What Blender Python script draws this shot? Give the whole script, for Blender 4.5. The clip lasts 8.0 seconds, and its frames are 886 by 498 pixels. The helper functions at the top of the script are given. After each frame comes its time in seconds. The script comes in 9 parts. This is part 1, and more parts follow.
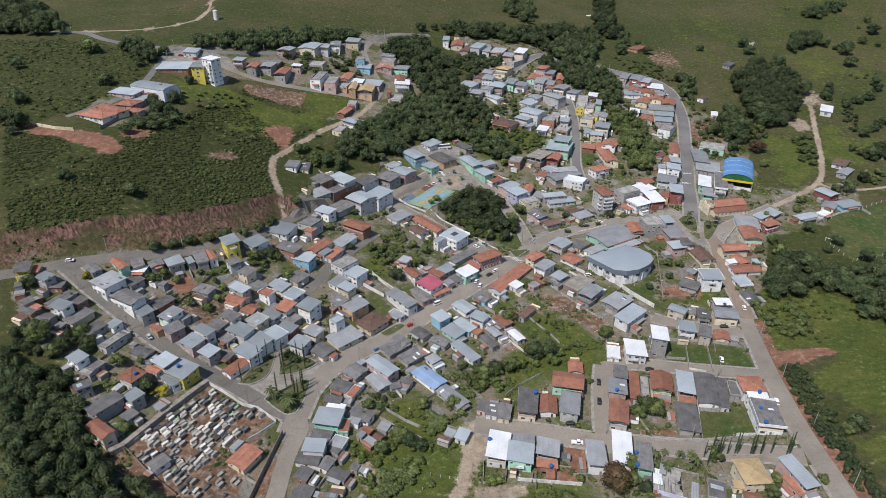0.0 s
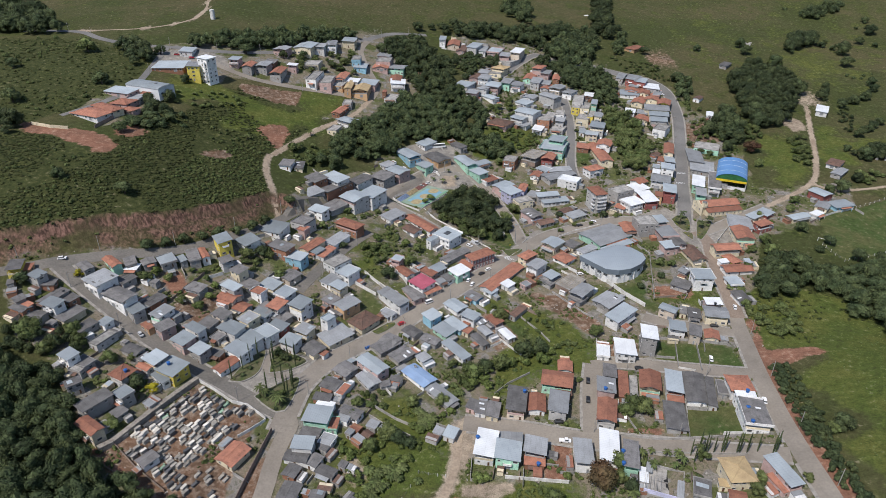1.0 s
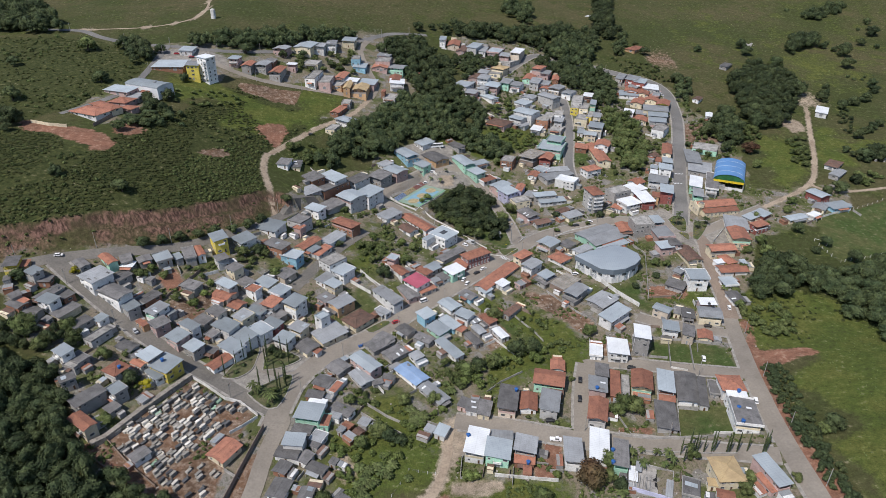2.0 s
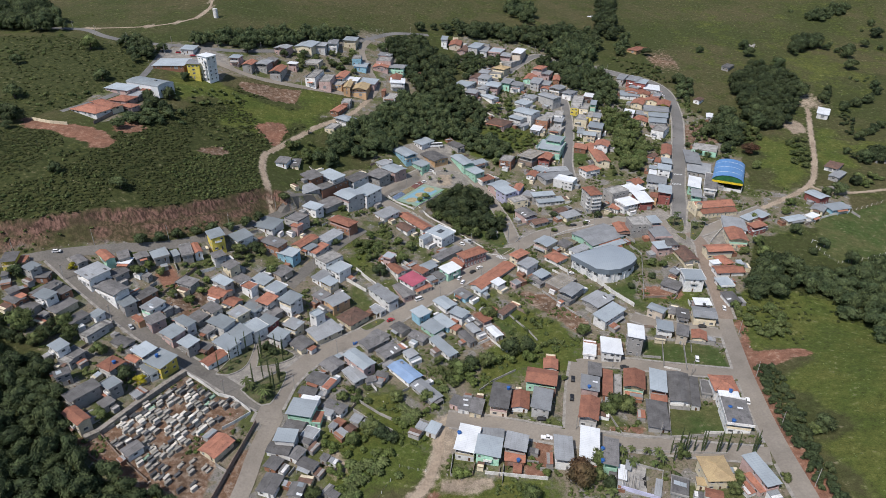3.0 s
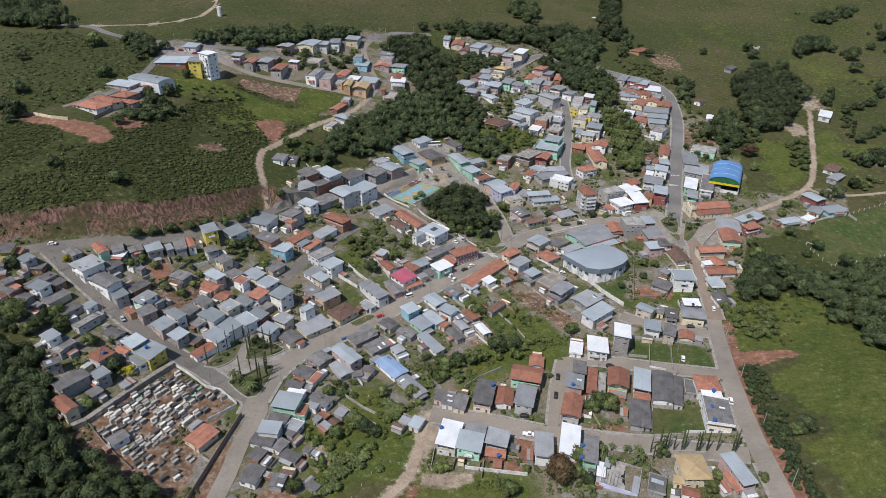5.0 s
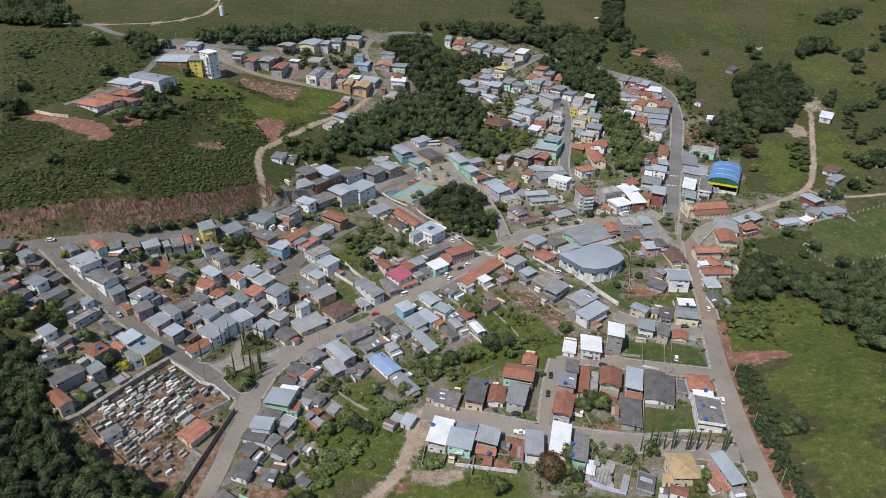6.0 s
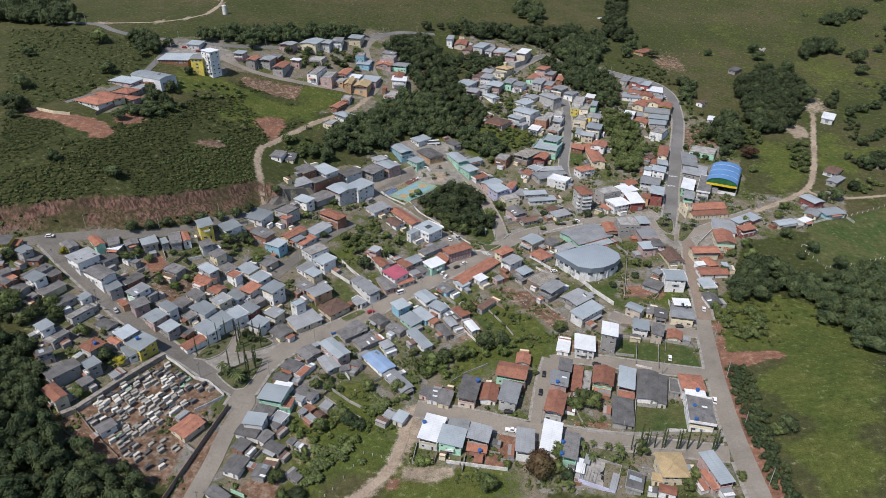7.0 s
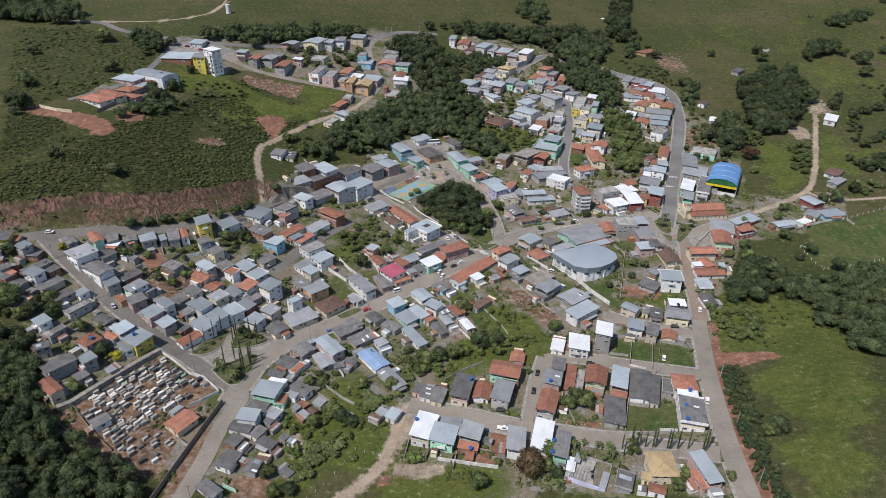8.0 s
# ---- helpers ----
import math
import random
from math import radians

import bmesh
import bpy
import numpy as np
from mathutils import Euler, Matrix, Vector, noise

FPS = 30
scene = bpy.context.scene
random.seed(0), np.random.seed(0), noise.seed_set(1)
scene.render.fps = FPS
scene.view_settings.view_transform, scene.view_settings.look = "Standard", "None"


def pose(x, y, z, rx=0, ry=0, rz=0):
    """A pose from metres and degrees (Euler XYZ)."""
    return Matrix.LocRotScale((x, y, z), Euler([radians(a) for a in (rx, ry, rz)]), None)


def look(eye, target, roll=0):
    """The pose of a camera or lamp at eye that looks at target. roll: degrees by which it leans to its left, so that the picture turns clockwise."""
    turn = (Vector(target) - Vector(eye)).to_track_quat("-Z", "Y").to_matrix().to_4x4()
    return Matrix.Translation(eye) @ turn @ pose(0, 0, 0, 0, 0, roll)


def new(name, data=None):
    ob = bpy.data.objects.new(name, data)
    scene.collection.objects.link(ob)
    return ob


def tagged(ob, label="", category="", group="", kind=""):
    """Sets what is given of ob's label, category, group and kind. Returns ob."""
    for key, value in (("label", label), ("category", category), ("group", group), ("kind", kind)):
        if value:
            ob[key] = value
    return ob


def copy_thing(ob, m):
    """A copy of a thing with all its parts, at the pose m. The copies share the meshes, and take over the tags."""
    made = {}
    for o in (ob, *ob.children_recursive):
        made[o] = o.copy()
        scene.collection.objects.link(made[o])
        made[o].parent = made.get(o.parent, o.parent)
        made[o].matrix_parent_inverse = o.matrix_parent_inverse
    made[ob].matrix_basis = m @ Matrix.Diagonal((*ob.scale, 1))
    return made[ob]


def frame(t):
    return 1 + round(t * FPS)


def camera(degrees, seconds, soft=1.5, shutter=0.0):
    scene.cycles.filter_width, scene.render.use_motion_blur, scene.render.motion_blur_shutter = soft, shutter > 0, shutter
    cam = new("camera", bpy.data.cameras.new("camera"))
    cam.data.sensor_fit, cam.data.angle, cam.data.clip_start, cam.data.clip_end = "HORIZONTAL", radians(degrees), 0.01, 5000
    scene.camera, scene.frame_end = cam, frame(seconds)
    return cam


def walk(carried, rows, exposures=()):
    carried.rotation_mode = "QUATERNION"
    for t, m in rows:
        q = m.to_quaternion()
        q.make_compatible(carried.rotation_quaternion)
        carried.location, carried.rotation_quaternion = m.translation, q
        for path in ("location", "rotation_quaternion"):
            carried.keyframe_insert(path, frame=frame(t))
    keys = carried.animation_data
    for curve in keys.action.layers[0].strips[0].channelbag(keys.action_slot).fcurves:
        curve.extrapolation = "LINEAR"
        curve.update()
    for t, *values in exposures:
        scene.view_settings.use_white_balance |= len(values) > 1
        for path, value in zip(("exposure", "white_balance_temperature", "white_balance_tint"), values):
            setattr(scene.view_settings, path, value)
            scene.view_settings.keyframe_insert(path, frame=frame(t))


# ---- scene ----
cam = camera(69.1, 8.0, soft=0.4)
METRES, EYE, TILT, LEAN, TURN = 46.0, 200.0, -29.0, 0.0, 0.0
ROWS = [
    (0.0, 0.0, 0.0, 0.0, 0.0, 0.0, -0.0),
    (0.5, 0.0544, -0.0109, -0.0068, 0.03, -0.0, -0.06),
    (1.0, 0.1161, -0.0228, -0.0137, 0.12, 0.0, -0.14),
    (1.5, 0.1713, -0.0337, -0.0215, 0.27, 0.02, -0.26),
    (3.0, 0.3551, -0.0682, -0.0498, 1.0, 0.07, -0.78),
    (3.5, 0.4131, -0.0795, -0.0581, 1.22, 0.09, -0.94),
    (4.0, 0.4756, -0.0917, -0.0672, 1.46, 0.09, -1.13),
    (4.5, 0.5362, -0.1026, -0.0757, 1.69, 0.1, -1.31),
    (6.0, 0.7233, -0.1353, -0.1028, 2.43, 0.13, -1.83),
    (6.5, 0.7846, -0.145, -0.1101, 2.68, 0.13, -1.99),
    (7.0, 0.8484, -0.155, -0.1186, 2.97, 0.13, -2.19),
    (7.5, 0.9095, -0.1633, -0.1262, 3.25, 0.13, -2.38),
    (8.0, 0.9756, -0.1717, -0.1347, 3.56, 0.14, -2.59),
]
walk(cam, [(t, pose(0, 0, EYE, TILT, LEAN, TURN) @ pose(METRES * x, METRES * y, METRES * z, 90 + pitch, roll, yaw)) for t, x, y, z, yaw, pitch, roll in ROWS],
     exposures=[(0.0, 0.34, 6500, 12.5), (8.0, 0.34, 6500, 12.5)])

# ---- daylight: a clear sky and one sun, high on the camera's side ----
SUN_TO = Vector((-0.46, -0.56, 1.05)).normalized()
sky_world = bpy.data.worlds.new("clear_sky")
scene.world = sky_world
sky_world.use_nodes = True
sky_nodes, sky_links = sky_world.node_tree.nodes, sky_world.node_tree.links
sky_tex = sky_nodes.new("ShaderNodeTexSky")
sky_tex.sky_type, sky_tex.sun_disc = "NISHITA", False
sky_tex.sun_elevation = math.asin(SUN_TO.z)
sky_tex.sun_rotation = math.atan2(SUN_TO.x, SUN_TO.y)
sky_tex.altitude = 900
sky_links.new(sky_tex.outputs[0], sky_nodes["Background"].inputs[0])
sky_nodes["Background"].inputs[1].default_value = 0.105
sun_data = bpy.data.lights.new("sun", "SUN")
sun_data.energy, sun_data.angle, sun_data.color = 3.5, radians(0.53), (1.0, 0.955, 0.89)
sun = new("sun", sun_data)
sun.matrix_world = look(tuple(SUN_TO * 900), (0, 0, 0))


# ---- materials ----
def material(name, colour, rough=0.85, second=None, scale=0.6, fine=6.0, amount=0.35, bump=0.25, per_object=0.0, metal=0.0, stretch=None,
             ribs=None, rib_shade=0.25, stains=0.0, bump_scale=None, spec=0.3, sheets=None):
    """A weathered surface: two scales of variation, a bump, and where wanted ribs as dark lines (distance, axis), sheet
    joints and stains.
    """
    m = bpy.data.materials.new(name)
    m.use_nodes = True
    nt = m.node_tree
    n, l = nt.nodes, nt.links
    b = n["Principled BSDF"]
    b.inputs["Roughness"].default_value, b.inputs["Metallic"].default_value = rough, metal
    b.inputs["Specular IOR Level"].default_value = spec
    tc = n.new("ShaderNodeTexCoord")
    src = tc.outputs["Object"]
    if stretch:
        mp = n.new("ShaderNodeMapping")
        mp.inputs["Scale"].default_value = stretch
        l.new(src, mp.inputs[0])
        src = mp.outputs[0]
    info = n.new("ShaderNodeObjectInfo")
    off = n.new("ShaderNodeVectorMath")
    off.operation = "MULTIPLY_ADD"
    off.inputs[1].default_value = (37.0, 53.0, 71.0)
    l.new(info.outputs["Random"], off.inputs[0])
    l.new(src, off.inputs[2])
    at = off.outputs[0]

    def tex(size, detail=4.0):
        t = n.new("ShaderNodeTexNoise")
        t.inputs["Scale"].default_value, t.inputs["Detail"].default_value = size, detail
        l.new(at, t.inputs["Vector"])
        return t.outputs["Fac"]

    def mix(fac, a, c, blend="MIX"):
        x = n.new("ShaderNodeMix")
        x.data_type, x.blend_type = "RGBA", blend
        for sock, v in ((x.inputs[0], fac), (x.inputs[6], a), (x.inputs[7], c)):
            if hasattr(v, "node"):
                l.new(v, sock)
            else:
                sock.default_value = v if not isinstance(v, tuple) else (*v, 1)
        return x.outputs[2]

    def remap(v, lo, hi, a=0.0, c=1.0):
        r = n.new("ShaderNodeMapRange")
        r.inputs[1].default_value, r.inputs[2].default_value, r.inputs[3].default_value, r.inputs[4].default_value = lo, hi, a, c
        l.new(v, r.inputs[0])
        return r.outputs[0]

    second = second or tuple(c * 0.62 for c in colour)
    big, small = tex(scale), tex(fine, 6.0)
    col = mix(remap(big, 0.38, 0.68), colour, second)
    shade = remap(small, 0.3, 0.7, 1.0 - amount * 0.5, 1.0 + amount * 0.5)
    comb = n.new("ShaderNodeCombineColor")
    for k in range(3):
        l.new(shade, comb.inputs[k])
    col = mix(1.0, col, comb.outputs[0], "MULTIPLY")
    if stains:
        col = mix(remap(tex(scale * 2.3), 0.56, 0.72, 0.0, stains), col, tuple(c * 0.3 for c in second))
    if per_object:
        lum = remap(info.outputs["Random"], 0.0, 1.0, 1.0 - per_object, 1.0 + per_object)
        comb2 = n.new("ShaderNodeCombineColor")
        for k in range(3):
            l.new(lum, comb2.inputs[k])
        col = mix(1.0, col, comb2.outputs[0], "MULTIPLY")
    height = small
    sep = n.new("ShaderNodeSeparateXYZ")
    l.new(tc.outputs["Object"], sep.inputs[0])
    if sheets:
        for axis, step in zip("XY", sheets):
            md = n.new("ShaderNodeMath")
            md.operation = "PINGPONG"
            md.inputs[1].default_value = step / 2
            l.new(sep.outputs[axis], md.inputs[0])
            col = mix(remap(md.outputs[0], 0.0, 0.07, 0.45, 0.0), col, tuple(c * 0.45 for c in second))
    if ribs:
        md = n.new("ShaderNodeMath")
        md.operation = "PINGPONG"
        md.inputs[1].default_value = ribs[0] / 2
        l.new(sep.outputs[ribs[1]], md.inputs[0])
        rib = remap(md.outputs[0], 0.0, ribs[0] / 2)
        # groove shade painted into the colour; the ribs have no relief
        col = mix(remap(rib, 0.0, 0.45, rib_shade, 0.0), col, tuple(c * 0.4 for c in second))
    l.new(col, b.inputs["Base Color"])
    bp = n.new("ShaderNodeBump")
    bp.inputs["Strength"].default_value, bp.inputs["Distance"].default_value = bump, 0.12
    l.new(height if not bump_scale else tex(bump_scale), bp.inputs["Height"])
    l.new(bp.outputs[0], b.inputs["Normal"])
    return m


ROOF = {
    "tile": material("clay_tile", (0.325, 0.145, 0.095), 0.9, (0.235, 0.108, 0.075), 0.35, 5, 0.5, per_object=0.28, ribs=(0.42, "Y"), stains=0.5),
    "old_tile": material("weathered_clay_tile", (0.165, 0.098, 0.074), 0.92, (0.115, 0.078, 0.062), 0.4, 5, 0.6, per_object=0.2, ribs=(0.42, "Y"), stains=0.6),
    "ochre_tile": material("ochre_tile", (0.43, 0.325, 0.18), 0.9, (0.33, 0.245, 0.14), 0.3, 5, 0.4, ribs=(0.42, "Y")),
    "fibre": material("fibre_cement_sheet", (0.275, 0.288, 0.298), 0.88, (0.215, 0.223, 0.23), 0.16, 4, 0.22, per_object=0.24, sheets=(1.1, 2.3), stains=0.2, ribs=(0.55, "X"), rib_shade=0.16),
    "old_fibre": material("old_fibre_cement_sheet", (0.165, 0.16, 0.158), 0.92, (0.108, 0.105, 0.102), 0.24, 4, 0.4, per_object=0.32, sheets=(1.1, 2.3), stains=0.45, ribs=(0.55, "X"), rib_shade=0.2),
    "zinc": material("galvanised_sheet", (0.315, 0.355, 0.378), 0.6, (0.262, 0.295, 0.315), 0.12, 3, 0.12, per_object=0.26, sheets=(1.0, 6.0), spec=0.5, stains=0.12, ribs=(0.5, "X"), rib_shade=0.12),
    "dull_zinc": material("dull_galvanised_sheet", (0.205, 0.232, 0.246), 0.7, (0.168, 0.19, 0.20), 0.12, 3, 0.16, per_object=0.26, sheets=(1.0, 6.0), spec=0.4, stains=0.2, ribs=(0.5, "X"), rib_shade=0.14),
    "white": material("white_metal_sheet", (0.70, 0.72, 0.73), 0.5, (0.58, 0.60, 0.61), 0.15, 3, 0.1, sheets=(1.0, 7.0)),
    "blue_metal": material("blue_metal_sheet", (0.24, 0.34, 0.50), 0.55, (0.19, 0.27, 0.40), 0.2, 3, 0.2, sheets=(1.0, 6.0)),
    "pink_metal": material("rose_metal_sheet", (0.40, 0.10, 0.14), 0.6, (0.32, 0.08, 0.11), 0.2, 3, 0.2, sheets=(1.0, 7.0)),
    "slab": material("raw_concrete_slab", (0.33, 0.32, 0.30), 0.95, (0.19, 0.185, 0.175), 0.3, 3, 0.5, per_object=0.2, stains=0.6),
}
WALL_COLOUR = {
    "white": (0.72, 0.715, 0.695), "grey": (0.50, 0.49, 0.47), "beige": (0.56, 0.48, 0.39), "cream": (0.66, 0.58, 0.42), "yellow": (0.62, 0.50, 0.10), "mint": (0.36, 0.60, 0.46), "blue": (0.27, 0.47, 0.57),
    "pink": (0.47, 0.335, 0.305), "orange": (0.50, 0.32, 0.18), "brick": (0.27, 0.135, 0.085), "cement": (0.32, 0.31, 0.295), "lilac": (0.46, 0.46, 0.60),
    "red": (0.29, 0.10, 0.085), "rose": (0.36, 0.17, 0.155)}
WALL = {k: material(k + "_plaster", c, 0.9, tuple(v * 0.8 for v in c), 0.25, 3, 0.25, per_object=0.2, stains=0.5) for k, c in WALL_COLOUR.items()}
GLASS = bpy.data.materials.new("window_glass")
GLASS.use_nodes = True
GLASS.node_tree.nodes["Principled BSDF"].inputs["Base Color"].default_value = (0.07, 0.075, 0.08, 1)
GLASS.node_tree.nodes["Principled BSDF"].inputs["Roughness"].default_value = 0.12
FRAME = material("painted_window_frame", (0.5, 0.49, 0.47), 0.6)
FASCIA = material("pale_painted_fascia", (0.46, 0.47, 0.47), 0.7, (0.36, 0.365, 0.365), 0.3, 3, 0.2)
TIMBER = material("varnished_door_wood", (0.12, 0.06, 0.03), 0.6)
CONCRETE = material("weathered_concrete", (0.36, 0.345, 0.32), 0.95, (0.22, 0.21, 0.195), 0.25, 3, 0.4, stains=0.5)
WHITEWASH = material("whitewashed_masonry", (0.66, 0.65, 0.62), 0.92, (0.45, 0.44, 0.41), 0.3, 3, 0.3, stains=0.35)
BRICKWORK = material("bare_block_wall", (0.26, 0.19, 0.15), 0.95, (0.18, 0.15, 0.125), 0.4, 4, 0.5, stains=0.4)
ASPHALT = material("worn_asphalt", (0.135, 0.132, 0.127), 0.95, (0.18, 0.174, 0.165), 0.05, 1.5, 0.3, stains=0.2)
PAVERS = material("dusty_block_paving", (0.248, 0.22, 0.184), 0.95, (0.198, 0.175, 0.146), 0.06, 1.2, 0.2, bump=0.12, stains=0.2)
# darker paving colour for the western streets
DARK_PAVERS = material("dark_block_paving", (0.165, 0.152, 0.133), 0.95, (0.125, 0.117, 0.105), 0.06, 1.2, 0.35, stains=0.25)
DIRT = material("dry_earth_road", (0.34, 0.275, 0.205), 1.0, (0.24, 0.185, 0.135), 0.08, 1.0, 0.4)
KERB = material("pale_kerb_concrete", (0.31, 0.29, 0.26), 0.95)
BARK = material("bark", (0.09, 0.07, 0.05), 1.0, fine=8)
METAL = material("grey_painted_steel", (0.25, 0.26, 0.27), 0.5)
BLUE_PLASTIC = material("blue_plastic", (0.03, 0.12, 0.36), 0.5)


def leaf_material(name, colour, other):
    m = material(name, colour, 0.75, other, 0.16, 1.1, 0.7, bump=0.0, per_object=0.25, spec=0.2)
    n, l = m.node_tree.nodes, m.node_tree.links
    geo, vary, tint = n.new("ShaderNodeNewGeometry"), n.new("ShaderNodeMapRange"), n.new("ShaderNodeHueSaturation")
    vary.inputs[3].default_value, vary.inputs[4].default_value = 0.6, 1.4
    l.new(geo.outputs["Random Per Island"], vary.inputs[0])
    l.new(vary.outputs[0], tint.inputs["Value"])
    l.new(n["Principled BSDF"].inputs["Base Color"].links[0].from_socket, tint.inputs["Color"])
    l.new(tint.outputs[0], n["Principled BSDF"].inputs["Base Color"])
    tr = n.new("ShaderNodeBsdfTranslucent")
    ms = n.new("ShaderNodeMixShader")
    ms.inputs[0].default_value = 0.22
    base = n["Principled BSDF"]
    l.new(base.inputs["Base Color"].links[0].from_socket, tr.inputs[0])
    l.new(base.outputs[0], ms.inputs[1])
    l.new(tr.outputs[0], ms.inputs[2])
    l.new(ms.outputs[0], n["Material Output"].inputs[0])
    return m


LEAF_DARK = leaf_material("dark_tree_leaves", (0.044, 0.064, 0.029), (0.082, 0.102, 0.042))
LEAF_MID = leaf_material("mid_green_leaves", (0.078, 0.106, 0.036), (0.126, 0.146, 0.054))
LEAF_LIGHT = leaf_material("light_green_leaves", (0.120, 0.150, 0.046), (0.085, 0.118, 0.034))
LEAF_SCRUB = leaf_material("olive_scrub_leaves", (0.044, 0.058, 0.019), (0.064, 0.070, 0.025))
LEAF_RED = leaf_material("red_flowering_leaves", (0.095, 0.048, 0.030), (0.058, 0.074, 0.028))
LEAF_YELLOW = leaf_material("yellow_flower_leaves", (0.30, 0.26, 0.02), (0.14, 0.16, 0.02))


# ---- building blocks ----
def box(bm, x0, y0, z0, x1, y1, z1, mat=0, turn=None):
    vs = [bm.verts.new(turn @ Vector(p) if turn else p) for p in
          ((x0, y0, z0), (x1, y0, z0), (x1, y1, z0), (x0, y1, z0), (x0, y0, z1), (x1, y0, z1), (x1, y1, z1), (x0, y1, z1))]
    for f in ((0, 3, 2, 1), (4, 5, 6, 7), (0, 1, 5, 4), (1, 2, 6, 5), (2, 3, 7, 6), (3, 0, 4, 7)):
        bm.faces.new([vs[i] for i in f]).material_index = mat


def tube(bm, a, b, r0, r1, sides=7, mat=0):
    a, b = Vector(a), Vector(b)
    q = (b - a).to_track_quat("Z", "Y").to_matrix()
    rings = [[bm.verts.new(p + q @ Vector((r * math.cos(i * math.tau / sides), r * math.sin(i * math.tau / sides), 0))) for i in range(sides)] for p, r in ((a, r0), (b, r1))]
    for i in range(sides):
        j = (i + 1) % sides
        bm.faces.new((rings[0][i], rings[0][j], rings[1][j], rings[1][i])).material_index = mat
    bm.faces.new(rings[1]).material_index = mat
    bm.faces.new(rings[0][::-1]).material_index = mat


def poly(bm, pts, mat=0):
    f = bm.faces.new([bm.verts.new(p) for p in pts])
    f.material_index = mat
    return f


def mesh(name, bm, mats, smooth=False):
    me = bpy.data.meshes.new(name)
    bm.to_mesh(me)
    bm.free()
    for m in (mats if isinstance(mats, (list, tuple)) else [mats]):
        me.materials.append(m)
    if smooth:
        me.polygons.foreach_set("use_smooth", [True] * len(me.polygons))
    return me


def part(name, data, mats, parent, label="", at=None):
    me = mesh(name, data, mats) if isinstance(data, bmesh.types.BMesh) else data
    ob = new(name, me)
    ob.parent = parent
    if at is not None:
        ob.matrix_basis = at
    if label:
        ob["label"] = label
    return ob


def thing(name, data=None, mats=None, at=None, label="", category="", group="", kind=""):
    me = mesh(name, data, mats) if isinstance(data, bmesh.types.BMesh) else data
    ob = new(name, me)
    if at is not None:
        ob.matrix_basis = at
    return tagged(ob, label, category, group, kind)


# ---- the lie of the land: cross-sections of the valley from the near side to the far side ----
KX = (-600, -400, -280, -200, -130, -60, 10, 80, 150, 220, 310, 450, 700)
SECTIONS = {}
SECTIONS[40] = (91.5, 52.0, 30.1, 16.8, 3.8, -5.0, -7.0, -1.6, 6.9, 15.5, 28.1, 40.4, 56.9)
SECTIONS[150] = (100.3, 60.5, 36.1, 18.6, 3.8, -6.3, -8.1, -2.0, 12.5, 25.0, 28.3, 29.6, 34.0)
SECTIONS[210] = (103.0, 66.7, 42.4, 23.6, 9.7, -1.7, -6.2, -2.7, 5.3, 19.8, 20.1, 20.8, 24.6)
SECTIONS[270] = (102.5, 73.3, 53.8, 36.6, 17.1, 0.6, -4.0, -2.3, 1.3, 5.6, 9.1, 11.7, 19.1)
SECTIONS[330] = (99.5, 78.3, 66.0, 56.0, 31.9, 10.4, 1.4, 1.0, 2.4, 4.6, 3.6, 7.3, 17.9)
SECTIONS[400] = (95.1, 82.3, 73.7, 65.3, 40.5, 17.6, 3.4, 0.5, 6.1, 8.3, 7.2, 11.6, 21.0)
SECTIONS[470] = (91.8, 85.6, 81.8, 73.4, 51.8, 31.9, 16.2, 9.0, 11.3, 12.3, 14.5, 19.1, 26.0)
SECTIONS[550] = (92.3, 90.1, 90.0, 84.5, 67.9, 49.5, 33.5, 25.2, 23.7, 23.2, 21.5, 25.7, 31.6)
SECTIONS[650] = (97.5, 98.9, 99.9, 96.3, 85.3, 68.1, 53.1, 44.2, 40.5, 39.6, 36.2, 36.4, 40.4)
SECTIONS[780] = (106.7, 110.0, 111.1, 108.5, 101.7, 90.5, 79.7, 70.7, 62.6, 56.5, 52.7, 53.2, 59.2)
SECTIONS[1000] = (123.4, 127.7, 129.7, 130.2, 129.7, 127.4, 121.9, 112.6, 99.6, 87.8, 83.0, 86.4, 98.0)
KY = tuple(sorted(SECTIONS))


def spline_weights(t, knots):
    t = min(max(t, knots[0]), knots[-1])
    n = len(knots)
    k = 0
    while k < n - 2 and t >= knots[k + 1]:
        k += 1
    h = knots[k + 1] - knots[k]
    u = (t - knots[k]) / h
    w = {}
    for j, v in ((k, 2 * u ** 3 - 3 * u * u + 1), (k + 1, 3 * u * u - 2 * u ** 3)):
        w[j] = w.get(j, 0) + v
    for j, v in ((k, u ** 3 - 2 * u * u + u), (k + 1, u ** 3 - u * u)):
        a, b = max(j - 1, 0), min(j + 1, n - 1)
        s = v * h / (knots[b] - knots[a])
        w[b] = w.get(b, 0) + s
        w[a] = w.get(a, 0) - s
    return w


def valley(x, y):
    wx, wy = spline_weights(x, KX), spline_weights(y, KY)
    return sum(b * sum(a * SECTIONS[KY[j]][i] for i, a in wx.items()) for j, b in wy.items())


def along(pts, x, y):
    """Distance to a line, the side (plus: left of its direction) and how far along."""
    best = (1e9, 0, 0)
    run = 0.0
    for (ax, ay), (bx, by) in zip(pts, pts[1:]):
        dx, dy = bx - ax, by - ay
        n2 = dx * dx + dy * dy
        u = min(max(((x - ax) * dx + (y - ay) * dy) / n2, 0), 1)
        ex, ey = x - ax - u * dx, y - ay - u * dy
        d = math.hypot(ex, ey)
        if d < best[0]:
            best = (d, dx * ey - dy * ex, run + u * math.sqrt(n2))
        run += math.sqrt(n2)
    return best


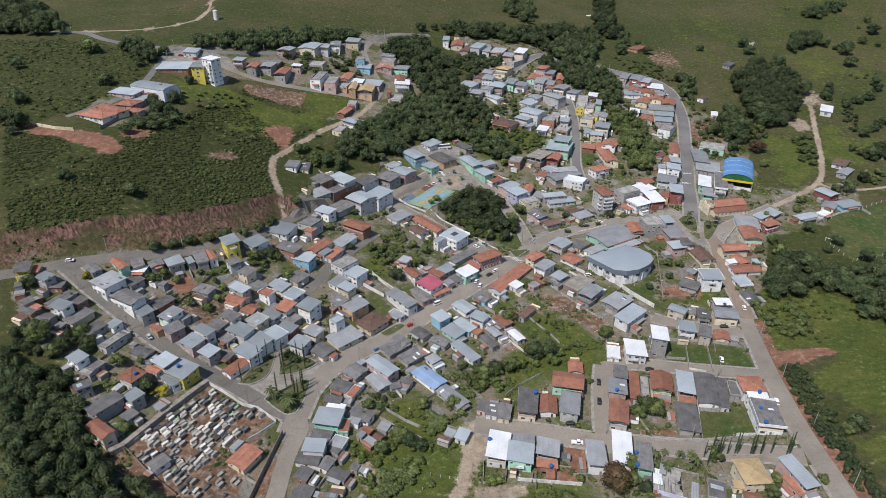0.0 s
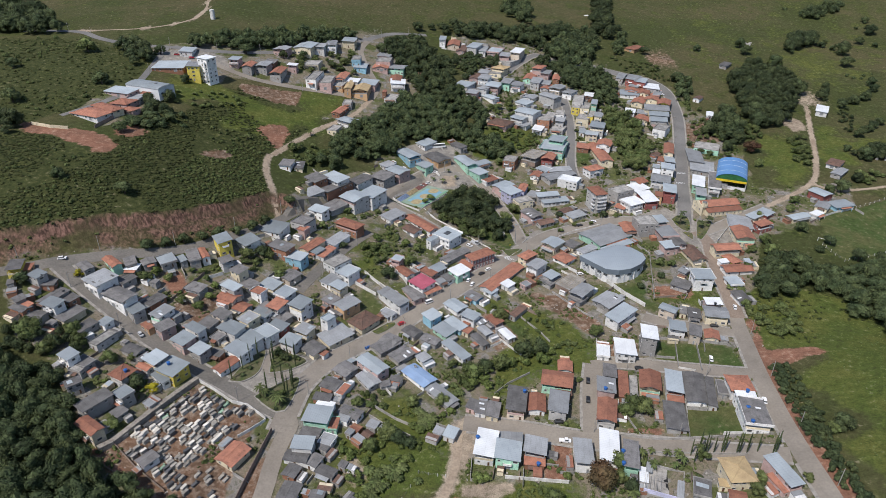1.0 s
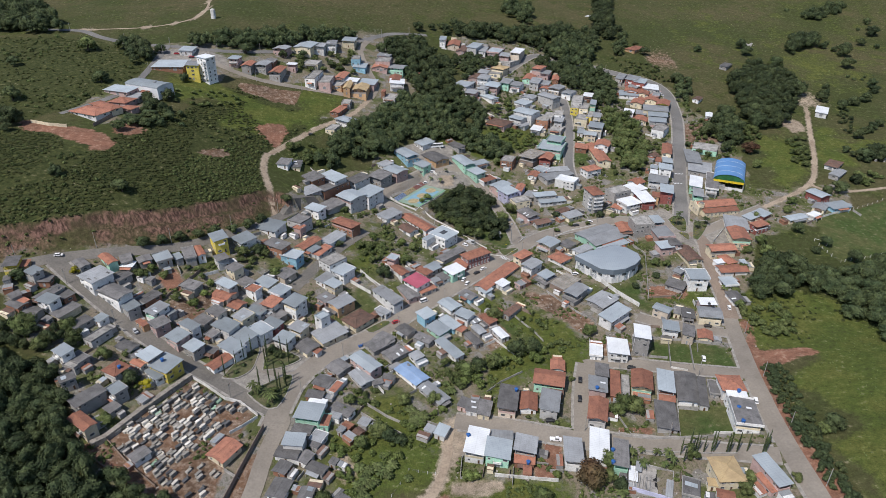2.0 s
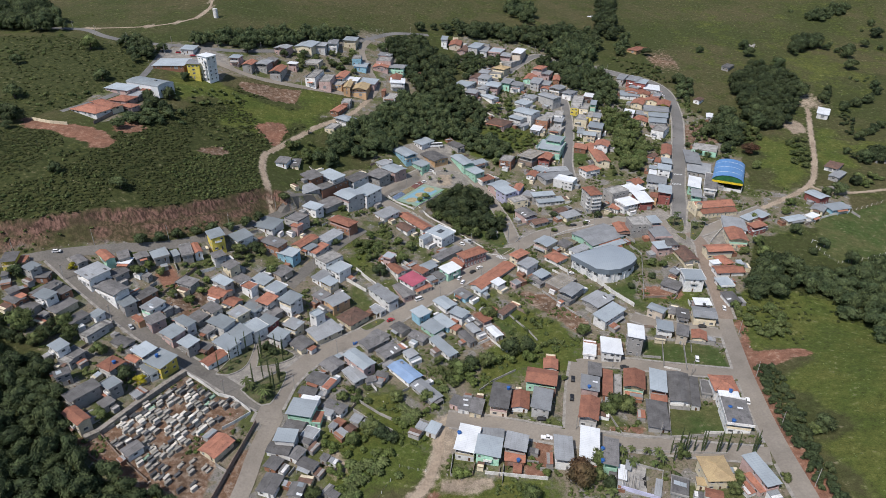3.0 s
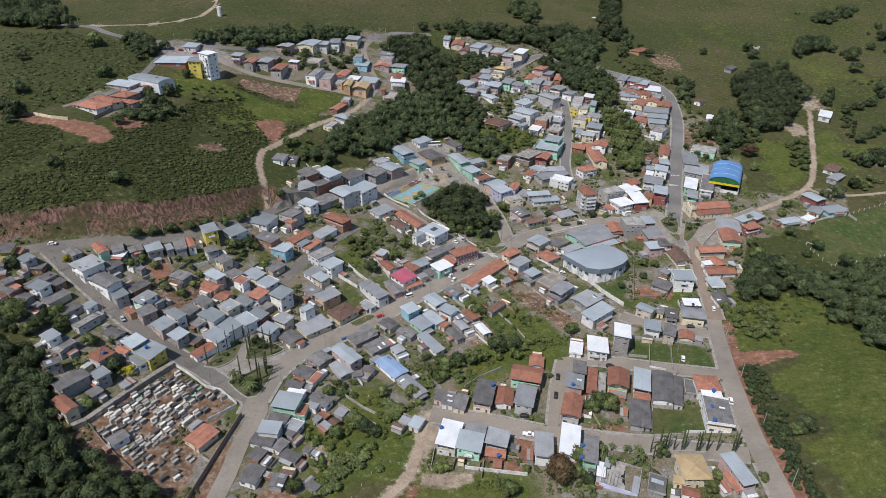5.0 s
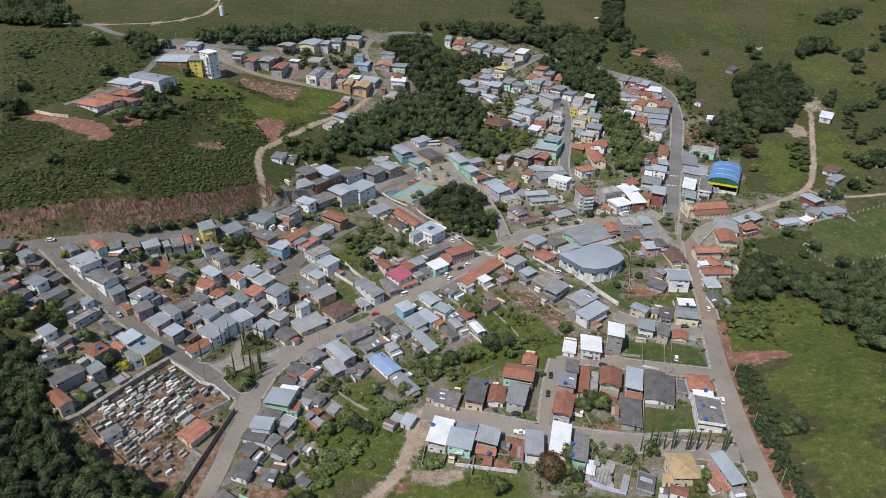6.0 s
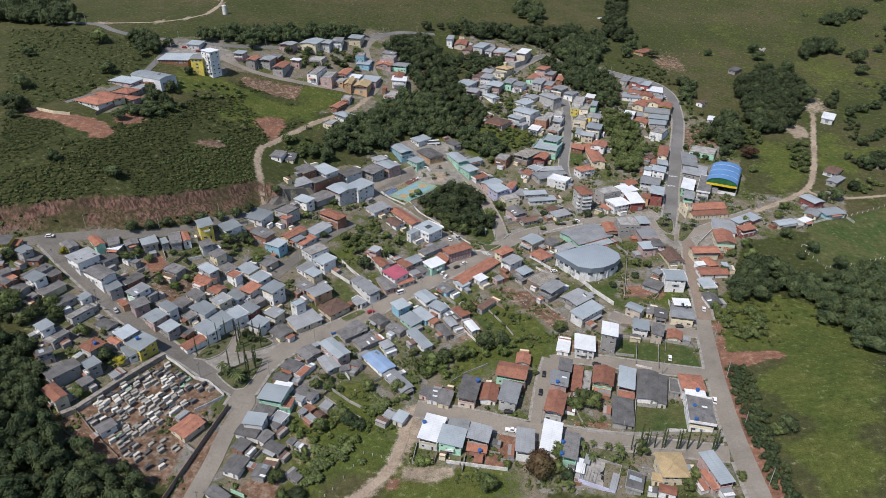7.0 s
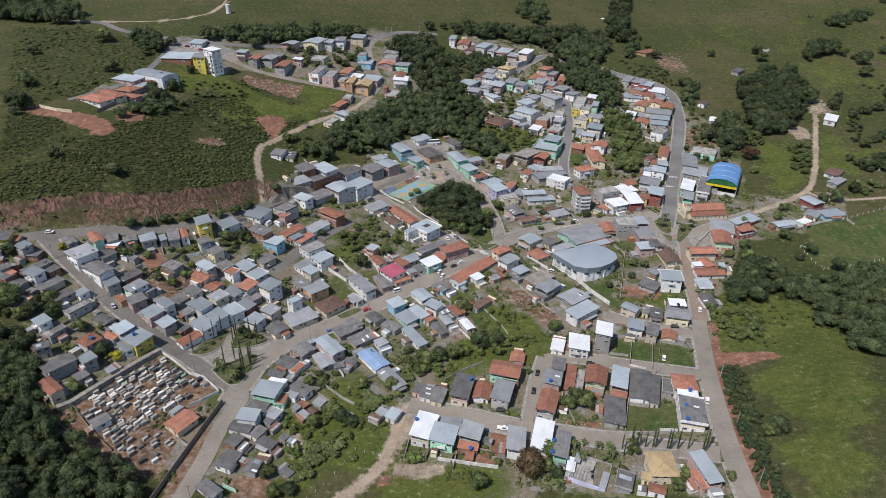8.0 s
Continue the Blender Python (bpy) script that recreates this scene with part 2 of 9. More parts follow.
def step(a, b, v):
    u = min(max((v - a) / (b - a), 0), 1)
    return u * u * (3 - 2 * u)


def inside(pts, x, y):
    hit = False
    for (ax, ay), (bx, by) in zip(pts, pts[1:] + pts[:1]):
        if (ay > y) != (by > y) and x < (bx - ax) * (y - ay) / (by - ay) + ax:
            hit = not hit
    return hit


# red earth bank cut above the western road
BANK_ROAD = [(-221, 262), (-209, 269), (-190, 278), (-169, 291), (-140, 307), (-121, 324), (-106, 340), (-97, 353)]


def bank(x, y):
    if x > -60 or x < -330 or y < 200 or y > 420:
        return 0.0, 0.0
    d, side, run = along(BANK_ROAD, x, y)
    if side <= 0 or d > 140:
        return 0.0, 0.0
    total = 190.0
    fade = step(total + 12, total - 30, run)
    rough = 1.3 * noise.noise((x * 0.11, y * 0.11, 3.0)) + 1.1 * noise.noise((x * 0.42, y * 0.42, 7.0))
    s = d - 8.0 - rough
    lift = (2.4 * step(0, 2.4, s) + 5.6 * step(5.2, 8.4, s)) * fade * math.exp(-max(s - 9, 0) / 45)
    red = max(step(-0.6, 0.4, s) * step(3.4, 2.4, s) * (0.9 if noise.noise((x * 0.07, y * 0.07, 5.0)) > -0.1 else 0.2), step(4.6, 5.4, s) * step(9.2, 8.0, s), 0.5 * step(0, 1, s) * step(9, 8, s), 0.45 * step(-5.5, -3.5, s) * step(1, 0, s))
    return lift, red * step(0.05, 0.3, fade)


PADS = []


def pad(x, y, w, d, yaw):
    """Levels the ground under a wide flat thing."""
    PADS.append((x, y, w / 2, d / 2, math.cos(radians(yaw)), math.sin(radians(yaw)), valley(x, y)))


def ground(x, y):
    z = valley(x, y) + bank(x, y)[0]
    for px, py, w, d, c, s, level in PADS:
        ex, ey = x - px, y - py
        if abs(ex) + abs(ey) < w + d + 12:
            out = max(abs(ex * c + ey * s) - w, abs(ey * c - ex * s) - d)
            z += (level - z) * step(7, 1, out)
    return z


pad(-8.5, 420.5, 34.9, 22.5, 58)


# ---- roads: centre lines and widths; they lie on the ground ----
ROADS = []


def road_line(name, width, surface, pts):
    ROADS.append((name, width, surface, pts))


road_line("main_street", 9.5, "pavers", [(164, 385), (139, 390), (117, 393), (77, 380), (55, 358), (37, 337), (18, 317), (-4, 295), (-26, 272), (-49, 251), (-60, 232), (-63, 218), (-65, 201)])
road_line("cemetery_street", 7.0, "pavers", [(-63, 210), (-61, 205), (-63, 196), (-64.4, 185), (-64.7, 174), (-65.4, 165), (-66.3, 155), (-67.5, 136)])
road_line("north_avenue", 9.0, "asphalt", [(166, 384), (175, 414), (182, 441), (193, 478), (203, 517), (212, 553), (216, 581), (217, 607), (212, 625), (202, 638), (182, 650), (162, 663), (148, 670), (128, 682)])
road_line("avenue_slope", 8.0, "earthy", [(170, 374), (173.5, 362), (171, 346.4), (167.1, 320.9), (165, 302.5), (161.7, 281)])
road_line("south_avenue", 7.6, "pavers", [(162.5, 287), (159.3, 273.7), (155.9, 253.6), (152.6, 235), (150.2, 218), (147.6, 199), (145.4, 181), (144.2, 166), (143.6, 155), (143, 143)])
road_line("west_street", 7.5, "dark", [(-66, 211), (-78, 216), (-93, 224), (-112, 233), (-138, 247), (-156, 258), (-173, 268), (-189, 278)])
road_line("bank_road", 6.0, "dark", [(-221, 261), (-208, 268), (-190, 279), (-169, 290), (-140, 305), (-120, 322), (-106, 338), (-96, 353), (-86, 371), (-70, 390)])
road_line("hill_track", 4.4, "dirt", [(-96, 353), (-106, 379), (-114, 401), (-115, 422), (-106, 444), (-91, 474), (-69, 506), (-57, 539)])
road_line("hill_street", 5.5, "pavers", [(-57, 539), (-54, 562), (-63, 587), (-72, 613), (-75, 631), (-71, 653)])
road_line("upper_street", 5.5, "pavers", [(-58, 537), (-87, 532), (-118, 525), (-149, 521), (-173, 525), (-181, 529)])
road_line("highway", 6.0, "asphalt", [(-14, 702), (-49, 686), (-72, 657), (-114, 602), (-153, 572), (-186, 553), (-222, 548), (-255, 548), (-286, 561), (-315, 580), (-363, 584)])
road_line("school_lane", 5.0, "asphalt", [(-225, 545), (-221, 488), (-221, 457), (-230, 432), (-245, 407)])
road_line("far_track", 4.0, "dirt", [(-316, 582), (-260, 594), (-230, 627), (-230, 669), (-246, 728)])
road_line("court_street", 7.0, "pavers", [(22, 461), (-0, 457), (-24, 430), (-35, 408), (-9, 388), (15, 368), (37, 342)])
road_line("square_street", 7.0, "pavers", [(12, 473), (33, 445), (50, 402), (56, 366)])
road_line("hillside_street", 6.5, "asphalt", [(106, 454), (106, 481), (113, 526), (116, 566), (114, 606), (99, 622)])
road_line("upper_lane", 6.5, "asphalt", [(45, 615), (61, 633), (83, 668), (102, 689), (119, 675)])
road_line("church_lane", 7.0, "pavers", [(169, 369), (190, 381), (230, 406)])
road_line("farm_track", 4.4, "dirt", [(230, 406), (278, 442), (299, 479), (323, 539), (341, 586)])
road_line("field_track", 3.0, "dirt", [(278, 442), (294, 431), (333, 436)])
road_line("middle_lane", 6.0, "dark", [(-42, 364), (-53, 344), (-63, 324), (-70, 309), (-75, 297)])
road_line("block_street", 7.0, "pavers", [(155, 268), (124, 279), (113, 285)])
road_line("cross_street", 7.5, "pavers", [(150, 234), (123, 241), (92, 248), (78, 247)])
road_line("short_street", 8.5, "pavers", [(79, 248), (74, 228), (69, 199)])
road_line("lower_street", 9.0, "pavers", [(14, 211), (38, 207), (66, 199), (91, 194), (141, 180)])
road_line("pasture_track", 6.0, "dirt", [(12, 206), (11, 194), (9, 183), (5, 173), (-2, 164), (-8, 157), (-13, 148)])
road_line("red_spur", 9.0, "red", [(155, 244), (172, 246), (186, 249)])
road_line("garden_lane", 4.5, "pavers", [(-62, 234), (-78, 237), (-78, 249), (-74, 261)])
EARTHY = material("earth_covered_paving", (0.235, 0.185, 0.145), 1.0, (0.19, 0.15, 0.12), 0.08, 1.2, 0.35, stains=0.2)
ROAD_MATS = {"earthy": EARTHY, "asphalt": ASPHALT, "pavers": PAVERS, "dirt": DIRT, "dark": DARK_PAVERS}


def smooth_line(pts, every=3.0):
    """A rounded line through the points, in even steps."""
    out = []
    p = [Vector((*q, 0)) for q in pts]
    for i in range(len(p) - 1):
        a, b, c, d = p[max(i - 1, 0)], p[i], p[i + 1], p[min(i + 2, len(p) - 1)]
        n = max(int((c - b).length / every), 1)
        for k in range(n):
            u = k / n
            out.append(0.5 * (2 * b + (c - a) * u + (2 * a - 5 * b + 4 * c - d) * u * u + (3 * b - a - 3 * c + d) * u ** 3))
    out.append(p[-1])
    return [(v.x, v.y) for v in out]


ROAD_LINES = [(name, width, surface, smooth_line(pts)) for name, width, surface, pts in ROADS]
LAWNS, SOILS, REDS, LUSH, SCRUB, PAVED, DUST, BROWN = [], [], [], [], [], [], [], []
FOOTPRINTS = []
TOWN = [(-212, 274), (-180, 290), (-140, 307), (-106, 340), (-91, 362), (-91, 392), (-81, 420), (-51, 435), (-30, 478), (14, 500), (60, 494), (82, 533), (43, 534), (28, 592), (10, 702), (109, 727), (161, 663), (224, 619), (248, 510), (234, 433), (308, 443), (285, 395), (210, 368), (172, 289), (142, 157), (64, 167), (21, 171), (-7, 203), (-28, 198), (-32, 166), (-69, 158), (-81, 161), (-97, 159), (-141, 177), (-150, 202), (-172, 227), (-191, 235)]
SOILS.append(TOWN)
PAVED.append([(133, 397), (160, 407), (167, 397), (174, 386), (190, 383), (203, 384), (180, 360), (168, 350), (161, 361), (148, 380), (134, 382)])
PAVED.append([(-82, 218), (-95, 226), (-83, 253), (-79, 254), (-62, 250), (-49, 251), (-60, 228), (-64, 208), (-72, 210)])
PAVED.append([(-30, 473), (-13, 491), (14, 493), (15, 471), (-2, 454), (-15, 457)])
PAVED.append([(-12, 443), (-7, 454), (9, 474), (16, 470), (28, 446), (14, 434), (1, 434)])
DUST.append([(3, 444), (7, 452), (14, 451), (15, 442), (8, 438)])
PAVED.append([(50, 364), (67, 387), (74, 381), (61, 364), (46, 348), (35, 340)])
PAVED.append([(14, 333), (35, 353), (39, 345), (18, 321)])
PAVED.append([(-229, 536), (-207, 551), (-179, 546), (-165, 528), (-180, 525), (-199, 523), (-221, 514)])
PAVED.append([(112, 285), (122, 279), (115, 265), (111, 273)])
PAVED.append([(60, 671), (78, 676), (83, 668), (70, 649)])
PAVED.append([(14, 211), (23, 212), (20, 191), (13, 191)])
PAVED.append([(192, 381), (202, 381), (185, 356), (180, 362)])
BROWN.append([(-156, 511), (-143, 512), (-111, 520), (-110, 498), (-134, 495), (-152, 496)])
BROWN.append([(-154, 397), (-143, 407), (-136, 403), (-141, 395), (-152, 392)])
LUSH.append([(-166, 492), (-145, 486), (-110, 490), (-88, 492), (-96, 472), (-124, 451), (-139, 434), (-153, 444), (-166, 470)])
LUSH.append([(-109, 521), (-79, 527), (-82, 501), (-102, 497), (-109, 499)])
BROWN.append([(52, 306), (70, 309), (91, 276), (84, 269), (68, 288)])
REDS.append([(124, 315), (146, 309), (146, 303), (123, 302)])
REDS.append([(-141, 284), (-134, 290), (-127, 282), (-134, 276)])
REDS.append([(84, 204), (99, 203), (99, 198), (84, 199)])
REDS.append([(51, 199), (58, 197), (54, 178), (47, 179)])
BROWN.append([(-131, 182), (-106, 224), (-72, 207), (-77, 183), (-79, 157), (-99, 164)])
SOILS.append([(-241, 548), (-178, 575), (-81, 664), (-24, 670), (-18, 562), (-60, 502), (-93, 489), (-64, 537), (-110, 530), (-169, 512), (-170, 485), (-187, 488), (-220, 506)])
SOILS.append([(-244, 421), (-230, 467), (-193, 457), (-201, 417), (-214, 397)])
BROWN.append([(228.5, 736.6), (254.2, 733.7), (247.2, 689.9), (228.8, 660), (216, 672)])
BROWN.append([(215, 545), (246, 552), (238, 515), (208, 512)])
DUST.append([(308, 563), (324, 559), (316, 536), (308, 532), (303, 547)])
DUST.append([(345, 622), (358, 615), (351, 586), (335, 585)])
REDS.append([(-264, 395), (-243, 390), (-231, 391), (-218, 390), (-207, 386), (-194, 373), (-197, 366), (-206, 360), (-216, 369), (-233, 377), (-256, 380)])
REDS.append([(-210, 405), (-203, 410), (-188, 400), (-192, 388), (-203, 391)])
REDS.append([(-132, 454), (-115, 467), (-110, 454), (-111, 431), (-120, 439)])
REDS.append([(157, 249), (174, 252), (189, 250), (187, 243), (169, 240), (155, 237)])
REDS.append([(168, 286), (171, 284), (167, 264), (163, 247), (161, 233), (158.5, 220), (156.5, 207), (154.8, 191), (154.2, 180), (153.5, 170), (153, 156), (152, 146), (143, 146), (147, 178), (151, 205), (155, 234), (161, 264)])
REDS.append([(-135, 181), (-129, 188), (-98, 167), (-80, 159), (-99, 159)])
LUSH.append([(184, 250), (247, 282), (178, 148), (161, 150), (166, 191)])
LUSH.append([(209, 305), (234, 282), (206, 247), (194, 260)])
LUSH.append([(328, 545), (352, 544), (325, 479), (301, 469)])
LUSH.append([(252, 470), (309, 545), (291, 470), (259, 434)])
LUSH.append([(-117, 516), (-82, 527), (-83, 504), (-112, 496)])
LUSH.append([(322, 657), (378, 719), (420, 745), (443, 741), (398, 668), (377, 672), (357, 665)])
LUSH.append([(452, 821), (500, 852), (576, 910), (569, 866), (494, 809), (459, 763), (432, 752)])
LUSH.append([(341, 508), (387, 540), (386, 519), (369, 507), (339, 486)])
LUSH.append([(384, 676), (426, 693), (453, 677), (426, 646), (392, 631), (376, 645)])
LUSH.append([(276, 794), (358, 843), (341, 771), (279, 737)])
LUSH.append([(277, 532), (291, 509), (288, 470), (259, 429), (252, 466)])
LUSH.append([(-210, 486), (-164, 494), (-154, 487), (-182, 460), (-201, 458)])
LUSH.append([(-17, 202), (8, 200), (7, 182), (-3, 167), (-18, 162)])
LAWNS.append([(246, 352), (262, 398), (289, 404), (334, 423), (420, 470), (380, 380), (294, 350), (250, 338)])
SCRUB.append([(-265, 372), (-250, 383), (-207, 359), (-193, 408), (-157, 500), (-112, 492), (-85, 489), (-114, 430), (-114, 400), (-99, 352), (-142, 312), (-215, 281)])
SCRUB.append([(-381, 562), (-321, 563), (-221, 532), (-219, 483), (-243, 412), (-274, 387)])
SCRUB.append([(-191, 235), (-150, 202), (-130, 177), (-97, 164), (-79, 151), (-71, 133), (-128, 118)])
DUST.append([(6, 209), (19, 218), (34, 214), (32, 207), (20, 206), (16, 191), (12, 184), (9, 183)])
DUST.append([(13, 177), (31, 179), (34, 175), (24, 171), (12, 170)])
BROWN.append([(-53, 164), (-40, 168), (-36, 165), (-33, 151), (-48, 150)])
BROWN.append([(19, 285), (31, 295), (43, 272), (34, 258)])
BROWN.append([(-133, 270), (-122, 286), (-108, 279), (-115, 259)])
BROWN.append([(83, 266), (102, 271), (100, 248), (83, 248)])
DUST.append([(-37, 188), (-32, 191), (-25, 185), (-28, 179), (-35, 181)])
REDS.append([(6, 171), (11, 174), (14, 170), (8, 166)])
BROWN.append([(-66, 203), (-64, 196), (-66, 182), (-68, 164), (-71, 151), (-72, 140), (-75, 139), (-75, 161), (-72, 179)])
SOILS.append([(37, 171), (72, 171), (71, 143), (6, 141), (13, 162)])
SCRUB.append([(197, 361), (228, 336), (276, 332), (233, 258), (210, 283), (184, 250), (168, 263)])
LAWNS.append([(123, 357), (129, 357), (119, 301), (128, 295), (120, 289), (103, 311), (117, 318)])
LAWNS.append([(113, 263), (147, 259), (150, 235), (110, 245)])
LAWNS.append([(111, 214), (133, 212), (130, 194), (108, 197)])
LAWNS.append([(0, 403), (28, 376), (46, 357), (58, 358), (57, 391), (32, 441), (7, 435)])
LAWNS.append([(-42, 307), (-29, 295), (-30, 281), (-42, 298)])
LAWNS.append([(37, 286), (49, 276), (57, 265), (40, 267)])
LAWNS.append([(113, 500), (123, 496), (122, 479), (111, 477)])


ROAD_CELLS, HOUSE_CELLS, CELL = {}, {}, 12.0
for rname, rwidth, rsurface, rline in ROAD_LINES:
    for rx, ry in rline[::2] + rline[1::2]:
        for ci in (-1, 0, 1):
            for cj in (-1, 0, 1):
                ROAD_CELLS.setdefault((int(rx // CELL) + ci, int(ry // CELL) + cj), []).append((rx, ry, rwidth, rname))


LUSH.append([(25, 305), (44, 309), (52, 298), (68, 283), (90, 261), (86, 248), (71, 249), (55, 243), (38, 229), (20, 223), (17, 237), (34, 256), (44, 267)])
LUSH.append([(-22, 222), (10, 214), (7, 200), (-6, 190), (-15, 170), (-32, 167), (-37, 194), (-33, 207)])
LUSH.append([(-54, 349), (-33, 353), (-21, 336), (-43, 322)])
LUSH.append([(124, 306), (165, 315), (158, 298), (124, 293)])
LUSH.append([(9, 499), (47, 535), (84, 528), (75, 500), (64, 487), (36, 480), (14, 484)])
LUSH.append([(168, 300), (184, 304), (215, 306), (222, 270), (206, 250), (175, 250), (162, 262)])
LUSH.append([(14, 178), (58, 177), (62, 150), (40, 140), (0, 140), (4, 165)])
LUSH.append([(60, 591), (82, 603), (98, 580), (84, 566), (62, 567)])


def near_road(x, y, gap=0.0, skip=None):
    return any(math.hypot(rx - x, ry - y) < w / 2 + gap + 0.6 and n != skip for rx, ry, w, n in ROAD_CELLS.get((int(x // CELL), int(y // CELL)), ()))


def footprint(x, y, w, d, c, s):
    """Keeps a plan rectangle free of other things."""
    FOOTPRINTS.append((x, y, w, d, c, s))
    r = math.hypot(w, d) / 2 + 4
    for i in range(int((x - r) // CELL), int((x + r) // CELL) + 1):
        for j in range(int((y - r) // CELL), int((y + r) // CELL) + 1):
            HOUSE_CELLS.setdefault((i, j), []).append((x, y, w, d, c, s))


def near_house(x, y, gap=0.0):
    for hx, hy, w, d, c, s in HOUSE_CELLS.get((int(x // CELL), int(y // CELL)), ()):
        ex, ey = x - hx, y - hy
        if abs(ex * c + ey * s) < w / 2 + gap and abs(ey * c - ex * s) < d / 2 + gap:
            return True
    return False


def road_mesh(width, line, lift, u0=-0.5, u1=0.5, own=None, ragged=0.0):
    bm = bmesh.new()
    last = None
    for i, (x, y) in enumerate(line):
        ax, ay = line[max(i - 1, 0)]
        bx, by = line[min(i + 1, len(line) - 1)]
        n = math.hypot(bx - ax, by - ay) or 1
        nx, ny = -(by - ay) / n, (bx - ax) / n
        row = []
        if own:
            o = width * (u0 + u1) / 2
            if near_road(x + nx * o, y + ny * o, -0.6, own):
                last = None
                continue
        for k in range(5):
            o = width * (u0 + (u1 - u0) * k / 4)
            o *= 1 + ragged * noise.noise((x * 0.21 + 40 * (k > 2), y * 0.21, 3.0))
            px, py = x + nx * o, y + ny * o
            row.append(bm.verts.new((px, py, ground(px, py) + lift)))
        if last:
            for k in range(4):
                bm.faces.new((last[k + 1], last[k], row[k], row[k + 1]))
        last = row
    return bm


# ---- houses ----
NUMBER = {1: "one", 2: "two", 3: "three", 4: "four", 5: "five", 6: "six", 7: "seven"}
ROOF_WORDS = {"tile": "an orange clay tile roof", "old_tile": "a dark weathered tile roof", "ochre_tile": "an ochre tile roof", "fibre": "a grey fibre-cement roof",
              "old_fibre": "a dark stained fibre-cement roof", "zinc": "a pale galvanised sheet roof", "dull_zinc": "a dull galvanised sheet roof", "white": "a white metal roof", "blue_metal": "a blue metal roof",
              "pink_metal": "a rose metal roof", "slab": "a bare concrete roof slab"}
WALL_WORDS = {"brick": "bare brick", "cement": "grey cement-rendered"}
luck = random.Random(11)


def recessed(w, h, rim, deep, mats, name, sill=0.0):
    """A frame and the face set back in it, as one piece."""
    bm = bmesh.new()
    o = [(-w / 2, 0), (w / 2, 0), (w / 2, h), (-w / 2, h)]
    i = [(-w / 2 + rim, rim if sill else 0), (w / 2 - rim, rim if sill else 0), (w / 2 - rim, h - rim), (-w / 2 + rim, h - rim)]
    back = [bm.verts.new((x, 0.05, z)) for x, z in o]
    front = [bm.verts.new((x, -0.07 - (sill if z == 0 else 0), z)) for x, z in o]
    lip = [bm.verts.new((x, -0.07, z)) for x, z in i]
    pane = [bm.verts.new((x, -0.07 + deep, z)) for x, z in i]
    for k in range(4):
        j = (k + 1) % 4
        bm.faces.new((back[k], back[j], front[j], front[k]))
        bm.faces.new((front[k], front[j], lip[j], lip[k]))
        bm.faces.new((lip[k], lip[j], pane[j], pane[k]))
    bm.faces.new(pane).material_index = 1
    bm.normal_update()
    return mesh(name, bm, mats)


WINDOWS = [recessed(w, h, 0.08, 0.08, [FRAME, GLASS], "window", 0.07) for w, h in ((1.5, 1.1), (1.1, 1.1), (1.9, 1.2))]
TALL_WINDOW = recessed(1.25, 2.0, 0.16, 0.08, [WALL["white"], GLASS], "window", 0.07)
DOORS = [recessed(w, h, 0.09, 0.06, [FRAME, m], "door") for w, h, m in ((0.95, 2.1, TIMBER), (0.95, 2.1, METAL), (2.6, 2.3, METAL))]



def gable_roof(bm, w, d, z, over, rise, thick=0.14):
    """Two slopes with the ridge along x."""
    for s in (-1, 1):
        a = Vector((0, s * (d / 2 + over), z - rise * over / (d / 2)))
        b = Vector((0, 0, z + rise))
        up = Vector((0, 0, thick))
        x0, x1 = -w / 2 - over, w / 2 + over
        vs = [bm.verts.new(p + Vector((x, 0, 0)) + o) for o in (Vector(), up) for p, x in ((a, x0), (a, x1), (b, x1), (b, x0))]
        for f in ((3, 2, 1, 0), (4, 5, 6, 7), (0, 1, 5, 4), (1, 2, 6, 5), (2, 3, 7, 6), (3, 0, 4, 7)):
            bm.faces.new([vs[i] for i in (f if s < 0 else f[::-1])])


bm = bmesh.new()
for x0, y0, z0, x1, y1, z1 in ((-1.7, -1.25, 0, 1.7, 0, 0.14), (-1.7, -1.25, 0.14, 1.7, -1.15, 1.05), (-1.7, -1.15, 0.14, -1.6, 0, 1.05), (1.6, -1.15, 0.14, 1.7, 0, 1.05)):
    box(bm, x0, y0, z0, x1, y1, z1)
bmesh.ops.remove_doubles(bm, verts=bm.verts, dist=0.001)
BALCONY = mesh("balcony", bm, WALL["white"])
bm = bmesh.new()
box(bm, -0.52, -1.15, 0, 0.52, 1.15, 0.05)
SHEETS = [mesh("replaced_sheet", bm, ROOF["white"])]
bm = bmesh.new()
box(bm, -0.52, -1.15, 0, 0.52, 1.15, 0.05)
SHEETS.append(mesh("replaced_sheet", bm, ROOF["old_fibre"]))
bm = bmesh.new()
box(bm, -1.04, -1.15, 0, 1.04, 1.15, 0.05)
SHEETS.append(mesh("replaced_sheet", bm, ROOF["zinc"]))


TERRACE_RAIL = [WALL["white"], WALL["cream"], WALL["cement"], WALL["white"], WALL["mint"], WALL["pink"]]


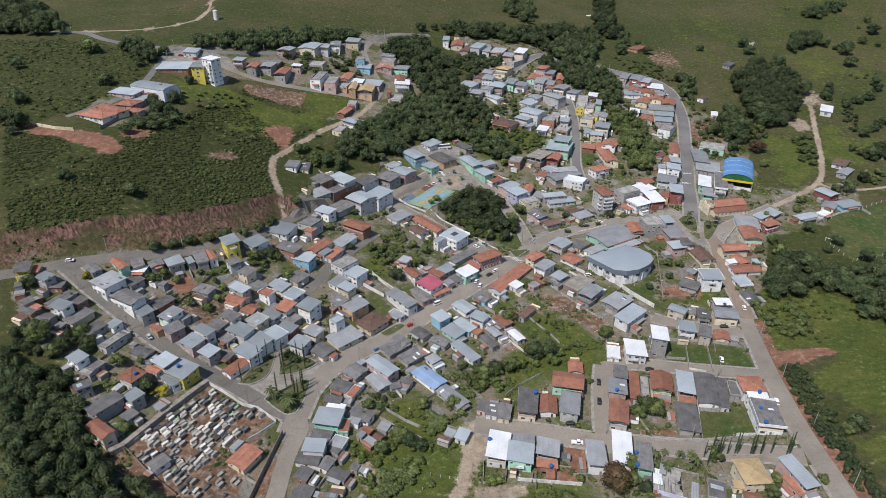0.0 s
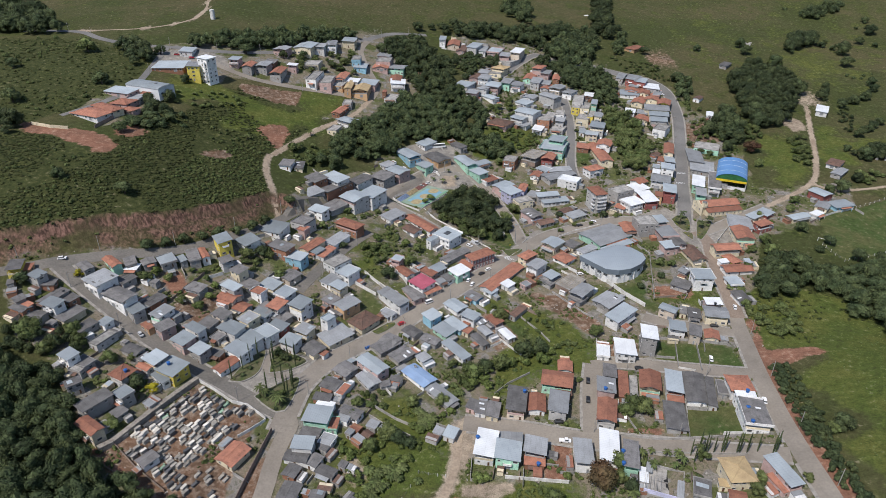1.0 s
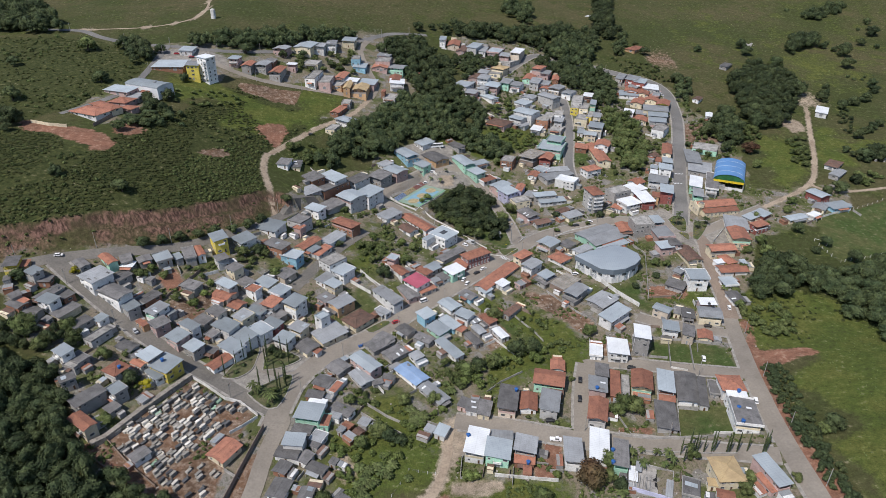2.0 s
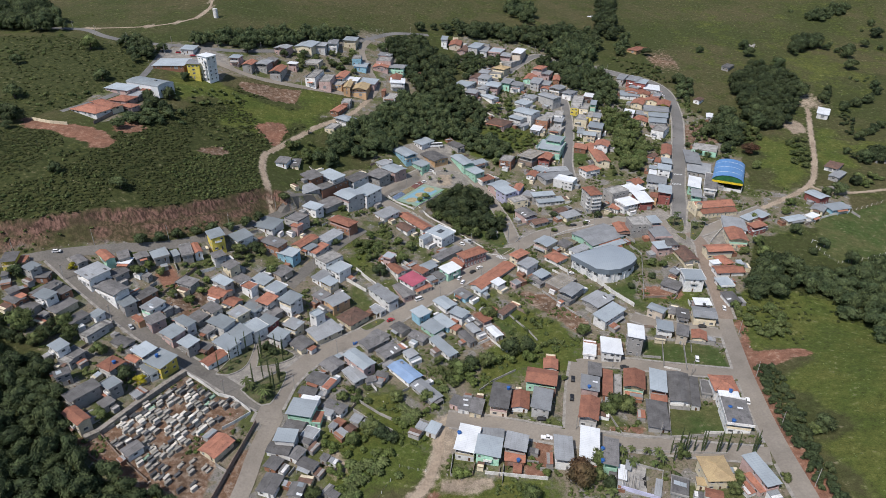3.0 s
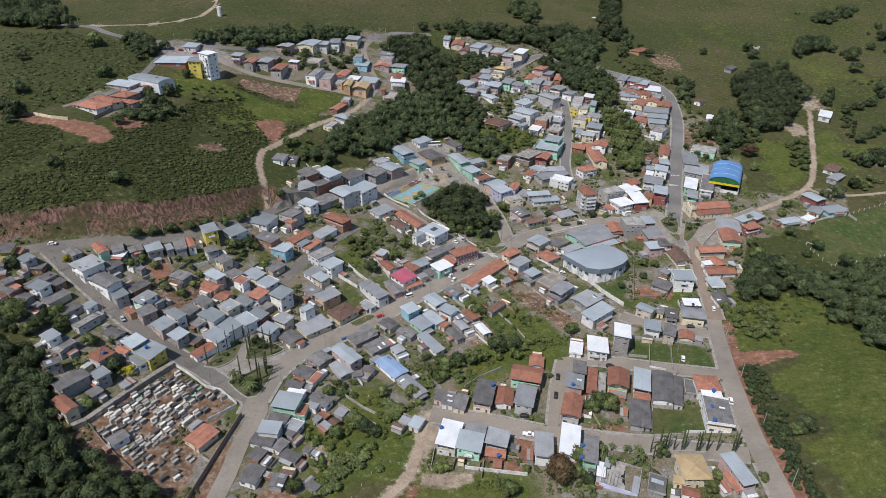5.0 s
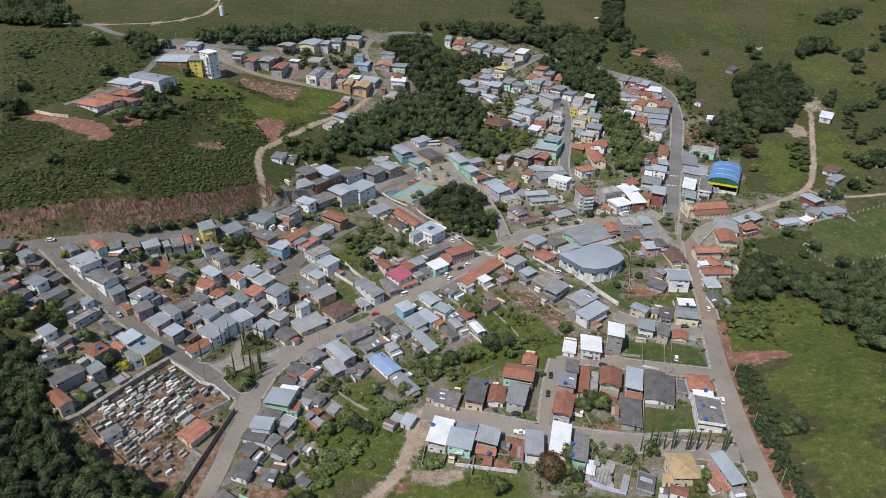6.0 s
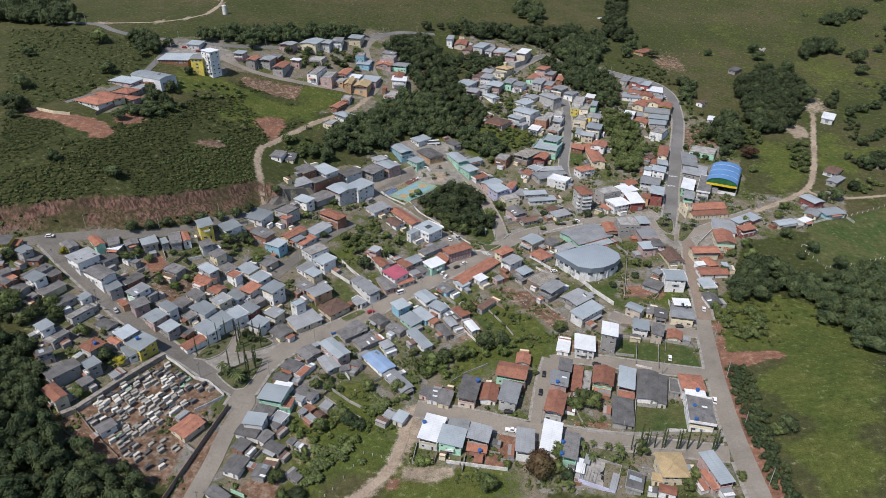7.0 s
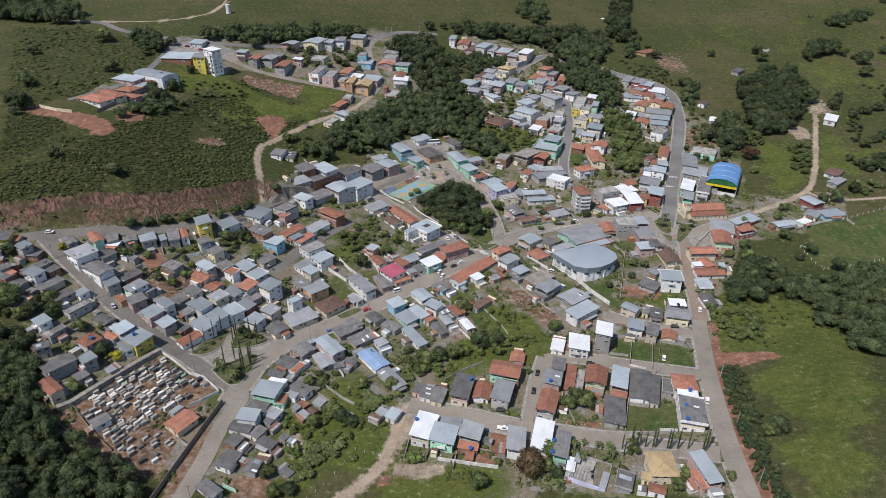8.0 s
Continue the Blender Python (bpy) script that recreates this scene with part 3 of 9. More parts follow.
def terrace(h, side, length, depth, floor, deep, wall):
    """The open front of an upper storey: its rail and the corner columns that carry the eaves."""
    turn = pose(0, 0, 0, 0, 0, 90 * side)
    bm = bmesh.new()
    box(bm, -length / 2, 0, 0, length / 2, 0.12, 1.0)
    box(bm, -length / 2, 0.12, 0, -length / 2 + 0.12, deep, 1.0)
    box(bm, length / 2 - 0.12, 0.12, 0, length / 2, deep, 1.0)
    part("terrace_rail", bm, luck.choice(TERRACE_RAIL) if luck.random() < 0.4 else WALL[wall], h, at=turn @ Matrix.Translation((0, -depth / 2, floor)))
    for e in (-1, 1):
        bm = bmesh.new()
        box(bm, -0.13, -0.13, 1.0, 0.13, 0.13, 2.55)
        part("column", bm, WALL[wall], h, at=turn @ Matrix.Translation((e * (length / 2 - 0.16), -depth / 2 + 0.16, floor)))


def house(x, y, w, d, yaw, storeys, roof, wall, form, turn=0, label="", storey=2.7, dense=False, plain=False):
    """A house on its plot. w, d: the roof's plan; the walls stand in by the eaves."""
    if d > w:
        w, d, yaw = d, w, yaw + 90
    c, s = math.cos(radians(yaw)), math.sin(radians(yaw))
    if wall == "white" and not label and luck.random() < (0.42 if y < 480 else 0.6):
        wall = luck.choice(("grey", "grey", "beige", "cream", "pink", "grey"))
    if x < -60 and y < 345 and roof in ("zinc", "fibre", "white") and luck.random() < (0.55 if roof == "zinc" else 0.4):
        roof = {"zinc": "dull_zinc", "fibre": "old_fibre", "white": "zinc"}[roof]
    footprint(x, y, w, d, c, s)
    corners = [ground(x + c * a * w / 2 - s * b * d / 2, y + s * a * w / 2 + c * b * d / 2) for a in (-1, 1) for b in (-1, 1)]
    base = (min(corners) + max(corners)) / 2
    sink = base - min(corners) + 0.6
    top = storeys * storey + 0.15
    over = 0.0 if form == "flat" else min(0.75, d * 0.085)
    ww, dd = w - 2 * over, d - 2 * over
    words = WALL_WORDS.get(wall, wall + "-plastered")
    name, noun = "house", "house"
    if storeys >= 4:
        name, noun = "apartment_block", "apartment block"
    elif storeys == 3:
        name, noun = "townhouse", "townhouse"
    elif roof == "slab":
        name, noun = "unfinished_house", "unfinished house"
    elif w * d > 330:
        name, noun = "warehouse", "hall"
    elif storeys == 1 and w * d < 42:
        name, noun = "outbuilding", "outbuilding"
    h = thing(name, at=pose(x, y, base, 0, 0, yaw), label=label or f"{NUMBER[storeys]}-storey {words} {noun} with {ROOF_WORDS[roof]}", category=noun, group="buildings of the town")
    rise = {"gable": 0.13 if roof not in ("tile", "old_tile", "ochre_tile") else 0.24, "hip": 0.24, "shed": 0.07, "flat": 0}[form] * d / (2 if form != "shed" else 1)
    # some houses have an open upper storey on the side facing the camera (-y)
    sides = {side: math.sin(radians(yaw + 90 * side - 90)) for side in range(4)}
    front = min(sides, key=sides.get)
    flen, fdep = (ww, dd) if front % 2 == 0 else (dd, ww)
    open_front = storeys in (2, 3) and form != "flat" and not dense and not label and flen > 4.5 and fdep > 5.5 and luck.random() < 0.55
    deep = 1.7 if open_front else 0.0
    # walls
    bm = bmesh.new()
    if open_front:
        split = (storeys - 1) * storey
        box(bm, -ww / 2, -dd / 2, -sink, ww / 2, dd / 2, split)
        box(bm, -ww / 2 + (deep if front == 3 else 0), -dd / 2 + (deep if front == 0 else 0), split, ww / 2 - (deep if front == 1 else 0), dd / 2 - (deep if front == 2 else 0), top)
    else:
        box(bm, -ww / 2, -dd / 2, -sink, ww / 2, dd / 2, top)
    if form == "gable":
        for e in (-1, 1):
            x0, x1 = e * ww / 2, e * (ww / 2 - 0.2)
            poly(bm, [(x0, -dd / 2, top), (x0, dd / 2, top), (x0, 0, top + rise * dd / d)][::e])
            poly(bm, [(x1, -dd / 2, top), (x1, 0, top + rise * dd / d), (x1, dd / 2, top)][::e])
    if form == "shed":
        # side walls follow the slope
        for e in (-1, 1):
            x0, x1 = (e * ww / 2, e * (ww / 2 - 0.2))
            vs = [(min(x0, x1), -dd / 2, top), (max(x0, x1), -dd / 2, top), (max(x0, x1), dd / 2, top), (min(x0, x1), dd / 2, top), (min(x0, x1), dd / 2, top + rise), (max(x0, x1), dd / 2, top + rise)]
            v = [bm.verts.new(p) for p in vs]
            for f in ((0, 1, 5, 4), (0, 4, 3), (1, 2, 5), (3, 4, 5, 2)):
                bm.faces.new([v[i] for i in f])
        box(bm, -ww / 2, dd / 2 - 0.2, top, ww / 2, dd / 2, top + rise - 0.02)
    part("wall", bm, WALL[wall], h)
    if open_front:
        terrace(h, front, flen, fdep, split, deep, wall)
    for k in range(1, storeys):
        if luck.random() < 0.7:
            continue
        bm = bmesh.new()
        box(bm, -ww / 2 - 0.06, -dd / 2 - 0.06, k * storey - 0.1, ww / 2 + 0.06, dd / 2 + 0.06, k * storey - 0.004)
        part("floor_band", bm, WALL[wall], h)
    # roof, the cut edge of its sheets pale on some
    bm = bmesh.new()
    if form == "gable":
        gable_roof(bm, ww, dd, top, over, rise)
        box(bm, -w / 2, -0.16, top + rise + 0.06, w / 2, 0.16, top + rise + 0.2)
    elif form == "hip":
        z0 = top - 0.12
        r = max(w - d, 0.6) / 2
        v = [bm.verts.new(p) for p in ((-w / 2, -d / 2, z0), (w / 2, -d / 2, z0), (w / 2, d / 2, z0), (-w / 2, d / 2, z0), (-r, 0, top + rise), (r, 0, top + rise))]
        u = [bm.verts.new(p) for p in ((-w / 2, -d / 2, z0 - 0.14), (w / 2, -d / 2, z0 - 0.14), (w / 2, d / 2, z0 - 0.14), (-w / 2, d / 2, z0 - 0.14))]
        for f in ((v[0], v[1], v[5], v[4]), (v[1], v[2], v[5]), (v[2], v[3], v[4], v[5]), (v[3], v[0], v[4])):
            bm.faces.new(f)
        for i in range(4):
            j = (i + 1) % 4
            bm.faces.new((u[i], u[j], v[j], v[i]))
        bm.faces.new(u[::-1])
        for a, b in ((0, 4), (1, 5), (2, 5), (3, 4), (4, 5)):
            tube(bm, v[a].co + Vector((0, 0, 0.02)), v[b].co + Vector((0, 0, 0.02)), 0.13, 0.13, 5)
    elif form == "shed":
        m = Matrix.Translation((0, -d / 2, top - 0.02)) @ pose(0, 0, 0, math.degrees(math.atan2(rise, d)))
        box(bm, -w / 2, 0, 0, w / 2, d * 1.005, 0.12, 0, m)
    else:
        box(bm, -w / 2, -d / 2, top, w / 2, d / 2, top + 0.16)
        t = 0.18
        for x0, y0, x1, y1 in ((-w / 2, -d / 2, w / 2, -d / 2 + t), (-w / 2, d / 2 - t, w / 2, d / 2), (-w / 2, -d / 2 + t, -w / 2 + t, d / 2 - t), (w / 2 - t, -d / 2 + t, w / 2, d / 2 - t)):
            box(bm, x0, y0, top + 0.16, x1, y1, top + 0.75)
    if form in ("shed", "gable") and roof in ("fibre", "zinc", "dull_zinc", "white", "blue_metal") and luck.random() < 0.6:
        bm.normal_update()
        for f in bm.faces:
            if abs(f.normal.z) < 0.5:
                f.material_index = 1
    roof_part = part("roof", bm, [ROOF[roof], FASCIA], h)
    if form in ("shed", "gable") and roof in ("fibre", "old_fibre") and w > 5 and d > 5 and luck.random() < 0.2:
        for _ in range(luck.randint(1, 2)):
            ox = round(luck.uniform(-0.4, 0.4) * (w - 1.5) / 1.1) * 1.1
            if form == "shed":
                at = m @ Matrix.Translation((ox, luck.uniform(0.2, 0.8) * d, 0.122))
            else:
                v = luck.uniform(0.3, 0.7)
                at = Matrix.Translation((ox, -d / 2 * v, top + rise * (1 - v) + 0.15)) @ pose(0, 0, 0, math.degrees(math.atan2(rise, dd / 2)))
            part("replaced_sheet", luck.choice(SHEETS), None, roof_part, at=at)
    if form == "shed" and wall in ("white", "cream", "mint", "pink", "cement") and luck.random() < 0.22:
        for x0, y0, x1, y1 in ((-w / 2 - 0.02, -d / 2, -w / 2 + 0.16, d / 2), (w / 2 - 0.16, -d / 2, w / 2 + 0.02, d / 2), (-w / 2 + 0.16, d / 2 - 0.16, w / 2 - 0.16, d / 2 + 0.02)):
            bm = bmesh.new()
            box(bm, x0, y0, top - 0.25, x1, y1, top + rise + 0.3)
            part("parapet", bm, WALL[wall], h)
    # windows and doors only on sides the camera sees, taken from about (20, 0)
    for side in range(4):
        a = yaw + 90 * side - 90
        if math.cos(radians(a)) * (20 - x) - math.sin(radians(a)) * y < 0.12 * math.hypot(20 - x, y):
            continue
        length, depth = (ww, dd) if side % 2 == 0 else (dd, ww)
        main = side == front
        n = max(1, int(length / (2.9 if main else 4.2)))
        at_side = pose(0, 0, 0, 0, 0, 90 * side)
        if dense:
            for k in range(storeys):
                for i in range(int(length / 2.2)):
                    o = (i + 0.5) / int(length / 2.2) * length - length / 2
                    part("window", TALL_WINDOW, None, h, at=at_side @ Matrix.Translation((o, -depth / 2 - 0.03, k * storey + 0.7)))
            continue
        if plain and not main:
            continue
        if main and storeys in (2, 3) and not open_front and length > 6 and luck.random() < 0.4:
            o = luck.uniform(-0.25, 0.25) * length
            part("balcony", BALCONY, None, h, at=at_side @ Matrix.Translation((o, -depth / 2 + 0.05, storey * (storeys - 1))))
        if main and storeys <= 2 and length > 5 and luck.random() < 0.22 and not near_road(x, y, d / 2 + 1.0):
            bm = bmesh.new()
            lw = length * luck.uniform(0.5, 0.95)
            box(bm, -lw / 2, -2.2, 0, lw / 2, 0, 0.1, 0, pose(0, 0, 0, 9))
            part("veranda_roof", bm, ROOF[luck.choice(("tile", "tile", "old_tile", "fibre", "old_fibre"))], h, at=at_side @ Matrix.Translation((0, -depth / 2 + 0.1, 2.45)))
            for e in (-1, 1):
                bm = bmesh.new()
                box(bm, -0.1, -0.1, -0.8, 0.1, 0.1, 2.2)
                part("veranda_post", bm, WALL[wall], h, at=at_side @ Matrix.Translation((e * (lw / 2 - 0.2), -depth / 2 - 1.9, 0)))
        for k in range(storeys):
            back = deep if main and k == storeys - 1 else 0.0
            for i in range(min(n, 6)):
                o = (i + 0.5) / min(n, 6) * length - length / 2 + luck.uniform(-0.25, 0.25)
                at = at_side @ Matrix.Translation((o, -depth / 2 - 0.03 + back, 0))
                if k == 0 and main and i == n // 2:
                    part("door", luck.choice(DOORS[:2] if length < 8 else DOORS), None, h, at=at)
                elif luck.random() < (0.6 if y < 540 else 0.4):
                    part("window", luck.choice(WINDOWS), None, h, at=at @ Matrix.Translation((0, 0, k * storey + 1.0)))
    return h


# upper left
house(-225.5, 410.6, 25.0, 15.5, -24, 1, "tile", "white", "hip")
house(-220.8, 421.0, 26.3, 9.2, -33, 1, "tile", "cream", "hip")
house(-214.7, 432.9, 14.7, 13.4, -15, 1, "tile", "pink", "hip")
house(-206.7, 423.5, 11.4, 8.7, -19, 1, "tile", "pink", "hip")
house(-222.6, 449.4, 22.3, 12.5, -20, 1, "zinc", "white", "shed")
house(-209.0, 442.4, 10.4, 9.9, -15, 1, "fibre", "cement", "shed")
house(-205.8, 451.0, 7.8, 7.5, -19, 1, "tile", "white", "gable")
house(-207.5, 505.4, 25.2, 19.3, 1, 1, "zinc", "brick", "shed")
house(-186.4, 496.3, 10.2, 15.8, 11, 4, "fibre", "yellow", "shed")
house(-205.6, 539.7, 11.2, 18.0, 5, 1, "zinc", "white", "shed")
house(-166.5, 535.8, 8.6, 12.7, -3, 2, "zinc", "pink", "shed")
house(-155.0, 532.0, 9.0, 16.2, -1, 2, "tile", "cement", "gable")
house(-145.0, 539.7, 11.2, 16.2, -7, 2, "fibre", "cement", "gable")
house(-132.4, 535.4, 10.1, 21.6, -3, 2, "tile", "cement", "gable")
house(-123.6, 551.6, 8.3, 8.4, -4, 2, "white", "white", "shed")
house(-142.3, 552.4, 9.7, 17.0, -1, 1, "old_fibre", "brick", "shed")
house(-110.0, 569.3, 13.4, 15.1, -5, 1, "slab", "white", "flat")
house(-104.0, 542.7, 8.5, 27.4, -5, 2, "slab", "white", "flat")
house(-93.4, 541.4, 9.6, 22.8, -1, 2, "slab", "pink", "flat")
house(-83.6, 545.4, 9.4, 16.8, -11, 1, "slab", "orange", "flat")
house(-83.5, 560.8, 9.3, 21.9, -6, 1, "tile", "white", "gable")
house(-75.6, 542.4, 6.6, 24.2, -0, 2, "ochre_tile", "orange", "gable")
house(-65.3, 542.6, 14.0, 20.2, -4, 2, "ochre_tile", "orange", "gable")
house(-74.2, 557.1, 11.5, 13.5, -4, 1, "white", "white", "shed")
house(-60.7, 560.7, 14.9, 19.1, -6, 1, "zinc", "white", "shed")
house(-46.2, 546.5, 7.9, 3.5, -95, 2, "tile", "brick", "gable")
house(-36.1, 569.5, 13.5, 17.8, 3, 2, "white", "white", "shed")
house(-39.4, 545.0, 10.6, 15.6, -13, 1, "slab", "white", "flat")
house(-34.2, 549.4, 5.3, 14.3, -2, 1, "tile", "brick", "shed")
house(-38.7, 581.5, 11.3, 20.5, 1, 1, "tile", "white", "gable")
house(-53.3, 598.6, 15.1, 17.7, -3, 1, "tile", "pink", "gable")
house(-50.9, 606.8, 13.3, 16.2, -4, 2, "slab", "pink", "flat")
house(-51.8, 624.2, 12.8, 14.6, -8, 1, "fibre", "white", "shed")
house(-38.2, 599.5, 16.3, 14.9, -14, 2, "fibre", "mint", "gable")
house(-75.2, 596.2, 7.9, 14.0, 2, 2, "slab", "blue", "flat")
house(-70.7, 588.3, 12.2, 17.4, -1, 1, "zinc", "blue", "shed")
house(-18.7, 597.7, 6.6, 19.1, -2, 1, "tile", "white", "gable")
house(-137.3, 577.9, 12.8, 14.0, -13, 2, "fibre", "white", "gable")
house(-119.8, 595.2, 16.8, 24.5, -8, 2, "zinc", "white", "gable")
house(-109.6, 601.6, 13.2, 17.6, 0, 2, "fibre", "white", "shed")
house(-99.6, 614.4, 9.7, 21.1, 4, 2, "fibre", "white", "shed")
house(-85.4, 632.1, 12.7, 19.0, -2, 2, "zinc", "cream", "shed")
house(-71.0, 488.8, 16.1, 10.5, -39, 2, "zinc", "white", "hip")
house(-79.1, 476.3, 7.8, 12.4, -16, 1, "slab", "white", "flat")
house(-78.6, 504.3, 8.0, 19.2, -16, 1, "tile", "brick", "gable")
house(-74.2, 518.6, 7.1, 11.5, -1, 1, "slab", "cement", "flat")
# upper centre
house(3.4, 688.9, 6.9, 20.9, -4, 2, "zinc", "white", "shed")
house(14.7, 687.8, 13.2, 25.8, -4, 1, "tile", "white", "gable")
house(22.8, 677.1, 9.9, 24.8, -10, 1, "old_tile", "pink", "gable")
house(36.3, 683.1, 11.2, 26.1, -19, 2, "zinc", "white", "shed")
house(45.5, 683.9, 8.2, 25.1, -11, 1, "fibre", "white", "shed")
house(57.6, 683.5, 13.1, 22.2, -18, 1, "zinc", "white", "shed")
house(80.2, 676.2, 10.6, 25.0, -19, 3, "white", "white", "shed")
house(67.2, 670.3, 10.8, 18.6, -13, 2, "fibre", "pink", "shed")
house(81.8, 673.3, 11.2, 3.5, 87, 1, "tile", "white", "shed")
house(69.6, 663.2, 16.9, 16.0, -40, 1, "slab", "cement", "flat")
house(60.7, 639.5, 14.1, 14.7, -34, 2, "ochre_tile", "cream", "hip")
house(55.9, 633.6, 12.6, 16.2, -18, 1, "slab", "cream", "flat")
house(43.9, 631.3, 10.0, 15.8, -16, 1, "fibre", "white", "shed")
house(36.0, 618.8, 11.0, 20.3, -20, 1, "old_tile", "pink", "gable")
house(43.5, 613.2, 10.7, 17.4, -17, 2, "fibre", "white", "shed")
house(23.6, 598.1, 16.0, 15.0, -33, 1, "zinc", "white", "shed")
house(42.5, 591.5, 8.6, 16.3, -20, 2, "fibre", "white", "gable")
house(51.2, 599.3, 13.6, 17.9, -19, 2, "zinc", "white", "shed")
house(30.6, 579.2, 10.3, 13.4, -17, 2, "fibre", "pink", "shed")
house(46.0, 580.8, 20.8, 9.3, -54, 1, "zinc", "white", "gable")
house(64.5, 610.0, 9.5, 19.1, -17, 2, "fibre", "mint", "shed")
house(74.2, 606.3, 10.7, 14.5, -25, 2, "fibre", "white", "shed")
house(98.8, 642.0, 10.3, 15.5, -29, 3, "tile", "pink", "hip")
house(105.3, 637.1, 9.3, 16.3, -21, 2, "fibre", "pink", "shed")
house(88.9, 631.0, 11.1, 24.6, -18, 1, "tile", "mint", "gable")
house(93.1, 616.8, 9.8, 21.6, -17, 2, "fibre", "white", "shed")
house(102.8, 619.5, 9.8, 16.9, -17, 1, "fibre", "white", "shed")
house(114.5, 632.4, 7.2, 19.9, -11, 1, "tile", "brick", "gable")
house(102.5, 610.8, 9.1, 17.4, -25, 1, "tile", "white", "gable")
house(111.9, 605.3, 12.3, 15.3, -34, 2, "fibre", "white", "gable")
house(122.3, 596.7, 10.7, 13.8, -36, 2, "fibre", "white", "hip")
house(101.7, 580.5, 20.2, 11.6, -52, 3, "fibre", "white", "gable")
house(85.1, 588.1, 11.4, 12.4, -37, 1, "fibre", "white", "gable")
house(77.7, 575.5, 14.1, 12.1, -45, 1, "zinc", "white", "shed")
house(78.3, 548.7, 19.9, 15.3, -39, 3, "zinc", "white", "gable")
house(70.1, 541.6, 13.5, 10.7, -41, 2, "zinc", "white", "gable")
house(72.9, 536.2, 12.9, 8.2, -43, 1, "fibre", "white", "shed")
house(85.5, 530.6, 9.1, 14.3, -20, 1, "white", "white", "shed")
house(53.6, 535.8, 18.9, 16.7, -33, 1, "old_tile", "white", "hip")
house(93.0, 543.6, 10.6, 16.5, -21, 2, "slab", "brick", "flat")
house(98.1, 548.6, 8.3, 14.9, -20, 2, "slab", "cement", "flat")
house(105.9, 542.1, 8.1, 16.1, -16, 2, "fibre", "white", "shed")
house(107.0, 552.9, 7.5, 13.4, -13, 2, "slab", "white", "flat")
house(102.7, 531.1, 11.2, 13.8, -24, 1, "slab", "cement", "flat")
house(127.7, 580.8, 9.6, 22.7, -14, 2, "slab", "white", "flat")
house(140.6, 596.4, 8.9, 14.0, -17, 1, "white", "white", "shed")
house(124.7, 568.1, 7.1, 16.3, -21, 2, "slab", "yellow", "flat")
house(132.1, 566.9, 7.8, 17.8, -18, 2, "slab", "white", "flat")
house(140.0, 569.3, 5.6, 16.3, -15, 3, "zinc", "mint", "shed")
house(126.6, 545.6, 10.9, 13.4, -23, 2, "slab", "cream", "flat")
house(134.3, 551.2, 4.7, 17.2, -19, 2, "slab", "yellow", "flat")
house(138.9, 544.6, 7.3, 13.4, -16, 3, "fibre", "cream", "shed")
house(134.9, 526.3, 12.4, 15.5, -18, 3, "zinc", "white", "shed")
house(132.7, 529.5, 6.8, 11.1, -19, 1, "tile", "white", "shed")
house(128.7, 517.5, 10.8, 9.1, -18, 2, "zinc", "white", "shed")
house(122.7, 527.0, 5.4, 12.3, -18, 1, "zinc", "white", "shed")
house(119.1, 501.9, 10.6, 12.4, -15, 1, "tile", "brick", "shed")
house(130.8, 491.6, 40.9, 10.9, -85, 1, "tile", "cream", "gable")
house(136.2, 501.5, 12.2, 14.0, -22, 2, "tile", "white", "gable")
house(120.2, 463.4, 10.2, 14.2, -63, 2, "tile", "white", "hip")
house(94.3, 497.9, 19.8, 19.0, -21, 2, "zinc", "mint", "shed")
house(98.1, 504.1, 13.2, 12.8, -25, 3, "zinc", "mint", "shed")
house(88.2, 482.1, 10.2, 14.2, -22, 2, "tile", "red", "gable")
house(57.2, 475.3, 9.6, 11.5, -20, 2, "slab", "brick", "flat")
house(75.9, 460.3, 7.7, 10.8, -23, 1, "tile", "white", "gable")
house(82.9, 467.9, 10.3, 7.9, -48, 1, "zinc", "white", "shed")
house(92.5, 460.3, 13.9, 26.5, -59, 1, "fibre", "cement", "gable")
house(94.8, 467.6, 18.9, 8.2, 10, 1, "fibre", "cement", "shed")
house(99.4, 448.0, 15.2, 10.0, -30, 2, "white", "white", "flat")
house(48.6, 437.9, 10.6, 14.7, -49, 2, "zinc", "white", "gable")
house(62.8, 435.4, 6.3, 13.6, -19, 2, "tile", "lilac", "gable")
house(53.4, 425.8, 12.7, 11.1, -56, 3, "zinc", "lilac", "shed")
house(61.5, 418.8, 8.8, 12.0, -65, 2, "slab", "cream", "flat")
house(70.4, 430.9, 7.7, 10.6, -28, 1, "fibre", "cement", "shed")
house(80.2, 426.6, 17.0, 7.0, 12, 2, "zinc", "cement", "shed")
house(85.0, 423.1, 20.4, 7.8, 14, 1, "zinc", "white", "shed")
house(65.9, 400.5, 14.4, 10.7, -58, 2, "old_fibre", "pink", "gable")
house(74.1, 393.2, 7.5, 12.3, -63, 1, "old_tile", "white", "gable")
house(90.6, 408.6, 7.0, 9.9, -48, 1, "old_tile", "cement", "gable")
house(96.7, 401.7, 8.8, 13.5, -59, 1, "fibre", "cream", "shed")
house(131.5, 421.8, 10.3, 15.0, -61, 3, "slab", "cement", "flat")
house(128.7, 407.3, 8.0, 6.9, -38, 1, "tile", "white", "shed")
house(136.5, 408.5, 11.3, 13.4, -63, 2, "white", "white", "shed")
house(148.6, 414.1, 18.9, 9.9, -83, 2, "white", "red", "shed")
house(146.9, 433.9, 13.7, 13.3, -65, 1, "white", "white", "shed")
house(150.6, 444.2, 10.3, 10.4, -53, 1, "tile", "white", "gable")
house(157.4, 416.9, 5.4, 9.0, -18, 2, "tile", "orange", "shed")
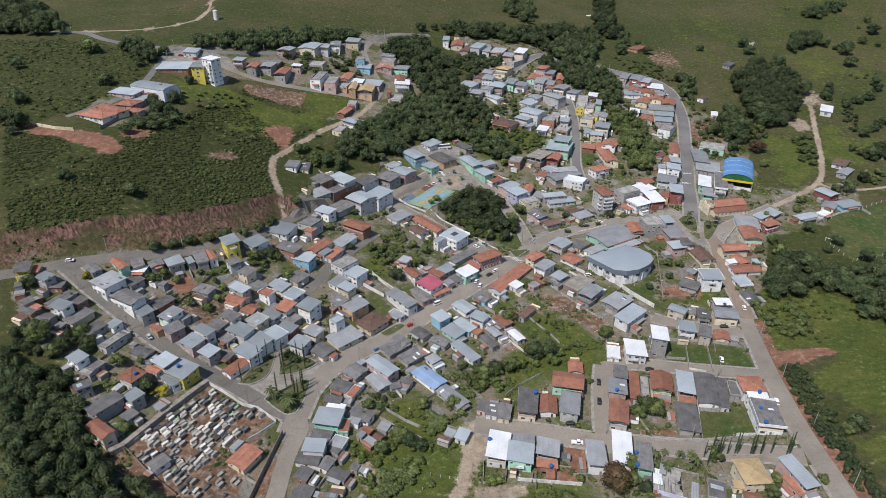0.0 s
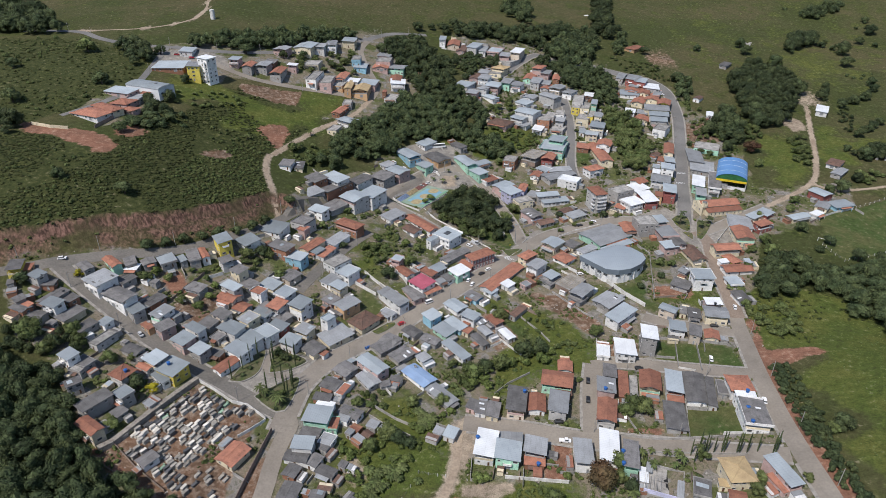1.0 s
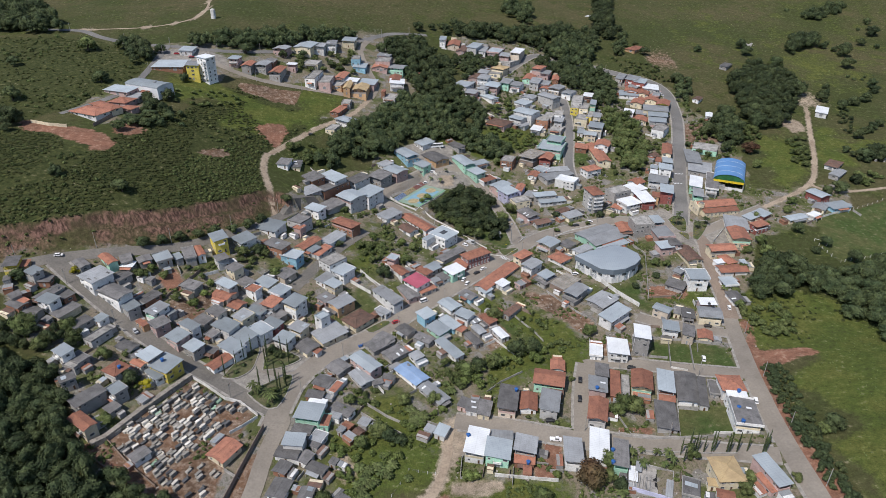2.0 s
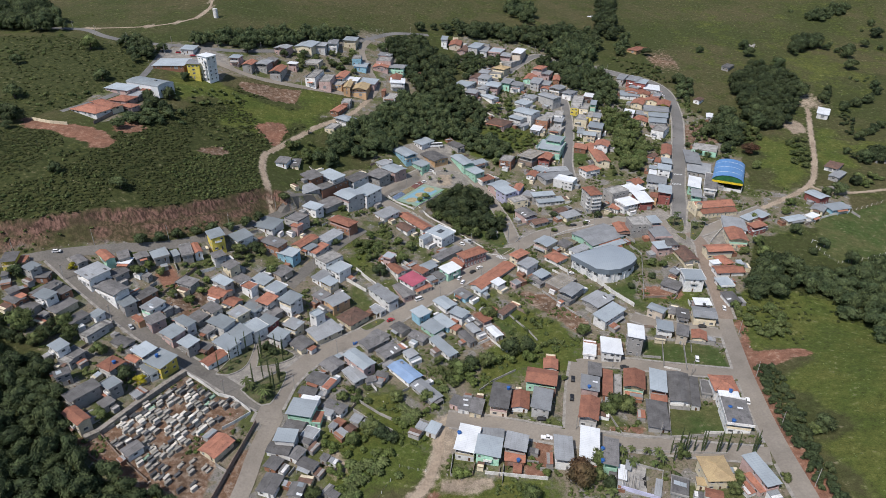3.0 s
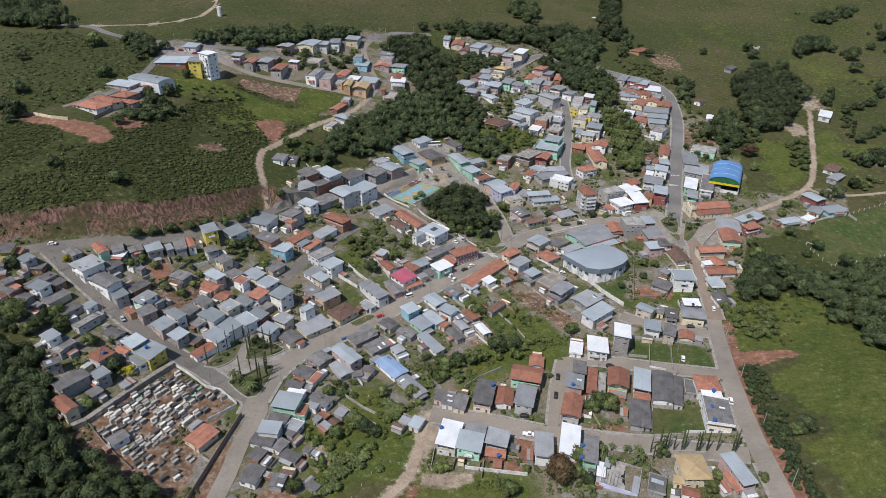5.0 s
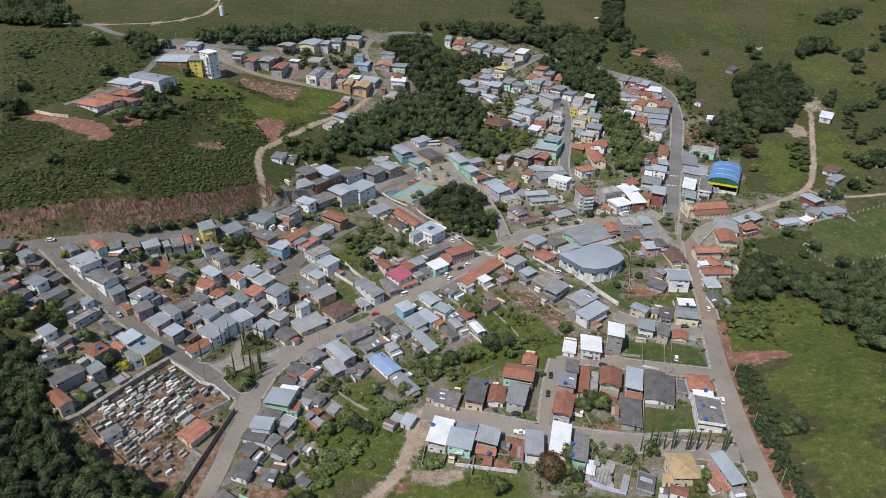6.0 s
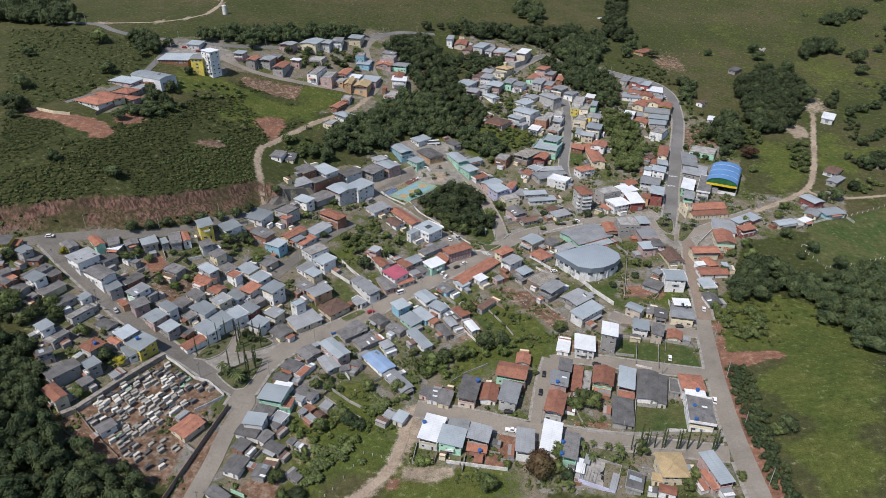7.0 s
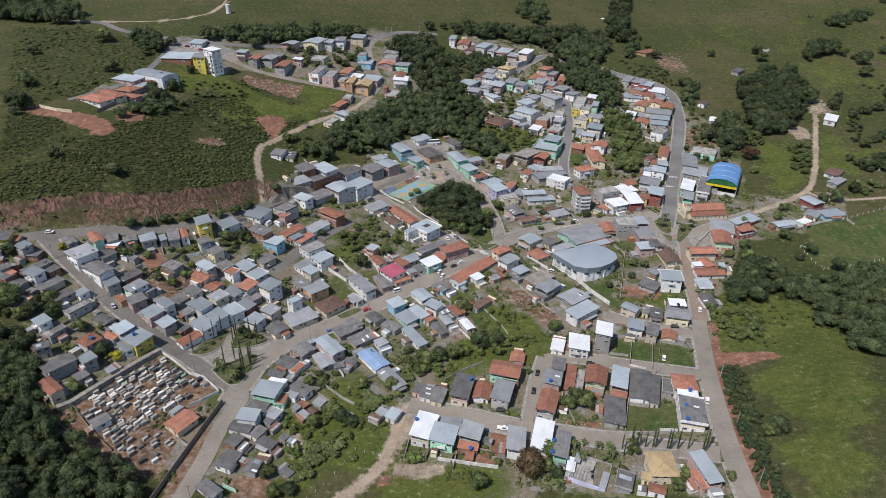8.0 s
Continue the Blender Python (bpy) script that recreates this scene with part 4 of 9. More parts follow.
house(165.5, 419.9, 9.5, 15.7, -16, 3, "zinc", "red", "shed")
house(165.5, 441.0, 14.4, 12.5, -19, 2, "fibre", "white", "shed")
house(165.7, 453.2, 5.7, 9.5, -18, 2, "white", "white", "shed")
house(174.5, 455.7, 10.1, 12.1, -17, 3, "zinc", "white", "shed")
house(167.9, 461.7, 5.8, 7.6, -21, 2, "zinc", "white", "shed")
house(181.0, 472.2, 8.0, 11.4, -12, 2, "zinc", "white", "shed")
house(185.8, 491.4, 8.1, 24.8, -17, 2, "tile", "cream", "gable")
house(174.1, 486.9, 6.7, 9.3, -39, 1, "old_tile", "white", "gable")
house(176.3, 479.0, 4.8, 11.7, -20, 1, "tile", "white", "shed")
house(195.2, 564.5, 22.1, 14.6, -14, 2, "fibre", "white", "shed")
house(194.4, 553.5, 17.0, 13.9, -15, 2, "zinc", "white", "shed")
house(191.5, 543.1, 14.5, 13.6, -14, 2, "zinc", "white", "shed")
house(170.3, 559.1, 9.2, 12.5, -18, 2, "white", "white", "shed")
house(182.0, 562.0, 9.7, 12.6, -18, 1, "fibre", "white", "shed")
house(178.0, 549.9, 13.4, 13.7, -18, 1, "tile", "white", "gable")
house(189.8, 527.5, 10.6, 15.5, -33, 2, "slab", "white", "flat")
house(192.4, 540.8, 13.6, 10.1, -19, 1, "slab", "white", "flat")
house(205.2, 576.8, 11.8, 17.2, -21, 2, "tile", "yellow", "gable")
house(185.0, 585.9, 11.7, 20.9, -26, 1, "tile", "cream", "gable")
house(198.9, 592.3, 12.2, 20.7, -23, 1, "tile", "cream", "gable")
house(194.2, 605.8, 11.7, 21.7, -20, 1, "tile", "cream", "gable")
house(179.5, 601.1, 17.9, 14.4, -13, 1, "zinc", "white", "shed")
house(184.6, 611.1, 12.9, 19.9, -19, 1, "tile", "white", "gable")
house(203.3, 615.4, 15.4, 20.6, -13, 1, "white", "white", "shed")
house(205.5, 600.8, 6.8, 18.7, -22, 1, "fibre", "white", "shed")
house(189.4, 620.0, 9.5, 21.6, -26, 1, "fibre", "white", "shed")
house(189.2, 629.1, 11.6, 20.0, -28, 2, "fibre", "red", "shed")
house(195.2, 622.8, 10.9, 18.1, -24, 2, "zinc", "red", "shed")
house(180.0, 639.4, 7.9, 21.8, -23, 1, "fibre", "white", "shed")
house(219.7, 499.7, 18.9, 16.4, -24, 1, "slab", "mint", "flat")
house(204.4, 465.3, 17.8, 23.5, -19, 1, "fibre", "cement", "shed")
house(204.5, 483.9, 12.0, 29.4, -12, 1, "fibre", "cement", "shed")
house(191.7, 436.2, 9.2, 21.7, -20, 2, "white", "mint", "shed")
house(203.7, 436.4, 9.2, 32.3, -21, 2, "old_fibre", "white", "shed")
house(187.7, 418.6, 7.5, 14.8, -18, 2, "fibre", "mint", "shed")
house(242.3, 560.8, 6.1, 14.0, -20, 1, "white", "white", "gable")
house(348.8, 573.3, 10.4, 23.4, -30, 1, "white", "white", "shed")
house(308.8, 469.2, 10.3, 16.8, -42, 1, "old_tile", "white", "hip")
house(304.4, 454.3, 8.0, 17.3, -46, 1, "fibre", "cement", "gable")
house(272.3, 418.3, 13.5, 10.6, -64, 2, "zinc", "red", "gable")
house(267.8, 404.4, 9.0, 12.0, -40, 1, "fibre", "white", "gable")
house(281.0, 406.1, 9.7, 16.5, -74, 1, "zinc", "blue", "shed")
house(243.3, 388.1, 7.3, 16.3, -70, 1, "zinc", "white", "gable")
house(257.4, 392.2, 5.8, 9.2, -56, 1, "white", "white", "shed")
# church quarter
house(222.5, 392.7, 9.2, 10.7, -52, 1, "zinc", "red", "shed")
house(213.3, 388.2, 7.1, 10.8, -56, 1, "zinc", "white", "shed")
house(212.6, 373.4, 6.8, 11.8, -64, 2, "tile", "red", "shed")
house(200.5, 380.0, 15.0, 18.5, -13, 1, "fibre", "white", "shed")
house(195.0, 361.9, 17.4, 11.9, -96, 2, "tile", "cream", "gable")
house(178.4, 346.2, 9.2, 16.8, -83, 2, "tile", "cream", "gable")
house(179.2, 337.0, 10.6, 7.6, -70, 1, "tile", "yellow", "hip")
house(174.3, 334.5, 4.6, 8.2, -75, 1, "white", "white", "shed")
house(178.2, 326.6, 9.0, 17.7, -84, 1, "tile", "white", "gable")
house(187.3, 332.4, 8.2, 3.5, -95, 1, "zinc", "white", "shed")
house(171.2, 312.8, 9.7, 8.2, -84, 1, "zinc", "white", "shed")
house(169.5, 297.7, 11.1, 7.8, -83, 1, "old_fibre", "white", "gable")
house(158.4, 344.6, 18.7, 10.4, -80, 1, "old_tile", "cream", "gable")
house(137.1, 376.5, 13.1, 12.8, -84, 3, "slab", "cement", "flat")
house(147.2, 382.1, 10.0, 10.4, -77, 2, "zinc", "cement", "shed")
house(127.2, 379.0, 13.9, 9.6, -85, 1, "tile", "cement", "gable")
house(147.8, 365.9, 15.4, 11.4, -83, 2, "fibre", "pink", "shed")
house(151.1, 355.0, 12.8, 8.0, -80, 2, "old_fibre", "pink", "gable")
house(145.1, 350.3, 8.6, 10.0, -76, 2, "zinc", "pink", "shed")
house(152.2, 312.4, 10.6, 12.1, -92, 3, "zinc", "white", "shed")
house(141.0, 311.4, 10.9, 9.3, -35, 1, "old_fibre", "cement", "shed")
house(147.1, 325.6, 5.2, 7.9, -42, 1, "fibre", "cement", "shed")
# lower right
house(96.3, 297.7, 12.1, 15.0, -48, 1, "fibre", "cement", "gable")
house(99.5, 281.9, 9.0, 18.5, -47, 2, "zinc", "white", "shed")
house(125.5, 284.9, 9.4, 6.6, -38, 2, "zinc", "white", "gable")
house(134.1, 286.0, 3.8, 7.5, -21, 1, "old_fibre", "cream", "shed")
house(138.9, 283.3, 7.1, 9.4, -13, 1, "old_fibre", "white", "shed")
house(148.7, 280.0, 10.2, 12.4, -99, 2, "fibre", "cream", "gable")
house(150.7, 289.7, 9.1, 6.7, -2, 2, "white", "white", "shed")
house(125.2, 269.0, 8.5, 9.0, -12, 2, "zinc", "white", "shed")
house(132.8, 264.5, 6.2, 10.4, -19, 2, "old_fibre", "white", "shed")
house(141.3, 263.9, 7.6, 8.1, -15, 1, "tile", "white", "gable")
house(107.0, 257.5, 8.3, 11.7, -11, 4, "white", "cement", "shed")
house(94.8, 253.6, 10.5, 13.0, -7, 2, "white", "white", "shed")
house(84.6, 254.4, 6.6, 9.3, -12, 1, "white", "white", "shed")
house(83.5, 236.4, 6.5, 9.8, -10, 2, "old_fibre", "cement", "shed")
house(79.7, 226.6, 8.8, 10.5, -11, 2, "fibre", "pink", "shed")
house(88.5, 229.6, 4.8, 19.2, -11, 1, "tile", "brick", "shed")
house(92.6, 227.2, 3.5, 15.0, -12, 1, "slab", "cement", "flat")
house(100.1, 228.5, 9.9, 13.2, -13, 2, "tile", "cream", "gable")
house(110.3, 226.5, 7.8, 15.5, -13, 2, "zinc", "white", "shed")
house(108.9, 218.5, 7.3, 5.5, -14, 1, "tile", "white", "shed")
house(119.5, 224.4, 9.8, 21.1, -12, 1, "old_fibre", "white", "gable")
house(125.3, 220.8, 4.0, 20.4, -14, 1, "old_fibre", "white", "shed")
house(130.9, 223.0, 4.6, 9.6, -12, 1, "old_fibre", "cement", "shed")
house(137.7, 221.9, 10.9, 11.2, -3, 2, "tile", "white", "hip")
house(136.9, 213.6, 8.8, 4.5, -6, 2, "white", "white", "shed")
house(135.6, 202.0, 10.9, 16.5, -9, 2, "old_fibre", "white", "shed")
house(76.6, 210.7, 8.7, 14.7, -14, 2, "tile", "white", "gable")
house(73.1, 190.2, 8.2, 17.9, -11, 2, "white", "white", "shed")
house(80.6, 184.8, 6.3, 15.0, -12, 2, "old_fibre", "mint", "shed")
house(105.2, 206.9, 9.3, 17.5, -10, 1, "old_fibre", "cement", "shed")
house(62.2, 188.0, 7.9, 13.8, -5, 2, "fibre", "white", "shed")
house(116.5, 171.3, 10.8, 12.4, 3, 2, "ochre_tile", "cream", "hip")
house(110.6, 167.9, 3.8, 3.8, -10, 1, "ochre_tile", "cream", "shed")
house(131.3, 168.0, 15.6, 6.1, -76, 2, "zinc", "pink", "shed")
house(128.6, 164.6, 9.3, 3.5, -73, 1, "tile", "pink", "shed")
house(102.5, 166.8, 6.6, 8.9, -18, 1, "old_fibre", "cement", "shed")
house(113.1, 161.7, 6.5, 4.3, -15, 1, "tile", "white", "gable")
house(83.6, 176.2, 3.5, 7.7, -14, 1, "white", "white", "shed")
house(38.3, 220.1, 9.1, 16.5, -10, 2, "old_fibre", "white", "shed")
house(47.4, 220.2, 8.4, 11.8, -7, 1, "tile", "white", "gable")
house(56.7, 217.4, 9.0, 14.1, -13, 2, "fibre", "white", "shed")
house(58.3, 232.6, 14.7, 11.1, -12, 2, "tile", "mint", "gable")
house(64.1, 244.5, 7.3, 8.3, -8, 1, "tile", "white", "gable")
house(60.4, 226.2, 7.7, 4.7, -6, 1, "old_tile", "brick", "shed")
house(18.2, 220.0, 4.8, 6.9, -23, 1, "old_fibre", "pink", "shed")
house(22.1, 217.9, 5.7, 8.3, -10, 1, "old_fibre", "white", "shed")
house(27.6, 216.5, 6.0, 10.2, -12, 1, "old_fibre", "cream", "shed")
house(23.1, 194.6, 9.2, 15.4, -11, 2, "white", "white", "shed")
house(31.9, 190.3, 10.9, 11.2, -10, 2, "zinc", "mint", "shed")
house(34.1, 200.0, 9.6, 5.4, -5, 1, "fibre", "white", "shed")
house(43.4, 192.4, 9.6, 9.8, -12, 2, "fibre", "cement", "shed")
house(42.4, 186.6, 8.8, 4.9, -7, 1, "tile", "brick", "shed")
house(8.4, 203.1, 5.5, 7.1, -23, 1, "zinc", "white", "shed")
house(3.1, 204.0, 4.4, 4.7, -24, 1, "fibre", "cement", "shed")
# lower centre
house(-29.1, 242.8, 16.8, 8.1, -44, 2, "zinc", "white", "gable")
house(-6.6, 238.8, 16.9, 9.1, -47, 1, "blue_metal", "white", "gable")
house(4.4, 226.1, 16.3, 7.2, -48, 1, "fibre", "cement", "gable")
house(-24.3, 260.7, 9.4, 14.2, -47, 1, "old_fibre", "cement", "gable")
house(-16.0, 253.9, 9.0, 11.4, -47, 1, "old_fibre", "cement", "gable")
house(-22.1, 264.4, 9.7, 8.9, -35, 1, "old_fibre", "white", "gable")
house(-4.9, 252.0, 6.5, 6.1, -53, 1, "fibre", "white", "shed")
house(-41.9, 240.8, 9.5, 9.4, -39, 1, "old_fibre", "cement", "gable")
house(-30.4, 234.8, 12.1, 7.7, -51, 1, "fibre", "cement", "gable")
house(-47.0, 229.7, 9.3, 7.9, -24, 1, "old_fibre", "white", "gable")
house(-41.1, 226.4, 3.7, 8.1, -25, 1, "tile", "white", "shed")
house(-49.5, 220.6, 8.5, 5.0, -11, 1, "old_fibre", "brick", "shed")
house(-47.5, 216.6, 8.5, 3.8, -18, 1, "white", "white", "shed")
house(-49.2, 207.3, 11.9, 9.9, -10, 2, "zinc", "mint", "shed")
house(-42.3, 205.4, 4.2, 7.7, -3, 1, "tile", "mint", "shed")
house(-36.0, 212.6, 11.0, 6.4, -26, 1, "old_fibre", "white", "gable")
house(-25.5, 206.3, 5.1, 4.9, -26, 1, "fibre", "cement", "shed")
house(-51.2, 199.9, 9.1, 5.0, -12, 1, "old_fibre", "cement", "shed")
house(-52.7, 191.7, 9.3, 7.1, -5, 2, "zinc", "white", "shed")
house(-43.6, 196.6, 6.4, 6.0, -21, 1, "fibre", "white", "shed")
house(-54.7, 187.3, 10.4, 6.0, -10, 1, "old_fibre", "white", "gable")
house(-47.8, 186.0, 6.8, 6.9, -25, 1, "old_fibre", "white", "gable")
house(-55.4, 180.2, 6.4, 6.6, -21, 1, "old_fibre", "brick", "gable")
house(-41.8, 181.1, 8.9, 5.2, -25, 1, "old_fibre", "cement", "gable")
house(-54.5, 170.6, 8.1, 9.6, -13, 1, "old_fibre", "white", "gable")
house(-43.8, 168.8, 5.9, 7.0, -9, 1, "old_fibre", "cement", "gable")
# left town
house(-202.5, 267.0, 6.8, 10.7, 18, 2, "old_fibre", "yellow", "shed")
house(-199.0, 269.8, 4.5, 7.3, 13, 1, "tile", "orange", "shed")
house(-191.5, 264.3, 8.2, 6.2, -28, 2, "zinc", "cement", "shed")
house(-186.2, 263.4, 6.0, 6.2, 7, 1, "fibre", "brick", "shed")
house(-201.9, 259.4, 5.5, 3.5, -65, 1, "old_fibre", "cement", "shed")
house(-191.3, 246.3, 9.7, 5.9, -24, 1, "old_fibre", "brick", "gable")
house(-189.9, 248.9, 7.0, 3.5, -28, 1, "tile", "brick", "shed")
house(-194.2, 250.9, 6.3, 5.3, -41, 1, "old_fibre", "cement", "shed")
house(-183.5, 243.4, 8.7, 7.8, -12, 1, "old_fibre", "cement", "gable")
house(-181.6, 256.2, 7.1, 13.7, -22, 1, "old_fibre", "cement", "gable")
house(-178.4, 249.9, 9.7, 6.9, -22, 2, "zinc", "white", "shed")
house(-174.0, 257.0, 6.6, 6.3, -33, 1, "old_fibre", "brick", "shed")
house(-170.4, 248.1, 6.9, 12.4, -26, 1, "old_fibre", "cream", "shed")
house(-161.8, 242.9, 6.4, 10.0, -28, 1, "old_fibre", "cement", "shed")
house(-154.8, 247.6, 6.0, 6.0, -26, 1, "zinc", "white", "shed")
house(-151.8, 237.5, 5.7, 11.0, -26, 1, "slab", "white", "flat")
house(-159.6, 222.9, 8.5, 6.4, -32, 2, "zinc", "white", "shed")
house(-153.6, 222.5, 8.6, 6.3, -28, 1, "old_fibre", "cement", "shed")
house(-154.6, 218.1, 6.8, 3.5, -17, 1, "slab", "cement", "flat")
house(-151.4, 208.6, 5.1, 6.7, -50, 2, "old_fibre", "cement", "shed")
house(-135.0, 217.8, 9.1, 8.7, -28, 2, "tile", "white", "hip")
house(-128.9, 225.2, 7.7, 4.2, -28, 1, "tile", "white", "gable")
house(-125.1, 228.7, 9.4, 8.2, -33, 2, "zinc", "cement", "shed")
house(-116.4, 224.8, 12.0, 10.5, -28, 2, "zinc", "yellow", "shed")
house(-120.5, 220.5, 10.3, 4.2, -39, 1, "zinc", "white", "shed")
house(-139.6, 201.0, 7.1, 13.6, -35, 2, "old_fibre", "cement", "shed")
house(-130.2, 206.9, 7.5, 6.4, -34, 2, "zinc", "cement", "shed")
house(-129.6, 199.4, 5.5, 5.7, -31, 1, "old_fibre", "cement", "shed")
house(-136.2, 188.7, 12.8, 6.0, -34, 2, "tile", "white", "gable")
house(-119.7, 205.6, 5.1, 3.5, -33, 1, "fibre", "cement", "shed")
house(-175.7, 277.7, 10.3, 5.6, -41, 1, "old_fibre", "cement", "gable")
house(-165.5, 284.3, 13.5, 5.4, -42, 1, "tile", "mint", "gable")
house(-157.8, 287.3, 9.9, 6.0, -58, 1, "old_fibre", "cement", "shed")
house(-155.6, 284.0, 7.1, 5.8, -2, 1, "white", "cement", "shed")
house(-149.8, 290.1, 7.3, 7.2, -53, 1, "old_fibre", "cement", "gable")
house(-142.0, 294.2, 10.6, 8.6, -54, 1, "zinc", "cement", "shed")
house(-135.3, 297.3, 7.8, 4.1, -53, 1, "zinc", "cement", "shed")
house(-130.7, 301.3, 13.2, 6.4, -61, 1, "old_fibre", "cement", "shed")
house(-126.4, 304.7, 12.4, 4.7, -57, 1, "tile", "white", "gable")
house(-117.7, 312.9, 11.8, 8.5, -56, 3, "zinc", "yellow", "shed")
house(-113.5, 301.4, 6.9, 7.1, -50, 2, "fibre", "white", "shed")
house(-165.1, 270.0, 12.0, 12.8, -32, 2, "fibre", "white", "shed")
house(-156.4, 275.9, 8.5, 9.1, -29, 1, "old_fibre", "cement", "gable")
house(-154.2, 263.2, 18.3, 9.3, -30, 2, "fibre", "white", "gable")
house(-143.9, 256.4, 8.6, 7.1, -42, 2, "zinc", "cement", "shed")
house(-139.6, 267.1, 7.5, 10.6, -29, 1, "old_fibre", "brick", "gable")
house(-132.2, 257.9, 7.3, 10.5, -26, 2, "fibre", "white", "shed")
house(-127.6, 260.0, 6.3, 5.0, -31, 1, "zinc", "cement", "shed")
house(-128.0, 249.4, 7.7, 8.5, -41, 2, "old_fibre", "pink", "shed")
house(-136.7, 249.9, 7.6, 3.5, -38, 1, "tile", "orange", "shed")
house(-117.7, 243.2, 9.9, 8.5, -33, 2, "zinc", "white", "shed")
house(-114.8, 251.6, 10.8, 5.5, -34, 2, "zinc", "white", "shed")
house(-111.4, 259.5, 8.7, 6.9, -29, 1, "old_fibre", "cement", "shed")
house(-108.8, 238.6, 8.7, 7.4, -33, 2, "zinc", "cement", "shed")
house(-104.5, 251.4, 6.1, 5.6, -29, 1, "old_fibre", "cement", "shed")
house(-96.2, 234.1, 6.6, 11.8, -33, 1, "tile", "white", "gable")
house(-137.3, 234.0, 10.2, 6.5, -25, 1, "old_fibre", "cement", "gable")
house(-131.8, 231.0, 6.0, 6.1, -30, 1, "old_fibre", "cement", "gable")
house(-123.5, 280.9, 10.7, 7.3, -24, 1, "fibre", "cement", "shed")
house(-106.8, 279.8, 11.4, 8.0, -26, 1, "tile", "white", "gable")
house(-99.0, 274.9, 8.3, 7.8, -27, 1, "tile", "cement", "gable")
house(-106.0, 264.4, 9.7, 6.9, -32, 2, "old_fibre", "white", "shed")
house(-106.4, 284.5, 11.5, 6.4, -34, 2, "zinc", "cement", "shed")
# centre left
house(-95.9, 341.0, 14.4, 13.1, -20, 1, "zinc", "white", "shed")
house(-106.0, 320.0, 11.9, 10.7, -45, 2, "zinc", "white", "shed")
house(-88.3, 322.7, 15.0, 8.6, -31, 2, "old_fibre", "brick", "shed")
house(-79.1, 317.7, 12.2, 8.6, -24, 2, "zinc", "blue", "shed")
house(-81.3, 351.5, 11.0, 10.5, -29, 2, "old_fibre", "white", "flat")
house(-102.1, 410.5, 8.6, 12.5, -4, 1, "old_fibre", "white", "shed")
house(-94.8, 414.8, 6.6, 14.0, 3, 1, "old_fibre", "white", "shed")
house(-81.7, 402.8, 14.4, 11.3, -47, 1, "old_fibre", "brick", "shed")
house(-70.4, 401.5, 14.1, 23.5, -38, 1, "old_fibre", "brick", "flat")
house(-69.4, 408.7, 18.4, 11.5, -43, 2, "zinc", "white", "shed")
house(-81.5, 386.8, 11.4, 13.5, -44, 1, "fibre", "cement", "shed")
house(-74.6, 368.9, 12.2, 8.5, -31, 2, "zinc", "white", "shed")
house(-67.2, 382.2, 12.8, 16.2, -38, 1, "old_fibre", "cement", "gable")
house(-54.6, 390.3, 15.1, 15.0, -40, 3, "zinc", "white", "gable")
house(-43.5, 399.9, 12.7, 17.5, -32, 3, "zinc", "white", "shed")
house(-54.1, 418.4, 11.5, 16.5, -36, 1, "old_fibre", "white", "gable")
house(-38.8, 426.5, 13.6, 13.0, -37, 2, "old_fibre", "cement", "shed")
house(-36.9, 446.2, 8.5, 10.3, -43, 1, "fibre", "white", "shed")
house(-28.9, 438.1, 16.1, 12.5, -42, 2, "zinc", "white", "gable")
house(-22.2, 462.2, 19.9, 11.5, -53, 2, "zinc", "blue", "gable")
house(-9.0, 486.9, 10.3, 15.5, -40, 1, "zinc", "white", "shed")
house(-0.2, 469.0, 20.4, 14.1, -53, 1, "old_fibre", "orange", "gable")
house(-10.3, 453.8, 13.9, 9.2, -44, 2, "zinc", "mint", "shed")
house(21.7, 466.0, 22.1, 10.2, -61, 2, "zinc", "mint", "gable")
house(33.6, 469.6, 7.7, 15.7, -54, 1, "zinc", "white", "shed")
house(30.1, 454.0, 17.1, 9.6, -54, 2, "zinc", "mint", "shed")
house(39.0, 448.8, 9.0, 12.9, -53, 1, "tile", "white", "shed")
house(16.5, 490.8, 14.8, 7.7, -52, 1, "old_fibre", "cement", "shed")
house(-54.3, 360.6, 17.9, 9.2, -34, 2, "tile", "brick", "hip")
house(-59.9, 345.0, 8.6, 16.1, -31, 1, "fibre", "white", "shed")
house(-73.1, 334.2, 7.6, 16.3, -32, 1, "tile", "white", "gable")
house(-70.3, 329.9, 8.1, 8.4, -32, 1, "zinc", "white", "shed")
house(-64.4, 330.3, 6.1, 13.6, -26, 1, "tile", "white", "shed")
house(-79.6, 343.7, 6.1, 5.8, -29, 2, "tile", "pink", "shed")
house(-29.1, 385.9, 10.4, 15.6, -40, 1, "fibre", "white", "shed")
house(-10.1, 381.1, 28.4, 8.6, -50, 1, "tile", "white", "gable")
house(-15.6, 371.5, 12.5, 8.5, -45, 1, "old_tile", "white", "gable")
house(12.0, 344.2, 7.2, 21.1, -44, 1, "old_fibre", "white", "gable")
house(18.6, 333.6, 9.3, 8.0, -25, 1, "tile", "red", "shed")
house(14.1, 322.8, 9.1, 11.4, -47, 2, "white", "mint", "shed")
house(1.2, 327.5, 7.7, 9.1, -45, 1, "zinc", "white", "shed")
house(-3.8, 323.3, 10.2, 5.7, -43, 1, "tile", "white", "shed")
house(3.7, 315.6, 5.1, 6.8, -51, 1, "fibre", "white", "shed")
house(8.3, 320.0, 8.3, 8.6, -51, 1, "old_fibre", "white", "gable")
house(-7.4, 309.7, 12.7, 10.9, -45, 2, "pink_metal", "white", "shed")
house(-1.8, 306.7, 6.0, 11.1, -52, 1, "tile", "white", "shed")
